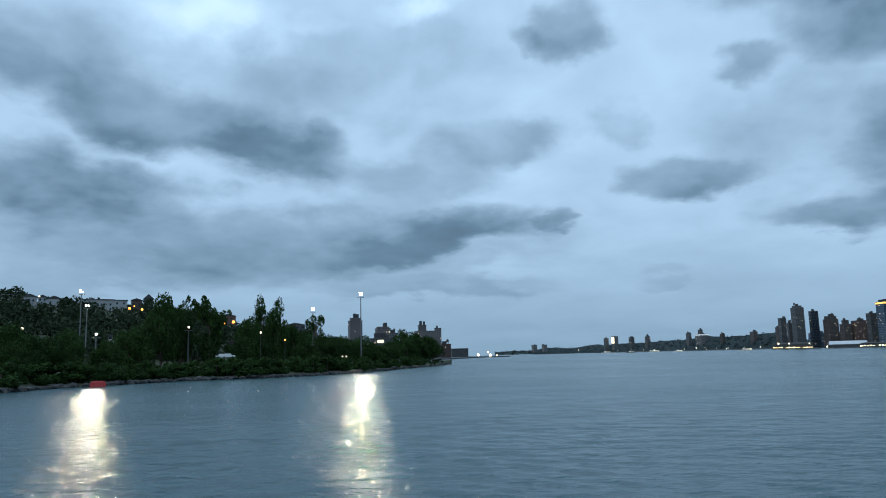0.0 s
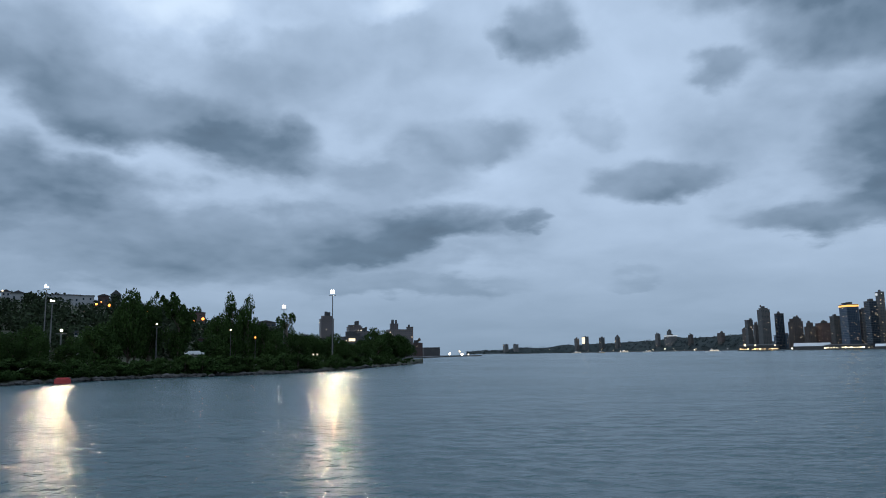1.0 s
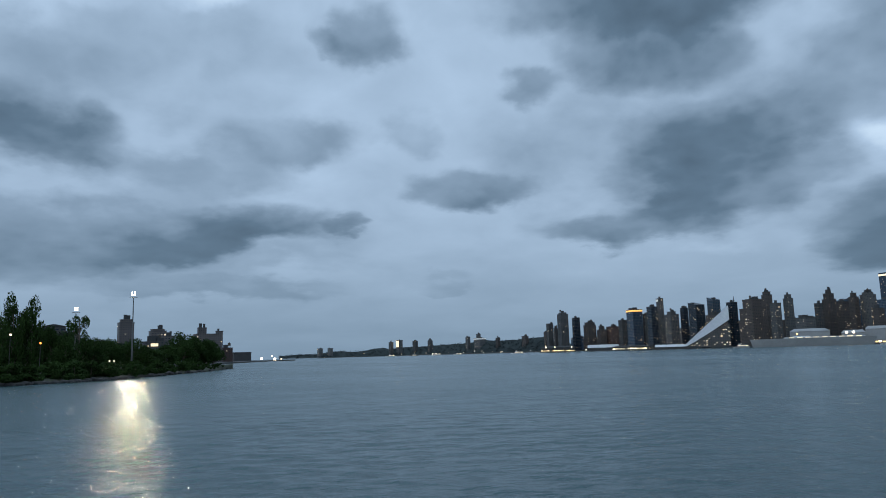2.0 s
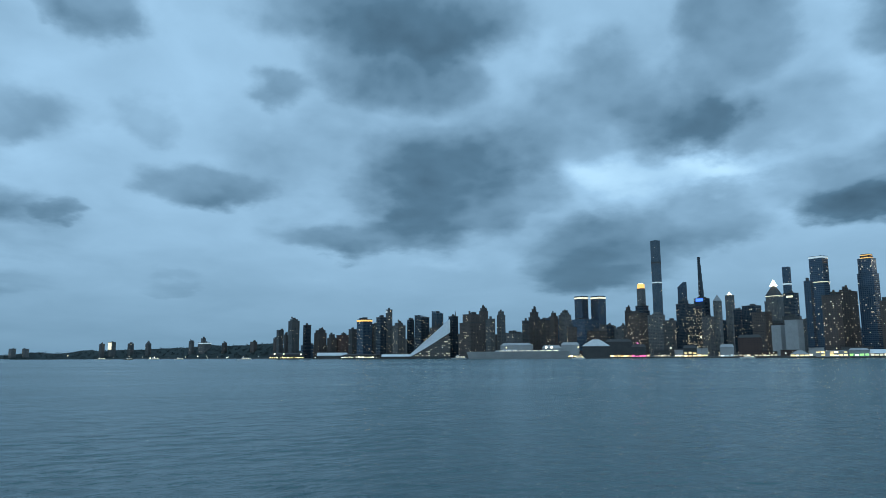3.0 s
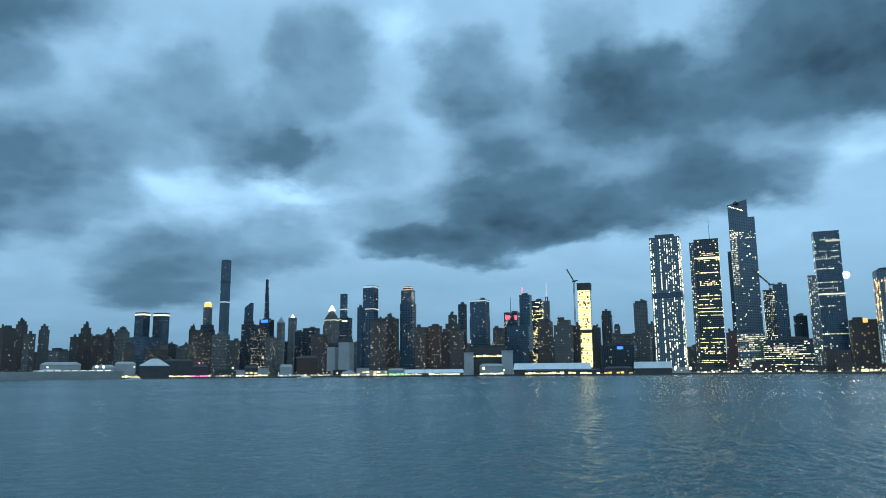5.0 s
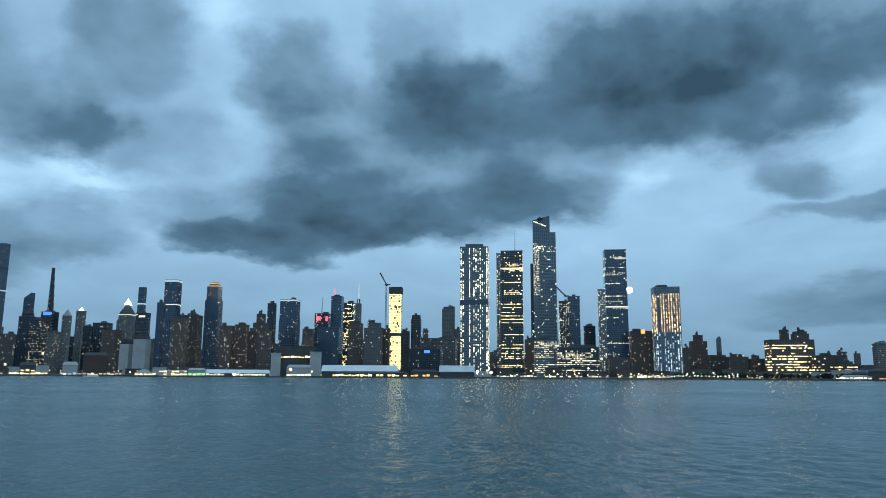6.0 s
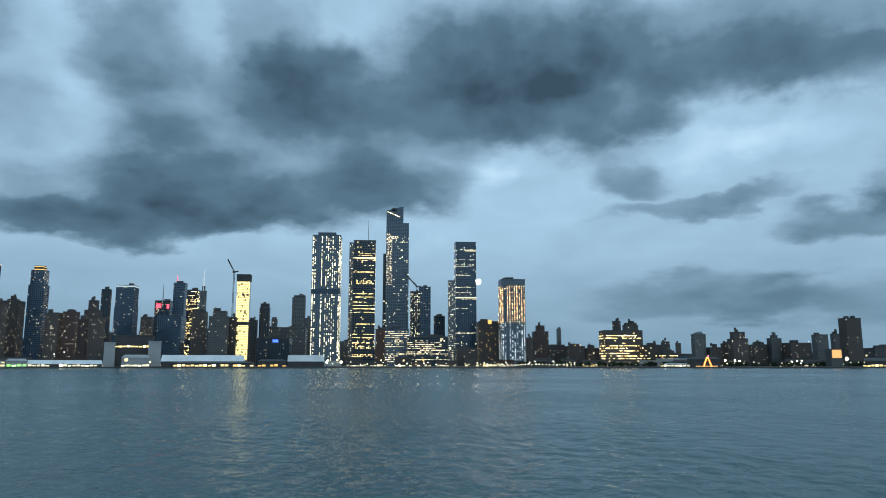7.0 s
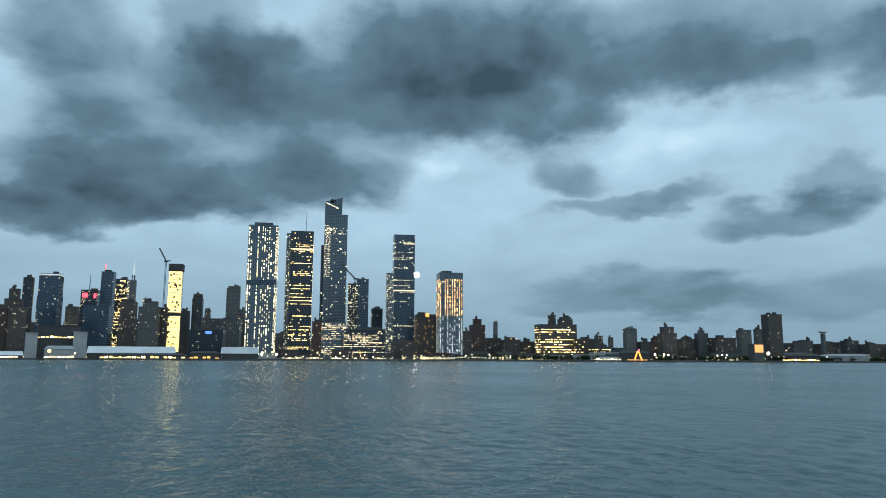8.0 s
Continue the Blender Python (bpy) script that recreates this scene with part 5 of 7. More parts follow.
tower("office_tower", "pale round-shouldered office tower", 85.61, 1900, 30.7, 24.6, 174.1, CONCRETE_WALL, group="midtown west towers", lit=0.013, crown=(("box", CONCRETE_WALL, 0.75, 6),), roof_boxes=False)
tower("office_tower", "lower grey concrete block", 86.32, 1900, 15.9, 12.7, 122.3, CONCRETE_WALL, group="midtown west towers", lit=0.027)
tower("office_tower", "pale glass tower full of lit windows", 87.68, 1560, 58.9, 47.1, 275.9, GLASS_PALE, group="new towers by the rail yards", lit=0.32, columns=True, glow=CREAM, bay=4.4, floor=3.5, sizes=(1.7, 2.7), crown=(("box", GLASS_PALE, 0.64, 8), ("band", GLASS_BLUE, 0.545, 0.585)), roof_boxes=False)
tower("office_tower", "slim green-lit glass edge of an office tower", 89.63, 1640, 12.4, 9.9, 277.5, GLASS_PALE, group="new towers by the rail yards", lit=0.4, glow=CREAM, roof_boxes=False)
tower("office_tower", "dark glass office tower with yellow lit storeys", 90.62, 1600, 47.5, 38.0, 274.2, GLASS_DARK, group="new towers by the rail yards", lit=0.034, glow=YELLOW, rows=0.30, sizes=(2.4, 1.5), crown=(("band", CREAM, 0.855, 0.863), ("mast", STEEL, 50, 0.8, 0.0, -0.15)), roof_boxes=False)
tower("office_tower", "small lit office block behind the rail yards", 94.61, 1700, 22.1, 17.7, 173.7, GLASS_DARK, group="new towers by the rail yards", lit=0.5, glow=CREAM)
tower("office_tower", "dark office block with a red beacon", 95.36, 1750, 27.9, 22.3, 189.8, GLASS_BLUE, group="new towers by the rail yards", lit=0.068, crown=(("mast", RED, 6, 1.2, 0, 0),))
tower("office_tower", "plain dark glass slab", 96.52, 1650, 24.2, 19.3, 113.2, GLASS_DARK, group="new towers by the rail yards", lit=0.027)
tower("office_tower", "lit glass flank of a tall tower", 97.49, 1500, 14.2, 11.4, 176.6, GLASS_PALE, group="new towers by the rail yards", lit=0.35, glow=CREAM, roof_boxes=False)
tower("office_tower", "tall dark blue tower that swells in its upper half", 98.56, 1520, 42.9, 34.4, 258.4, GLASS_BLUE, group="new towers by the rail yards", lit=0.035, glow=CREAM, rows=0.13, crown=(("sign", WARM, -0.5, 0.05, 0.925, 0.938), ("band", CREAM, 0.541, 0.551),), roof_boxes=False)
tower("apartment_tower", "brown block with a golden lit top", 100.33, 1450, 39.9, 32.0, 88.8, BRICK_BROWN, group="new towers by the rail yards", lit=0.068, glow=GOLD, crown=(("sign", GOLD, -0.12, 0.06, 0.95, 1.04),))
tower("apartment_tower", "new glass tower with golden lit upper storeys", 102.21, 1420, 46.1, 36.9, 167.7, GLASS_PALE, group="new towers by the rail yards", lit=0.30, glow=COOL, bay=4.6, sizes=(1.5, 2.6), columns=True, extra=((0.50, 0.93, 0.95, AMBER_ROOM),))
tower("apartment_tower", "grey block behind the rail yards", 85.68, 1900, 28.0, 22.4, 179.5, CONCRETE_WALL, group="new towers by the rail yards", lit=0.013)
tower("apartment_tower", "red brick stepped apartment tower", 104.37, 1650, 31.8, 25.5, 91.0, BRICK_RED, group="downtown blocks", lit=0.027, tiers=((0.85, 1.0), (1.0, 0.55)))
tower("apartment_tower", "low brown brick block", 103.48, 1500, 14.5, 11.6, 59.0, BRICK_BROWN, group="downtown blocks", lit=0.054)
tower("apartment_tower", "slim pale far tower", 105.80, 2600, 14.1, 11.3, 129.5, CONCRETE_WALL, group="downtown blocks", lit=0.013)
tower("apartment_tower", "low brown brick riverside row", 105.59, 1500, 28.6, 22.9, 44.6, BRICK_BROWN, group="downtown blocks", lit=0.034)
tower("apartment_tower", "low dark brick riverside block", 106.98, 1450, 32.8, 26.3, 40.1, BRICK_BROWN, group="downtown blocks", lit=0.041)
tower("apartment_tower", "dark brick row along the river road", 108.23, 1450, 24.9, 20.0, 36.5, BRICK_BROWN, group="downtown blocks", lit=0.054)
tower("apartment_tower", "low brick block with a water tank", 112.74, 1500, 23.8, 19.0, 43.6, BRICK_BROWN, group="downtown blocks", lit=0.034)
tower("apartment_tower", "grey brick block with a small gable", 113.68, 1650, 14.9, 11.9, 54.0, BRICK_GREY, group="downtown blocks", lit=0.020)
tower("apartment_tower", "far brown brick tower", 114.58, 2200, 12.7, 10.1, 65.9, BRICK_BROWN, group="downtown blocks", lit=0.013)
tower("apartment_tower", "grey tower with a grid of pale windows", 116.02, 1450, 21.2, 17.0, 60.9, CONCRETE_WALL, group="downtown blocks", lit=0.034, crown=(("dome", CONCRETE_WALL, 5),))
tower("apartment_tower", "brick block beside a grey tower", 117.04, 1450, 22.0, 17.6, 36.4, BRICK_BROWN, group="downtown blocks", lit=0.034)
tower("apartment_tower", "brown tower with lights on its upper storeys", 118.70, 1450, 28.6, 22.9, 64.0, BRICK_BROWN, group="downtown blocks", lit=0.108, tiers=((0.8, 1.0), (1.0, 0.72)))
tower("apartment_tower", "low red brick riverside block", 117.83, 1500, 12.8, 10.3, 44.8, BRICK_RED, group="downtown blocks", lit=0.034)
tower("apartment_tower", "brick row along the river", 120.02, 1500, 27.0, 21.6, 42.1, BRICK_BROWN, group="downtown blocks", lit=0.041)
tower("apartment_tower", "pale stepped tower with a dark lantern top", 121.11, 1500, 20.1, 16.1, 59.0, CONCRETE_WALL, group="downtown blocks", lit=0.013, tiers=((0.9, 1.0), (1.0, 0.5)))
tower("apartment_tower", "brown brick riverside row", 122.52, 1500, 39.3, 31.4, 44.3, BRICK_BROWN, group="downtown blocks", lit=0.047)
tower("apartment_tower", "dark grey brick block", 124.02, 1550, 22.0, 17.6, 60.8, BRICK_GREY, group="downtown blocks", lit=0.020)
tower("apartment_tower", "round-topped grey brick block", 124.95, 1500, 11.5, 9.2, 60.1, BRICK_GREY, group="downtown blocks", lit=0.020)
tower("apartment_tower", "tall brown slab with a ribbed side", 125.91, 1450, 27.1, 21.7, 84.5, BRICK_BROWN, group="downtown blocks", lit=0.034)
tower("office_tower", "long low block with a row of roof lights", 127.51, 1600, 40.3, 32.3, 35.8, BRICK_GREY, group="downtown blocks", lit=0.041)
tower("office_tower", "low block with a flat hat roof", 128.15, 1700, 14.8, 11.8, 43.0, BRICK_GREY, group="downtown blocks", lit=0.027)
tower("office_tower", "far blocks along the lower river", 129.24, 1700, 37.5, 30.0, 35.9, BRICK_BROWN, group="downtown blocks", lit=0.041)
tower("office_tower", "far low block with white lights", 130.68, 1700, 26.1, 20.9, 42.5, BRICK_GREY, group="downtown blocks", lit=0.034)
tower("office_tower", "far low riverside block", 132.02, 1700, 36.8, 29.4, 34.8, BRICK_BROWN, group="downtown blocks", lit=0.034)
tower("office_tower", "far riverside block beyond", 133.82, 1700, 46.5, 37.2, 33.0, BRICK_BROWN, group="downtown blocks", lit=0.034)
notched_tower(93.07, 1760, 61.2, 42.8, 345.5, 376.1, 386.6, 270.1)
tapered_tower(56.88, 2750, 17.1, 20.5, 353.4)
building_site_tower(81.47, 1560, 25.4, 20.3, 190.3, 220.6)
tower_crane(place(94.75, 1690, 3), -GRID, 178, 34, 218, "tower crane with its jib raised over lit blocks")
wedge_building(36.26, 1500, 81.2, 40.0, 80.8)
tower("office_tower", "broad old factory block with glowing yellow bands of windows", 110.44, 1430, 72.8, 36.4, 68.5, BRICK_BROWN, group="downtown blocks", lit=0.05, glow=YELLOW, rows=0.5, bay=3.0, sizes=(2.8, 1.6), floor=4.5, roof_boxes=False)
tower("office_tower", "upper storeys of an old factory block", 110.17, 1450, 13.1, 10.5, 87.8, BRICK_BROWN, group="downtown blocks", lit=0.03)
tower("office_tower", "upper storeys of an old factory block with plant", 111.18, 1460, 24.6, 19.7, 84.5, BRICK_BROWN, group="downtown blocks", lit=0.04, tiers=((0.95, 1.0), (1.0, 0.8)))
tower("office_tower", "lower terraced wing with glowing yellow windows", 112.61, 1420, 35.9, 18.0, 40.6, BRICK_BROWN, group="downtown blocks", lit=0.10, glow=YELLOW, rows=0.5, bay=3.0, sizes=(2.8, 1.6), floor=4.5)
tower("office_tower", "lowest terraced wing with glowing yellow windows", 113.95, 1400, 26.1, 13.1, 26.1, BRICK_BROWN, group="downtown blocks", lit=0.10, glow=YELLOW, rows=0.6, bay=3.0, sizes=(2.8, 1.6))
tower("office_tower", "shopping hall with warmly lit floors", 93.21, 1480, 47.3, 37.8, 74.3, GLASS_PALE, group="new towers by the rail yards", lit=0.15, glow=WARM, rows=0.7, bay=3.0, sizes=(2.9, 1.5))
tower("office_tower", "low hall with glowing storeys by the rail yards", 95.59, 1440, 78.8, 31.5, 58.9, GLASS_DARK, group="new towers by the rail yards", lit=0.12, glow=WARM, rows=0.5, bay=3.0, sizes=(2.6, 1.6))
tower("office_tower", "brown base storeys of the tall towers", 91.97, 1500, 21.5, 17.2, 76.1, BRICK_RED, group="new towers by the rail yards", lit=0.05)
tower("apartment_tower", "dark block at the foot of the towers", 98.62, 1350, 34.9, 27.9, 35.3, BRICK_BROWN, group="new towers by the rail yards", lit=0.08)
# floodlight on this wall is an added glowing amber panel, no lamp shines there
tower("office_tower", "orange floodlit low block beside a slab", 124.80, 1350, 19.3, 15.5, 30.0, CONCRETE_WALL, group="downtown blocks", lit=0.0, crown=(("sign", AMBER, -0.4, 0.4, 0.5, 0.98),), roof_boxes=False)
tower("city_block", "blue glass city block among the towers", 27.00, 2734, 58, 47, 48, GLASS_BLUE, lit=0.05, group="inland blocks")
tower("city_block", "brown brick city block among the towers", 27.75, 2376, 37, 30, 34, BRICK_BROWN, lit=0.05, group="inland blocks")
tower("city_block", "brown brick city block among the towers", 28.31, 2899, 46, 36, 47, BRICK_BROWN, lit=0.05, group="inland blocks")
tower("city_block", "dark glass city block among the towers", 29.15, 2813, 53, 42, 50, GLASS_DARK, lit=0.05, group="inland blocks")
tower("city_block", "red brick city block among the towers", 29.98, 2625, 60, 48, 29, BRICK_RED, lit=0.05, group="inland blocks")
tower("city_block", "brown brick city block among the towers", 31.17, 2105, 74, 59, 64, BRICK_BROWN, lit=0.05, group="inland blocks")
tower("city_block", "pale concrete city block among the towers", 32.54, 2811, 36, 29, 93, CONCRETE_WALL, lit=0.05, group="inland blocks")
tower("city_block", "pale concrete city block among the towers", 32.98, 2478, 44, 35, 65, CONCRETE_WALL, lit=0.05, group="inland blocks")
tower("city_block", "brown brick city block among the towers", 33.71, 2735, 42, 33, 66, BRICK_BROWN, lit=0.05, group="inland blocks")
tower("city_block", "pale concrete city block among the towers", 34.37, 2729, 49, 40, 63, CONCRETE_WALL, lit=0.05, group="inland blocks")
tower("city_block", "pale concrete city block among the towers", 35.28, 2481, 46, 37, 68, CONCRETE_WALL, lit=0.05, group="inland blocks")
tower("city_block", "grey brick city block among the towers", 36.26, 2123, 52, 41, 70, BRICK_GREY, lit=0.05, group="inland blocks")
tower("city_block", "pale concrete city block among the towers", 37.56, 2390, 60, 48, 82, CONCRETE_WALL, lit=0.05, group="inland blocks")
tower("city_block", "brown brick city block among the towers", 38.79, 2623, 56, 45, 79, BRICK_BROWN, lit=0.05, group="inland blocks")
tower("city_block", "red brick city block among the towers", 39.62, 2595, 66, 53, 55, BRICK_RED, lit=0.05, group="inland blocks")
tower("city_block", "blue glass city block among the towers", 40.69, 2729, 53, 42, 61, GLASS_BLUE, lit=0.05, group="inland blocks")
tower("city_block", "brown brick city block among the towers", 41.66, 2373, 63, 50, 73, BRICK_BROWN, lit=0.05, group="inland blocks")
tower("city_block", "red brick city block among the towers", 43.09, 2665, 42, 34, 85, BRICK_RED, lit=0.05, group="inland blocks")
tower("city_block", "blue glass city block among the towers", 43.86, 2770, 60, 48, 71, GLASS_BLUE, lit=0.05, group="inland blocks")
tower("city_block", "dark glass city block among the towers", 45.02, 2320, 35, 28, 89, GLASS_DARK, lit=0.05, group="inland blocks")
tower("city_block", "blue glass city block among the towers", 45.66, 2587, 77, 61, 132, GLASS_BLUE, lit=0.05, group="inland blocks")
tower("city_block", "brown brick city block among the towers", 47.27, 2210, 42, 34, 107, BRICK_BROWN, lit=0.05, group="inland blocks")
tower("city_block", "blue glass city block among the towers", 48.08, 2112, 72, 58, 105, GLASS_BLUE, lit=0.05, group="inland blocks")
tower("city_block", "grey brick city block among the towers", 49.61, 2269, 60, 48, 92, BRICK_GREY, lit=0.05, group="inland blocks")
tower("city_block", "brown brick city block among the towers", 50.58, 2785, 55, 44, 97, BRICK_BROWN, lit=0.05, group="inland blocks")
tower("city_block", "grey brick city block among the towers", 51.26, 2216, 77, 61, 82, BRICK_GREY, lit=0.05, group="inland blocks")
tower("city_block", "dark glass city block among the towers", 53.07, 2458, 65, 52, 97, GLASS_DARK, lit=0.05, group="inland blocks")
tower("city_block", "red brick city block among the towers", 54.16, 2725, 62, 49, 103, BRICK_RED, lit=0.05, group="inland blocks")
tower("city_block", "dark glass city block among the towers", 55.27, 2476, 66, 53, 112, GLASS_DARK, lit=0.05, group="inland blocks")
tower("city_block", "grey brick city block among the towers", 56.21, 2177, 44, 35, 73, BRICK_GREY, lit=0.05, group="inland blocks")
tower("city_block", "pale concrete city block among the towers", 56.93, 2235, 75, 60, 96, CONCRETE_WALL, lit=0.05, group="inland blocks")
tower("city_block", "dark glass city block among the towers", 58.33, 2404, 70, 56, 108, GLASS_DARK, lit=0.05, group="inland blocks")
tower("city_block", "grey brick city block among the towers", 59.89, 2369, 50, 40, 108, BRICK_GREY, lit=0.05, group="inland blocks")
tower("city_block", "pale concrete city block among the towers", 60.71, 2410, 68, 54, 98, CONCRETE_WALL, lit=0.05, group="inland blocks")
tower("city_block", "brown brick city block among the towers", 61.98, 2021, 37, 30, 82, BRICK_BROWN, lit=0.05, group="inland blocks")
tower("city_block", "grey brick city block among the towers", 62.81, 2134, 36, 29, 104, BRICK_GREY, lit=0.05, group="inland blocks")
tower("city_block", "pale concrete city block among the towers", 63.58, 2143, 68, 54, 92, CONCRETE_WALL, lit=0.05, group="inland blocks")
tower("city_block", "blue glass city block among the towers", 65.02, 2144, 46, 37, 93, GLASS_BLUE, lit=0.05, group="inland blocks")
tower("city_block", "blue glass city block among the towers", 66.00, 2271, 80, 64, 75, GLASS_BLUE, lit=0.05, group="inland blocks")
tower("city_block", "pale concrete city block among the towers", 67.88, 2006, 47, 37, 79, CONCRETE_WALL, lit=0.05, group="inland blocks")
tower("city_block", "brown brick city block among the towers", 68.70, 1812, 74, 59, 63, BRICK_BROWN, lit=0.05, group="inland blocks")
tower("city_block", "grey brick city block among the towers", 70.66, 1975, 44, 35, 60, BRICK_GREY, lit=0.05, group="inland blocks")
tower("city_block", "grey brick city block among the towers", 71.72, 2151, 55, 44, 90, BRICK_GREY, lit=0.05, group="inland blocks")
tower("city_block", "brown brick city block among the towers", 72.86, 2446, 68, 54, 81, BRICK_BROWN, lit=0.05, group="inland blocks")
tower("city_block", "blue glass city block among the towers", 73.96, 1935, 39, 31, 71, GLASS_BLUE, lit=0.05, group="inland blocks")
tower("city_block", "red brick city block among the towers", 74.80, 1923, 38, 30, 55, BRICK_RED, lit=0.05, group="inland blocks")
tower("city_block", "dark glass city block among the towers", 75.56, 2092, 79, 63, 91, GLASS_DARK, lit=0.05, group="inland blocks")
tower("city_block", "red brick city block among the towers", 77.04, 2228, 40, 32, 114, BRICK_RED, lit=0.05, group="inland blocks")
tower("city_block", "red brick city block among the towers", 77.96, 2077, 50, 40, 99, BRICK_RED, lit=0.05, group="inland blocks")
tower("city_block", "blue glass city block among the towers", 79.02, 1873, 72, 58, 89, GLASS_BLUE, lit=0.05, group="inland blocks")
tower("city_block", "grey brick city block among the towers", 80.71, 2072, 52, 41, 107, BRICK_GREY, lit=0.05, group="inland blocks")
tower("city_block", "red brick city block among the towers", 81.78, 2061, 38, 30, 77, BRICK_RED, lit=0.05, group="inland blocks")
tower("city_block", "pale concrete city block among the towers", 82.52, 1961, 59, 47, 59, CONCRETE_WALL, lit=0.05, group="inland blocks")
tower("city_block", "dark glass city block among the towers", 83.57, 1909, 41, 33, 98, GLASS_DARK, lit=0.05, group="inland blocks")
tower("city_block", "grey brick city block among the towers", 84.47, 2466, 53, 43, 76, BRICK_GREY, lit=0.05, group="inland blocks")
tower("city_block", "pale concrete city block among the towers", 85.22, 1847, 66, 53, 95, CONCRETE_WALL, lit=0.05, group="inland blocks")
tower("city_block", "grey brick city block among the towers", 86.63, 2136, 75, 60, 74, BRICK_GREY, lit=0.05, group="inland blocks")
tower("city_block", "red brick city block among the towers", 87.89, 2167, 53, 43, 71, BRICK_RED, lit=0.05, group="inland blocks")
tower("city_block", "grey brick city block among the towers", 89.10, 2299, 50, 40, 76, BRICK_GREY, lit=0.05, group="inland blocks")
tower("city_block", "dark glass city block among the towers", 90.02, 2277, 50, 40, 73, GLASS_DARK, lit=0.05, group="inland blocks")
tower("city_block", "pale concrete city block among the towers", 90.97, 1847, 78, 62, 48, CONCRETE_WALL, lit=0.05, group="inland blocks")
tower("city_block", "blue glass city block among the towers", 92.88, 2224, 71, 57, 64, GLASS_BLUE, lit=0.05, group="inland blocks")
tower("city_block", "grey brick city block among the towers", 94.15, 2022, 57, 46, 68, BRICK_GREY, lit=0.05, group="inland blocks")
tower("city_block", "red brick city block among the towers", 95.21, 2348, 56, 45, 63, BRICK_RED, lit=0.05, group="inland blocks")
tower("city_block", "grey brick city block among the towers", 96.46, 1891, 46, 37, 53, BRICK_GREY, lit=0.05, group="inland blocks")
tower("city_block", "dark glass city block among the towers", 97.70, 2079, 36, 28, 67, GLASS_DARK, lit=0.05, group="inland blocks")
tower("city_block", "blue glass city block among the towers", 98.63, 2469, 44, 35, 74, GLASS_BLUE, lit=0.05, group="inland blocks")
tower("city_block", "blue glass city block among the towers", 99.31, 2061, 38, 31, 42, GLASS_BLUE, lit=0.05, group="inland blocks")
tower("city_block", "dark glass city block among the towers", 100.00, 1927, 46, 37, 64, GLASS_DARK, lit=0.05, group="inland blocks")
tower("city_block", "pale concrete city block among the towers", 100.83, 1841, 77, 62, 39, CONCRETE_WALL, lit=0.05, group="inland blocks")
tower("city_block", "brown brick city block among the towers", 102.95, 1811, 45, 36, 63, BRICK_BROWN, lit=0.05, group="inland blocks")
tower("city_block", "brown brick city block among the towers", 104.10, 1943, 51, 41, 38, BRICK_BROWN, lit=0.05, group="inland blocks")
tower("city_block", "red brick city block among the towers", 105.31, 2201, 68, 54, 30, BRICK_RED, lit=0.05, group="inland blocks")
tower("city_block", "red brick city block among the towers", 106.74, 1859, 65, 52, 34, BRICK_RED, lit=0.05, group="inland blocks")
tower("city_block", "grey brick city block among the towers", 108.29, 2258, 49, 39, 30, BRICK_GREY, lit=0.05, group="inland blocks")
tower("city_block", "blue glass city block among the towers", 109.06, 2212, 46, 37, 28, GLASS_BLUE, lit=0.05, group="inland blocks")
tower("city_block", "pale concrete city block among the towers", 110.16, 2212, 66, 53, 29, CONCRETE_WALL, lit=0.05, group="inland blocks")
tower("city_block", "red brick city block among the towers", 111.73, 2359, 61, 49, 32, BRICK_RED, lit=0.05, group="inland blocks")
tower("city_block", "grey brick city block among the towers", 112.93, 1862, 58, 47, 33, BRICK_GREY, lit=0.05, group="inland blocks")
tower("city_block", "blue glass city block among the towers", 114.48, 1854, 79, 64, 25, GLASS_BLUE, lit=0.05, group="inland blocks")
tower("city_block", "blue glass city block among the towers", 116.21, 1979, 49, 39, 24, GLASS_BLUE, lit=0.05, group="inland blocks")
tower("city_block", "blue glass city block among the towers", 117.08, 2002, 42, 34, 27, GLASS_BLUE, lit=0.05, group="inland blocks")
tower("city_block", "brown brick city block among the towers", 118.13, 2474, 55, 44, 46, BRICK_BROWN, lit=0.05, group="inland blocks")
tower("city_block", "grey brick city block among the towers", 119.05, 2167, 68, 54, 31, BRICK_GREY, lit=0.05, group="inland blocks")
tower("city_block", "blue glass city block among the towers", 120.59, 2428, 46, 37, 36, GLASS_BLUE, lit=0.05, group="inland blocks")
tower("city_block", "red brick city block among the towers", 121.57, 1889, 65, 52, 25, BRICK_RED, lit=0.05, group="inland blocks")
tower("city_block", "pale concrete city block among the towers", 123.31, 2472, 44, 35, 27, CONCRETE_WALL, lit=0.05, group="inland blocks")
tower("city_block", "dark glass city block among the towers", 124.11, 2345, 58, 47, 37, GLASS_DARK, lit=0.05, group="inland blocks")
tower("city_block", "pale concrete city block among the towers", 125.09, 2255, 78, 62, 36, CONCRETE_WALL, lit=0.05, group="inland blocks")
tower("city_block", "brown brick city block among the towers", 126.36, 2047, 55, 44, 29, BRICK_BROWN, lit=0.05, group="inland blocks")
tower("city_block", "pale concrete city block among the towers", 127.38, 2295, 35, 28, 42, CONCRETE_WALL, lit=0.05, group="inland blocks")
tower("city_block", "red brick city block among the towers", 127.94, 2014, 54, 43, 31, BRICK_RED, lit=0.05, group="inland blocks")
tower("city_block", "grey brick city block among the towers", 128.98, 2311, 45, 36, 42, BRICK_GREY, lit=0.05, group="inland blocks")
tower("city_block", "grey brick city block among the towers", 129.85, 1904, 73, 59, 37, BRICK_GREY, lit=0.05, group="inland blocks")
shed("pier_shed", "long white pier shed on the water", 28.69, 1980, 79.7, 16.6, SHED_WHITE, None, 0.25)
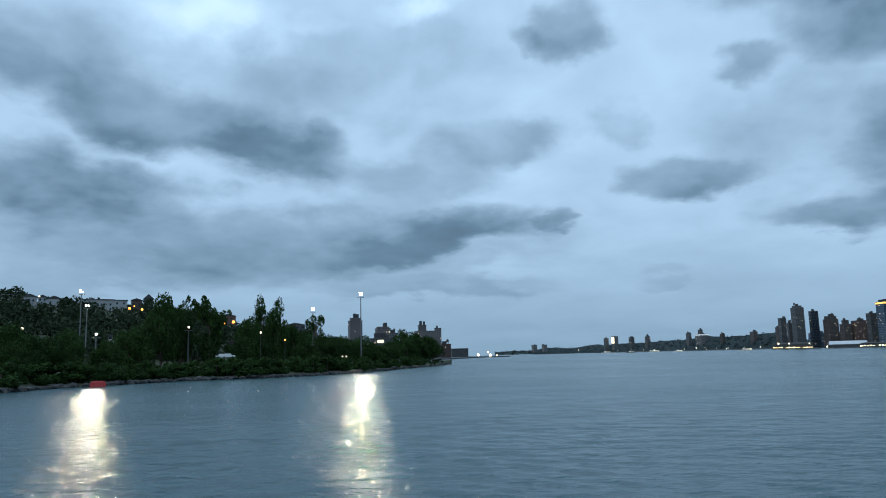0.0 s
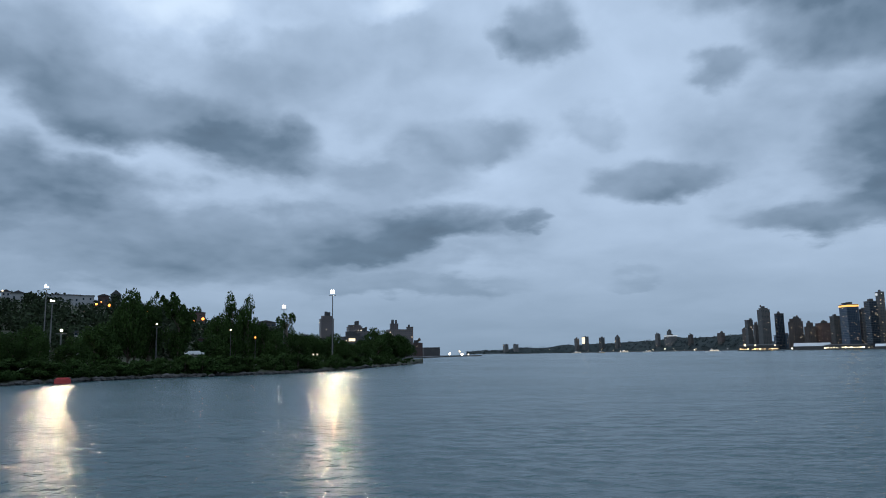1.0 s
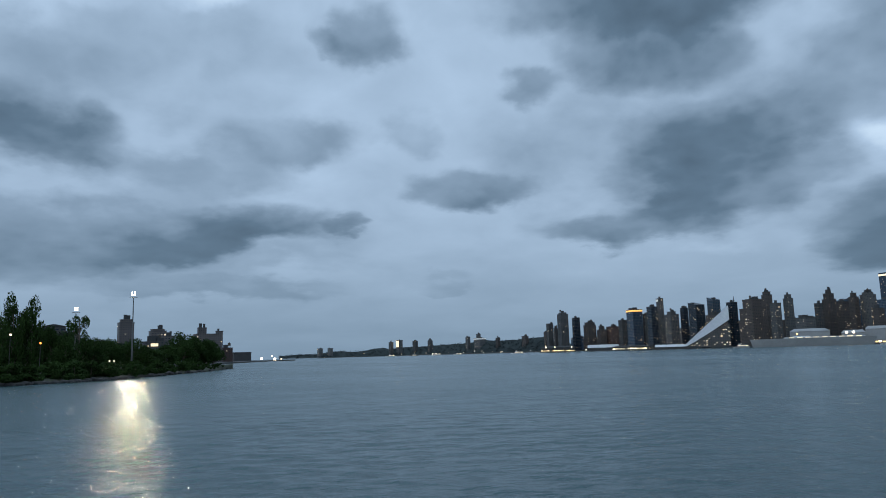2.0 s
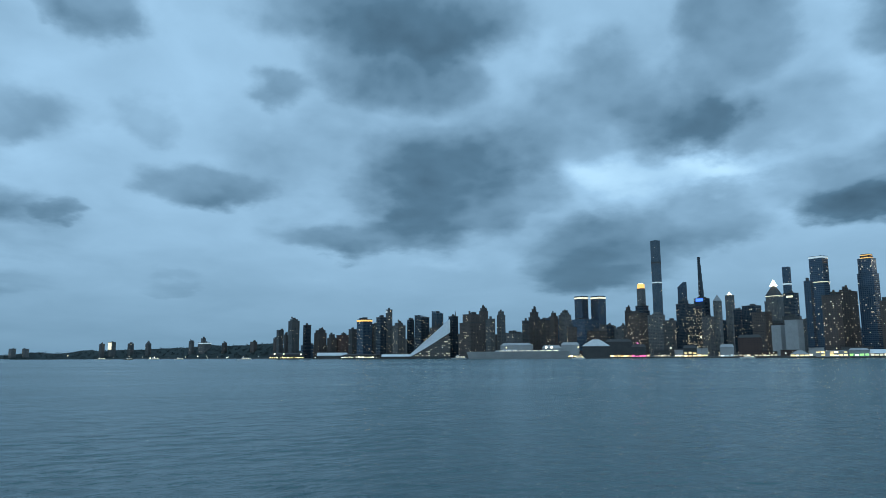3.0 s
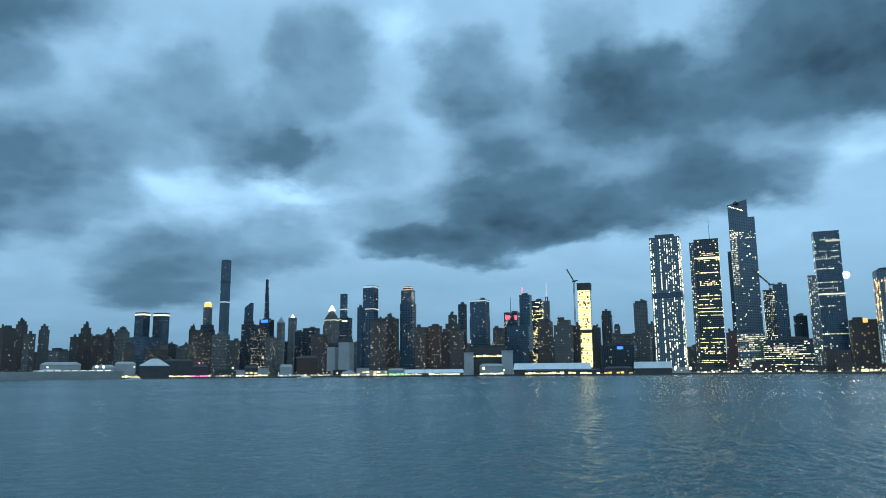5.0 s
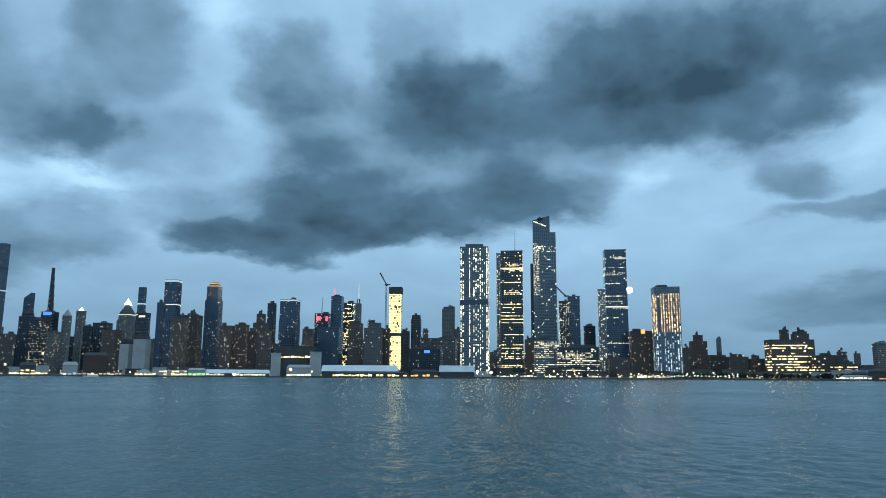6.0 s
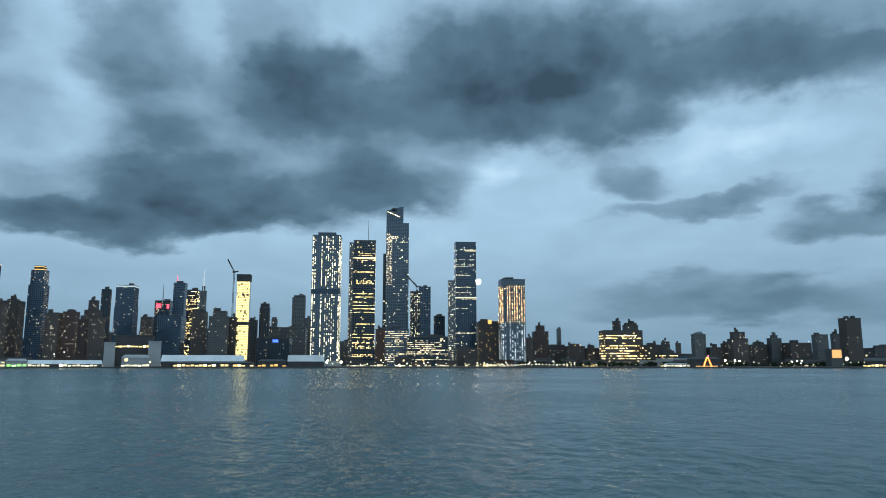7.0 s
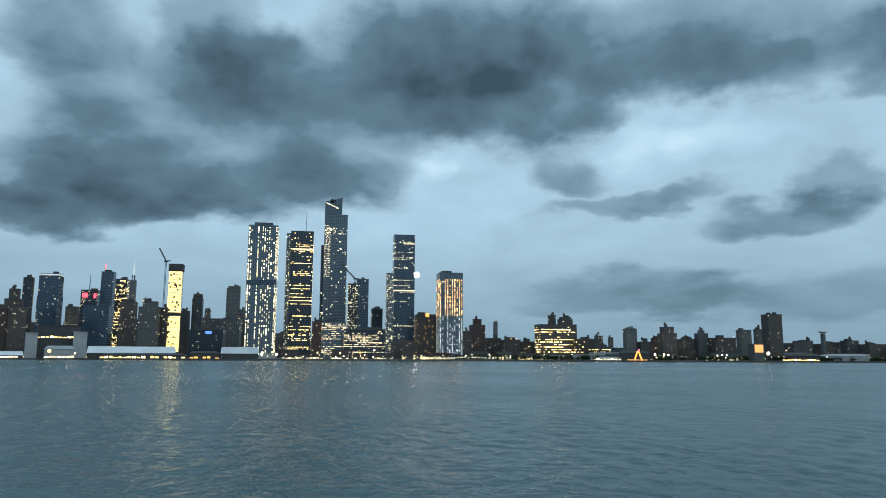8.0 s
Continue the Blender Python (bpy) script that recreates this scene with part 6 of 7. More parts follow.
shed("pier_shed", "low dark pier shed with bright lamps", 30.91, 1900, 99.9, 11.9, PLAIN_DARK, CREAM, 0.25)
shed("pier_shed", "low pier hall with yellow lit front", 25.26, 2050, 91.9, 16.6, PLAIN_DARK, YELLOW, 0.25)
shed("pier_shed", "pale low pier building by the slope", 33.78, 1560, 69.9, 10.2, SHED_WHITE, None, 0.25)
shed("pier_shed", "waterfront hall with white lit storeys", 42.99, 1500, 66.0, 31.4, PLAIN_PALE, CREAM, 0.25)
shed("pier_shed", "low depot with lit doors", 45.67, 1460, 37.0, 25.7, PLAIN_PALE, CREAM, 0.25)
shed("pier_shed", "pale block with lit doors by a pier", 47.08, 1470, 35.3, 31.4, PLAIN_PALE, YELLOW, 0.25)
shed("pier_pavilion", "grey tent-roofed pavilion on a pier", 49.03, 1330, 47.7, 33.8, SHED_WHITE, None, 0.6)
shed("pier_shed", "waterfront hall with pink lit front", 52.17, 1420, 26.1, 25.7, PLAIN_DARK, PINK, 0.25)
shed("pier_shed", "waterfront hall with yellow lit front", 50.70, 1460, 52.2, 36.3, PLAIN_DARK, YELLOW, 0.25)
shed("pier_shed", "terminal hall with yellow lit storeys", 55.83, 1300, 21.8, 21.6, PLAIN_DARK, YELLOW, 0.25)
shed("pier_shed", "terminal hall with white lit glass front", 58.39, 1290, 21.2, 22.6, PLAIN_PALE, COOL, 0.25)
shed("pier_shed", "low red brick depot by the river", 59.95, 1330, 36.5, 38.7, BRICK_RED, WARM, 0.25)
shed("ferry_terminal", "golden lit ferry terminal with a peaked roof", 63.13, 1195, 25.5, 11.4, PLAIN_PALE, YELLOW, 0.6)
shed("ferry_terminal", "low ferry terminal with golden lit storeys", 65.13, 1190, 40.5, 10.5, PLAIN_PALE, YELLOW, 0.1)
shed("pier_shed", "low pale waterfront hall with lit front", 66.76, 1200, 25.9, 13.8, PLAIN_PALE, GREEN, 0.25)
shed("pier_shed", "long low pier roof with lit edge", 69.69, 1200, 96.5, 11.9, SHED_WHITE, CREAM, 0.25)
shed("depot", "dark depot with a yellow lit band", 74.02, 1280, 59.6, 52.1, PLAIN_DARK, YELLOW, 0.05)
shed("storage_building", "white storage box building", 72.41, 1270, 16.2, 40.4, PLAIN_PALE, None, 0.05)
shed("pier_shed", "pale hall with lit doors beside a depot", 74.17, 1230, 40.0, 20.7, PLAIN_PALE, CREAM, 0.25)
shed("ventilation_building", "pale twin ventilation building", 75.39, 1260, 19.2, 42.7, PLAIN_PALE, None, 0.02)
shed("pier_shed", "long white-roofed pier shed", 78.80, 1120, 114.6, 19.2, SHED_WHITE, None, 0.25)
shed("pier_shed", "yellow lit river front of a pier shed", 79.54, 1105, 110.9, 10.3, PLAIN_DARK, YELLOW, 0.25)
shed("pier_shed", "low pier building with orange lit front", 83.75, 1120, 41.4, 13.3, PLAIN_DARK, GOLD, 0.25)
shed("pier_shed", "white-roofed pier shed with dark bays", 86.28, 1120, 52.7, 19.6, SHED_WHITE, None, 0.25)
shed("pier_shed", "low riverside hall lit green", 114.62, 1300, 21.8, 14.0, PLAIN_DARK, GREEN, 0.25)
shed("pier_shed", "long dark pier shed beside lit buildings", 116.27, 1290, 51.9, 18.5, PLAIN_DARK, None, 0.25)
shed("pier_shed", "low pale pier terrace with lamps", 114.41, 1290, 42.4, 8.4, PLAIN_PALE, CREAM, 0.25)
shed("pier_shed", "long green-roofed pier hall", 127.66, 1420, 58.8, 14.8, PLAIN_DARK, YELLOW, 0.25)
shed("pier_shed", "low pale riverside hall", 130.31, 1450, 74.3, 15.1, PLAIN_PALE, None, 0.25)
boat("ferry_boat", "white ferry boat with lit cabin", 22.16, 1500, 28.5, 1.0)
boat("tug_boat", "dark small tug boat under way", 14.10, 2300, 25.5, 0.9)
boat("ferry_boat", "white low boat with deck lights", 12.30, 2500, 33.8, 1.0)
boat("ferry_boat", "white low boat with deck lights", 15.83, 2400, 34.0, 1.0)
boat("ferry_boat", "long white lit tour boat", 17.53, 2300, 28.5, 1.0)
boat("ferry_boat", "small white ferry boat with lights", 47.68, 1150, 21.4, 1.0)
boat("ferry_boat", "white ferry boat at a terminal", 59.73, 1170, 21.9, 1.0)
boat("moored_ship", "long grey museum ship at a pier", 38.48, 1400, 29.4, 1.2)
boat("moored_ship", "long flat grey museum ship with lit deck", 43.04, 1400, 193.4, 0.12)
moon(99.61, 6.47)
viewing_tower(129.11, 1650, 63.0)
ride_frame(116.59, 1240, 20.8)
shore_lamp(117.79, 1230, 12.0, WHITE, 1.7600000000000002)
shore_lamp(118.44, 1230, 12.0, WHITE, 1.6500000000000001)
shore_lamp(118.75, 1230, 11.3, WHITE, 1.4300000000000002)
shore_lamp(116.64, 1230, 18.9, PINK, 1.375)
shore_lamp(107.41, 1230, 37.4, GOLD, 0.9900000000000001)
shore_lamp(107.02, 1230, 37.4, GOLD, 0.8800000000000001)
shore_lamp(110.58, 1230, 50.0, COOL, 1.32)
shore_lamp(111.50, 1230, 49.8, COOL, 1.32)
shore_lamp(105.32, 1230, 11.1, WHITE, 0.9900000000000001)
shore_lamp(103.95, 1230, 11.0, WHITE, 0.8800000000000001)
shore_lamp(106.60, 1230, 9.4, YELLOW, 0.9900000000000001)
shore_lamp(108.39, 1230, 24.3, YELLOW, 0.9900000000000001)
shore_lamp(125.57, 1380, 15.1, WHITE, 2.75)
shore_lamp(125.31, 1380, 6.4, GREEN, 1.6500000000000001)
shore_lamp(122.17, 1380, 11.0, WHITE, 1.32)
shore_lamp(122.49, 1380, 12.0, WHITE, 1.2100000000000002)
shore_lamp(122.79, 1380, 12.3, WHITE, 1.2100000000000002)
shore_lamp(126.74, 1380, 20.2, YELLOW, 1.375)
shore_lamp(123.32, 1380, 43.7, COOL, 0.8250000000000001)
shore_lamp(125.72, 1380, 79.5, COOL, 1.1)
shore_lamp(88.94, 1190, 9.7, WHITE, 2.2)
shore_lamp(87.85, 1190, 9.6, WHITE, 1.6500000000000001)
shore_lamp(93.75, 1190, 12.1, YELLOW, 1.6500000000000001)
shore_lamp(95.28, 1190, 13.0, GOLD, 1.87)
shore_lamp(96.37, 1190, 16.8, WHITE, 1.4300000000000002)
shore_lamp(97.36, 1190, 31.7, CREAM, 2.2)
shore_lamp(92.02, 1190, 12.6, YELLOW, 1.32)
shore_lamp(73.54, 1180, 12.4, YELLOW, 2.75)
shore_lamp(87.90, 1180, 11.7, WHITE, 1.6500000000000001)
shore_lamp(75.13, 1180, 9.5, YELLOW, 1.32)
shore_lamp(68.96, 1200, 20.8, WHITE, 1.1)
shore_lamp(69.57, 1200, 23.3, WHITE, 0.9900000000000001)
shore_lamp(63.89, 1200, 4.0, CREAM, 1.32)
shore_lamp(60.93, 1200, 4.0, CREAM, 1.2100000000000002)
shore_lamp(45.25, 1420, 21.4, WHITE, 2.2)
shore_lamp(45.67, 1420, 21.3, WHITE, 2.2)
shore_lamp(52.10, 1420, 27.6, PINK, 1.6500000000000001)
shore_lamp(47.69, 1420, 21.0, YELLOW, 1.6500000000000001)
shore_lamp(42.19, 1420, 21.1, YELLOW, 1.6500000000000001)
shore_lamp(54.49, 1420, 18.6, CREAM, 2.2)
shore_lamp(56.64, 1290, 34.7, YELLOW, 1.6500000000000001)
shore_lamp(31.19, 1950, 11.0, WHITE, 2.2)
shore_lamp(24.37, 1950, 13.3, CREAM, 2.2)
shore_lamp(25.04, 1950, 13.2, CREAM, 2.2)
shore_lamp(26.33, 1950, 12.5, CREAM, 1.6500000000000001)
shore_lamp(27.41, 1950, 4.0, WHITE, 1.6500000000000001)
shore_lamp(34.82, 1950, 32.0, WHITE, 1.32)
RIDGE_AZ = (4.34, 5.08, 6.71, 7.99, 9.56, 10.75, 10.75, 11.56, 12.37, 13.47, 15.27, 16.67, 18.23, 19.67, 20.82, 22.71, 24.32, 24.90, 26.07)
RIDGE_EL = (0.27, 0.33, 0.31, 0.52, 0.42, 0.54, 0.57, 0.70, 0.57, 0.70, 0.72, 0.82, 0.85, 1.09, 1.01, 1.11, 1.22, 0.89, 0.65)
far_ridge()
tower("far_block", "pale far apartment block on the ridge", 6.89, 4212, 27.7, 22.1, 53.1, CONCRETE_WALL, group="far uptown blocks", lit=0.02, turn=20)
tower("far_block", "pale far apartment block on the ridge", 7.67, 4189, 26.4, 21.1, 52.0, CONCRETE_WALL, group="far uptown blocks", lit=0.02, turn=20)
tower("far_block", "grey far block above the trees", 12.35, 4052, 21.9, 17.6, 75.2, BRICK_GREY, group="far uptown blocks", lit=0.02, turn=20)
tower("far_block", "far block with a bright lit front", 13.00, 4035, 29.7, 23.8, 84.2, CONCRETE_WALL, group="far uptown blocks", lit=0.02, turn=20, crown=(("sign", CREAM, -0.5, 0.5, 0.55, 0.97),))
tower("far_block", "pale far block above the trees", 14.23, 3995, 24.3, 19.5, 76.4, CONCRETE_WALL, group="far uptown blocks", lit=0.02, turn=20)
tower("far_block", "far stone church tower among trees", 15.40, 3892, 22.6, 18.1, 71.5, BRICK_GREY, group="far uptown blocks", lit=0.02, turn=20, crown=(("pyramid", PLAIN_DARK, 18),))
tower("far_block", "grey far slab above the trees", 18.35, 3633, 19.9, 15.9, 80.7, BRICK_GREY, group="far uptown blocks", lit=0.02, turn=20)
tower("far_block", "slim far tower with lit top", 19.18, 3560, 16.9, 13.5, 92.8, BRICK_GREY, group="far uptown blocks", lit=0.02, turn=20)
tower("far_block", "low far block with lit roof line", 19.27, 3573, 46.5, 37.2, 73.3, CONCRETE_WALL, group="far uptown blocks", lit=0.02, turn=20, crown=(("band", COOL, 0.93, 0.99),))
tower("far_block", "low far block on the ridge", 20.69, 3428, 17.7, 14.1, 69.2, BRICK_BROWN, group="far uptown blocks", lit=0.02, turn=20)
tower("far_block", "low far brown block on the ridge", 22.80, 3251, 24.0, 19.2, 70.6, BRICK_BROWN, group="far uptown blocks", lit=0.02, turn=20)
tower("far_block", "far brown tower at the ridge end", 24.40, 3103, 14.2, 11.3, 81.2, BRICK_BROWN, group="far uptown blocks", lit=0.02, turn=20)
shore_lamp(-0.80, 1480, 20.0, CREAM, 1.8)
shore_lamp(2.53, 1480, 6.2, WHITE, 2.7)
shore_lamp(3.49, 1480, 4.7, WHITE, 2.7)
shore_lamp(3.30, 1480, 10.6, YELLOW, 1.8)
shore_lamp(3.98, 1480, 4.5, CREAM, 1.8)
shore_lamp(1.23, 1480, 6.9, CREAM, 1.8)
shore_lamp(-0.77, 1480, 4.3, CREAM, 1.8)
shore_lamp(0.66, 1480, 4.0, WARM, 1.8)
shore_lamp(7.17, 4310, 4.0, CREAM, 3.6)
shore_lamp(8.39, 4239, 11.3, WHITE, 5.4)
shore_lamp(8.72, 4220, 13.9, CREAM, 4.5)
shore_lamp(9.44, 4178, 4.0, CREAM, 4.5)
shore_lamp(10.23, 4133, 18.7, CREAM, 2.7)
shore_lamp(10.74, 4103, 8.0, WHITE, 3.6)
shore_lamp(10.83, 4098, 8.9, WHITE, 3.6)
shore_lamp(15.56, 3778, 4.0, WHITE, 2.7)
shore_lamp(20.89, 3311, 4.0, CREAM, 2.7)
shore_lamp(19.53, 3431, 4.0, CREAM, 1.8)
shore_lamp(24.31, 3012, 20.1, YELLOW, 2.7)
shore_lamp(24.89, 2961, 4.3, YELLOW, 2.7)
tower("apartment_block", "brown riverside apartment tower with balconies", -7.00, 1100, 19.3, 11.2, 63.3, BRICK_WESTLIT, base=1.9, turn=113.0, group="blocks up the near bank", tiers=((0.93, 1.0), (1.0, 0.75)), lit=0.05)
tower("apartment_block", "dark apartment block with red lit storeys", -4.86, 1000, 19.1, 11.1, 45.2, BRICK_WESTLIT, base=1.9, turn=110.9, group="blocks up the near bank", lit=0.06, tiers=((0.95, 1.0), (1.0, 0.8)))
tower("apartment_block", "low grey apartment wing", -4.05, 1050, 10.3, 6.0, 38.4, BRICK_GREY, base=1.9, turn=110.1, group="blocks up the near bank", lit=0.05)
tower("apartment_block", "broad brown apartment block with stepped roof", -1.37, 1150, 38.3, 22.3, 43.3, BRICK_WESTLIT, base=1.9, turn=107.4, group="blocks up the near bank", lit=0.03, roof_boxes=False)
tower("apartment_block", "raised middle of a brown apartment block", -1.79, 1152, 11.9, 6.9, 52.9, BRICK_WESTLIT, base=1.9, turn=107.8, group="blocks up the near bank", lit=0.03)
tower("apartment_block", "raised end of a brown apartment block", -0.56, 1154, 9.5, 5.5, 47.6, BRICK_WESTLIT, base=1.9, turn=106.6, group="blocks up the near bank", lit=0.03)
tower("apartment_block", "low block with white lit sign", -5.09, 880, 25.9, 15.0, 26.6, BRICK_GREY, base=1.9, turn=111.1, group="blocks up the near bank", lit=0.10, crown=(("sign", CREAM, -0.1, 0.2, 0.82, 0.95),))
tower("apartment_block", "low dark block at the far bank", 0.03, 1250, 15.5, 9.0, 23.7, BRICK_RED, base=1.9, turn=106.0, group="blocks up the near bank", lit=0.06)
tower("apartment_block", "low dark pier building at the far bank", 1.06, 1450, 32.3, 18.8, 17.6, PLAIN_DARK, base=1.9, turn=104.9, group="blocks up the near bank", lit=0.0, roof_boxes=False)
tree(-21.19, 256, 27.1, 13.0, "broad")
tree(-19.82, 275, 25.2, 9.5, "broad")
tree(-17.83, 262, 26.4, 16.7, "spiky")
tree(-20.79, 268, 27.1, 7.3, "broad")
tree(-13.98, 275, 26.5, 10.0, "poplar")
tree(-12.85, 275, 25.6, 9.2, "poplar")
tree(-10.01, 285, 22.5, 14.3, "airy")
tree(-9.97, 290, 19.9, 10.4, "airy")
tree(-29.70, 215, 12.6, 9.9, "broad")
tree(-28.37, 218, 12.2, 8.4, "broad")
tree(-27.21, 232, 14.8, 10.5, "broad")
tree(-26.75, 215, 11.1, 6.5, "broad")
tree(-24.67, 228, 11.6, 10.1, "broad")
tree(-23.37, 246, 15.1, 13.6, "broad")
tree(-22.67, 262, 16.7, 12.0, "broad")
tree(-15.53, 268, 13.3, 13.0, "broad")
tree(-15.09, 300, 21.3, 12.0, "broad")
tree(-11.72, 285, 17.4, 11.8, "broad")
tree(-10.74, 270, 13.9, 10.2, "broad")
tree(-9.01, 300, 13.9, 10.3, "broad")
tree(-7.88, 310, 13.7, 14.3, "broad")
tree(-6.43, 330, 14.7, 14.1, "broad")
tree(-5.27, 330, 10.4, 12.9, "broad")
tree(-4.27, 345, 11.9, 12.2, "broad")
tree(-3.34, 385, 19.0, 13.6, "broad")
tree(-2.48, 395, 17.5, 15.6, "broad")
tree(-1.55, 400, 15.4, 15.8, "broad")
tree(-0.96, 405, 14.0, 12.0, "broad")
tree(-3.03, 372, 13.8, 13.2, "broad")
tree(-30.78, 205, 14.7, 10.7, "broad")
tree(-32.26, 195, 14.7, 8.8, "broad")
tree(-30.62, 190, 10.5, 6.6, "broad")
floodlight(-6.55, 300, 29.4, 4, "tall floodlight mast with lit white lamps", power=30000)
floodlight(-10.24, 330, 25.5, 4, "floodlight mast behind an airy tree", WHITE, 4000)
floodlight(-26.55, 340, 34.1, 3, "tall floodlight mast with bright lamps", power=8500)
floodlight(-26.15, 300, 25.5, 2, "white floodlight pole with bright lamp", power=8500)
floodlight(-25.50, 235, 12.5, 1, "low lit floodlight pole among bushes", power=6000)
floodlight(-19.32, 262, 15.5, 1, "single bright lamp between trees", WHITE)
HILL_AZ = (-45.0, -32.23, -30.85, -30.14, -29.32, -28.61, -27.55, -26.46, -25.35, -24.44, -23.16, -21.86, -20.50, -19.13, -17.03, -15.89, -15.30, -14.74, -14.43, -12.39, -10.83, -9.99, -8.18, -6.04)
HILL_EL = (5.65, 5.65, 5.52, 5.38, 4.95, 4.90, 4.89, 5.03, 4.95, 4.55, 4.47, 4.59, 4.08, 3.80, 3.36, 3.07, 2.84, 2.99, 2.62, 2.65, 2.36, 1.59, 1.27, 0.77)
HOUSE_GAPS = ((-25.3, 1.4), (-23.9, 0.5), (-29.6, 0.6), (-28.4, 0.8), (-31.2, 0.6), (-22.8, 0.4), (-16.5, 0.7), (-15.0, 0.6), (-11.6, 0.8))
wooded_hill()
house(-25.49, 610, 22.2, 45.1, 53.9, "long pale institution building on the hill", PLAIN_PALE, 0.0)
house(-24.00, 640, 10.0, 51.6, 55.9, "pale low wing on the hill", PLAIN_PALE, 0.0)
house(-29.71, 600, 8.9, 50.1, 56.5, "pale gabled house on the hill", PLAIN_PALE, 0.5)
house(-28.95, 620, 5.8, 52.5, 57.7, "pale gabled house on the hill", PLAIN_PALE, 0.5)
house(-28.24, 600, 9.2, 48.9, 55.4, "grey house with a pale gable", PLAIN_PALE, 0.5)
house(-30.59, 610, 4.9, 51.4, 58.6, "pale gabled house behind trees", PLAIN_PALE, 0.5)
house(-31.27, 600, 9.6, 49.1, 55.4, "pale row house on the hill", PLAIN_PALE, 0.3)
house(-22.94, 630, 7.9, 49.5, 56.6, "dark red house on the hill", BRICK_RED, 0.3)
house(-22.14, 640, 7.4, 52.8, 60.8, "dark house with a steep roof", PLAIN_DARK, 0.8)
house(-16.51, 640, 11.9, 36.8, 44.3, "brown house lit by street lamps", BRICK_RED, 0.3)
house(-14.98, 650, 10.9, 33.1, 39.3, "pale house at the hill edge", PLAIN_PALE, 0.3)
house(-11.57, 600, 15.7, 22.0, 34.3, "dark flat-roofed house above the trees", BRICK_GREY, 0.2)
house(-16.06, 300, 4.0, 9.4, 13.3, "small brick kiosk by the car park", BRICK_RED, 0.2)
house(-24.43, 300, 2.7, 13.5, 15.7, "pale shed behind the bushes", PLAIN_PALE, 0.2)
house(-22.48, 330, 3.8, 16.6, 18.3, "pale van-like store behind trees", PLAIN_PALE, 0.0)
street_lamp(-23.39, 560, 43.6, ORANGE, 0.96)
street_lamp(-22.55, 560, 42.9, ORANGE, 0.9)
street_lamp(-23.08, 570, 46.0, ORANGE, 0.48)
street_lamp(-20.38, 560, 40.7, ORANGE, 0.84)
street_lamp(-20.03, 560, 38.5, ORANGE, 0.84)
street_lamp(-18.91, 560, 37.2, ORANGE, 0.72)
street_lamp(-16.80, 560, 32.8, ORANGE, 0.84)
street_lamp(-16.14, 560, 33.6, ORANGE, 1.08)
street_lamp(-12.33, 255, 11.7, ORANGE, 0.3)
street_lamp(-7.99, 262, 5.7, CREAM, 0.3)
street_lamp(-7.69, 262, 5.7, CREAM, 0.3)
street_lamp(-14.13, 265, 14.7, CREAM, 0.35)
street_lamp(-4.58, 880, 13.0, CREAM, 1.0)
street_lamp(-4.04, 880, 17.1, CREAM, 1.1)
street_lamp(-30.08, 420, 23.7, CREAM, 0.8)
street_lamp(-29.16, 590, 54.0, CREAM, 0.7)
red_float(-25.25, 186)
parked_car(-16.49, 252, 6.0, "pale parked car under the lamps")
parked_car(-16.87, 256, 6.0, "white parked car by the trees")

# lamps in a row along the far waterfront
rng = random.Random(12)
az = 27.0
while az < 133:
    shore_lamp(az, shore(az) + rng.uniform(2, 25), rng.uniform(5.5, 10), rng.choice((CREAM, WARM, YELLOW, WHITE, WHITE, YELLOW)), rng.uniform(0.5, 1.15))
    az += rng.uniform(0.25, 0.8)
az = 7.3
while az < 27:
    shore_lamp(az, shore(az) + rng.uniform(2, 20), rng.uniform(6, 14), rng.choice((CREAM, WHITE, WARM)), rng.uniform(1.0, 2.4))
    az += rng.uniform(0.5, 1.2)

# white lamps close together along the promenade below the towers
for k in range(26):
    az = 100.2 + 0.27 * k + rng.uniform(-0.06, 0.06)
    shore_lamp(az, shore(az) + 2, rng.uniform(5.0, 7.0), rng.choice((CREAM, WHITE, CREAM)), rng.uniform(0.7, 1.1))

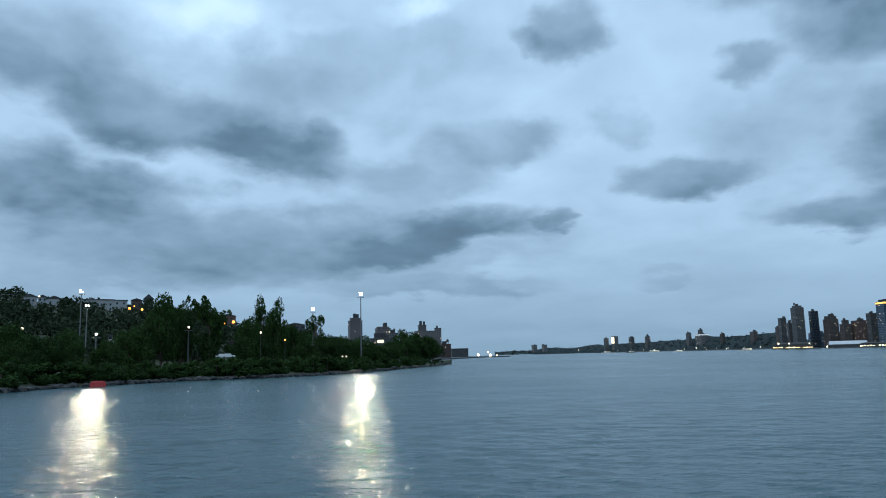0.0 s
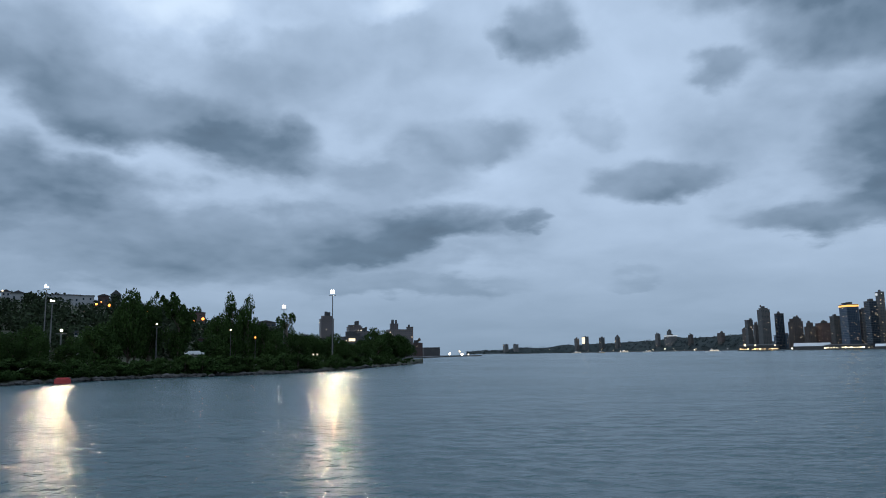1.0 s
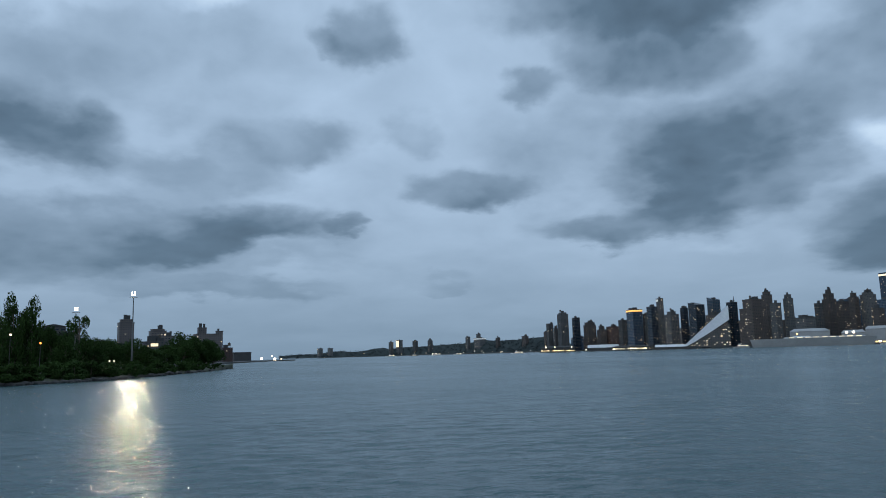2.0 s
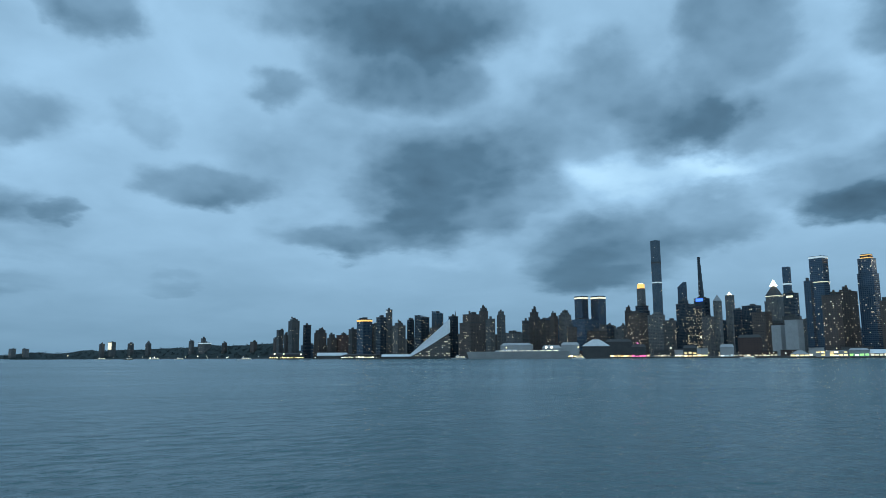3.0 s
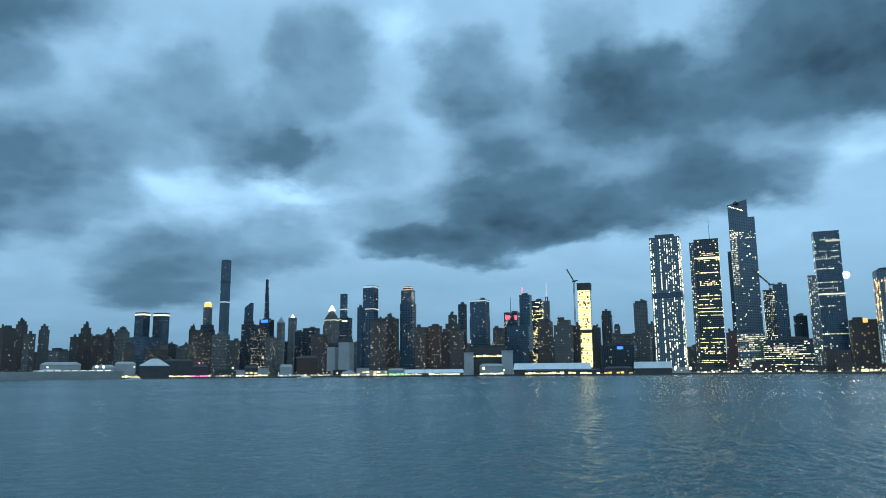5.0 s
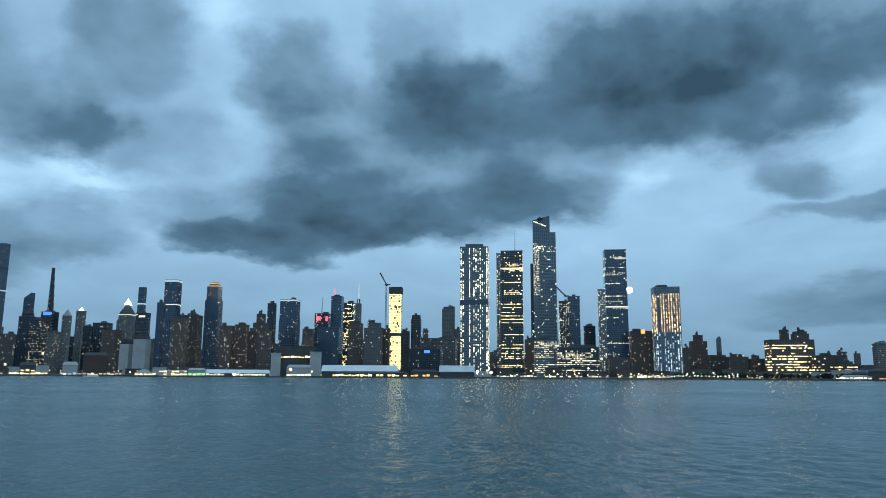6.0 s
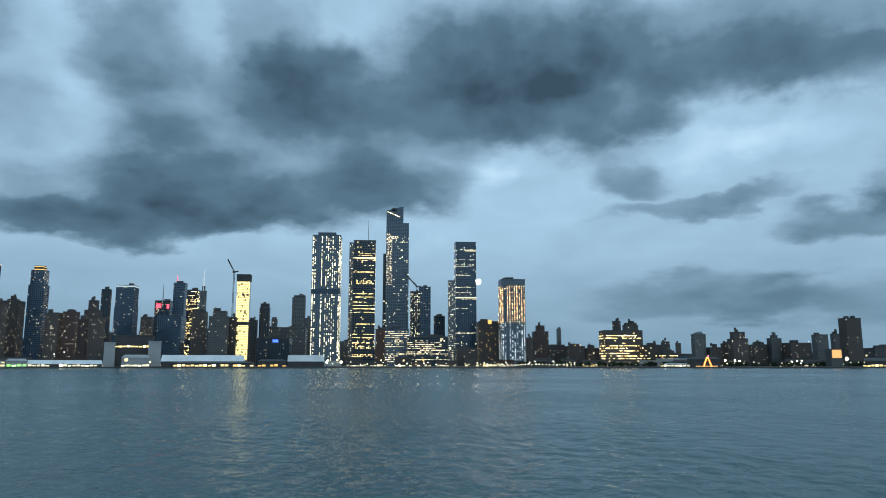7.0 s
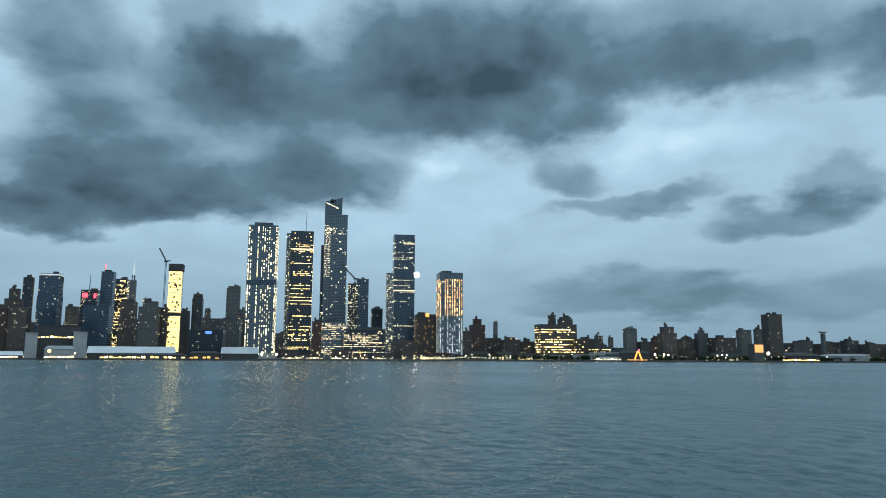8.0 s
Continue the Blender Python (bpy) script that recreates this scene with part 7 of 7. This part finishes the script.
# dark trees on the promenade
clumps = []
for k in range(420):
    az = 102.5 + 31 * rng.random()
    size = rng.uniform(2.2, 4.2)
    clumps.append((place(az, shore(az) + rng.uniform(9, 26), 3.0 + size * rng.uniform(0.6, 1.3)), size))
tagged(new("promenade_trees", leaf_mesh("promenade_trees", WOODS, clumps, 16000, 1.3, 14)), "low dark trees along the far promenade", "trees", kind="stuff")

# low street fronts along the far waterfront
az = 29.0
while az < 133:
    length = rng.uniform(20, 60)
    mat, word = rng.choice(((BRICK_BROWN, "brown brick"), (PLAIN_DARK, "dark"), (PLAIN_PALE, "pale"), (BRICK_GREY, "grey brick"), (BRICK_RED, "red brick")))
    shed("street_front", "low " + word + " street front by the river road", az, shore(az) + rng.uniform(45, 110), length, rng.uniform(9, 20), mat, rng.choice((YELLOW, WARM, CREAM, YELLOW, WARM, None)), 0.05)
    az += math.degrees(length / shore(az)) * rng.uniform(1.0, 1.5)

# scrub along the near bank
for k in range(110):
    az = -31.5 + 31.3 * (k + rng.random()) / 110
    d = bank(az) + rng.uniform(3, 16)
    tall = rng.uniform(2.0, 5.0) * (1.0 if az < -3 else 0.8)
    tree(az, d, 1.0 + tall, tall * rng.uniform(1.1, 1.8), "shrub", 0.9)

# stones at the water's edge
verts, faces = [], []
for k in range(420):
    az = -33 + 33.4 * rng.random()
    at = place(az, bank(az) + rng.uniform(-0.8, 3.0), rng.uniform(0.0, 0.55))
    r = rng.uniform(0.3, 1.0) * (1.5 if rng.random() < 0.1 else 1.0)
    tmp = bmesh.new()
    bmesh.ops.create_icosphere(tmp, subdivisions=1, radius=r)
    off = len(verts)
    for v in tmp.verts:
        q = v.co * (1 + 0.35 * noise.noise(v.co * 1.3 + at))
        verts.append((at.x + q.x * 1.3, at.y + q.y, at.z + q.z * 0.65))
    faces += [tuple(off + v.index for v in f.verts) for f in tmp.faces]
    tmp.free()
me = bpy.data.meshes.new("shore_stones")
me.from_pydata(verts, [], faces)
me.materials.append(ROCK)
tagged(new("shore_stones", me), "grey stones along the water's edge", "stones", kind="stuff")
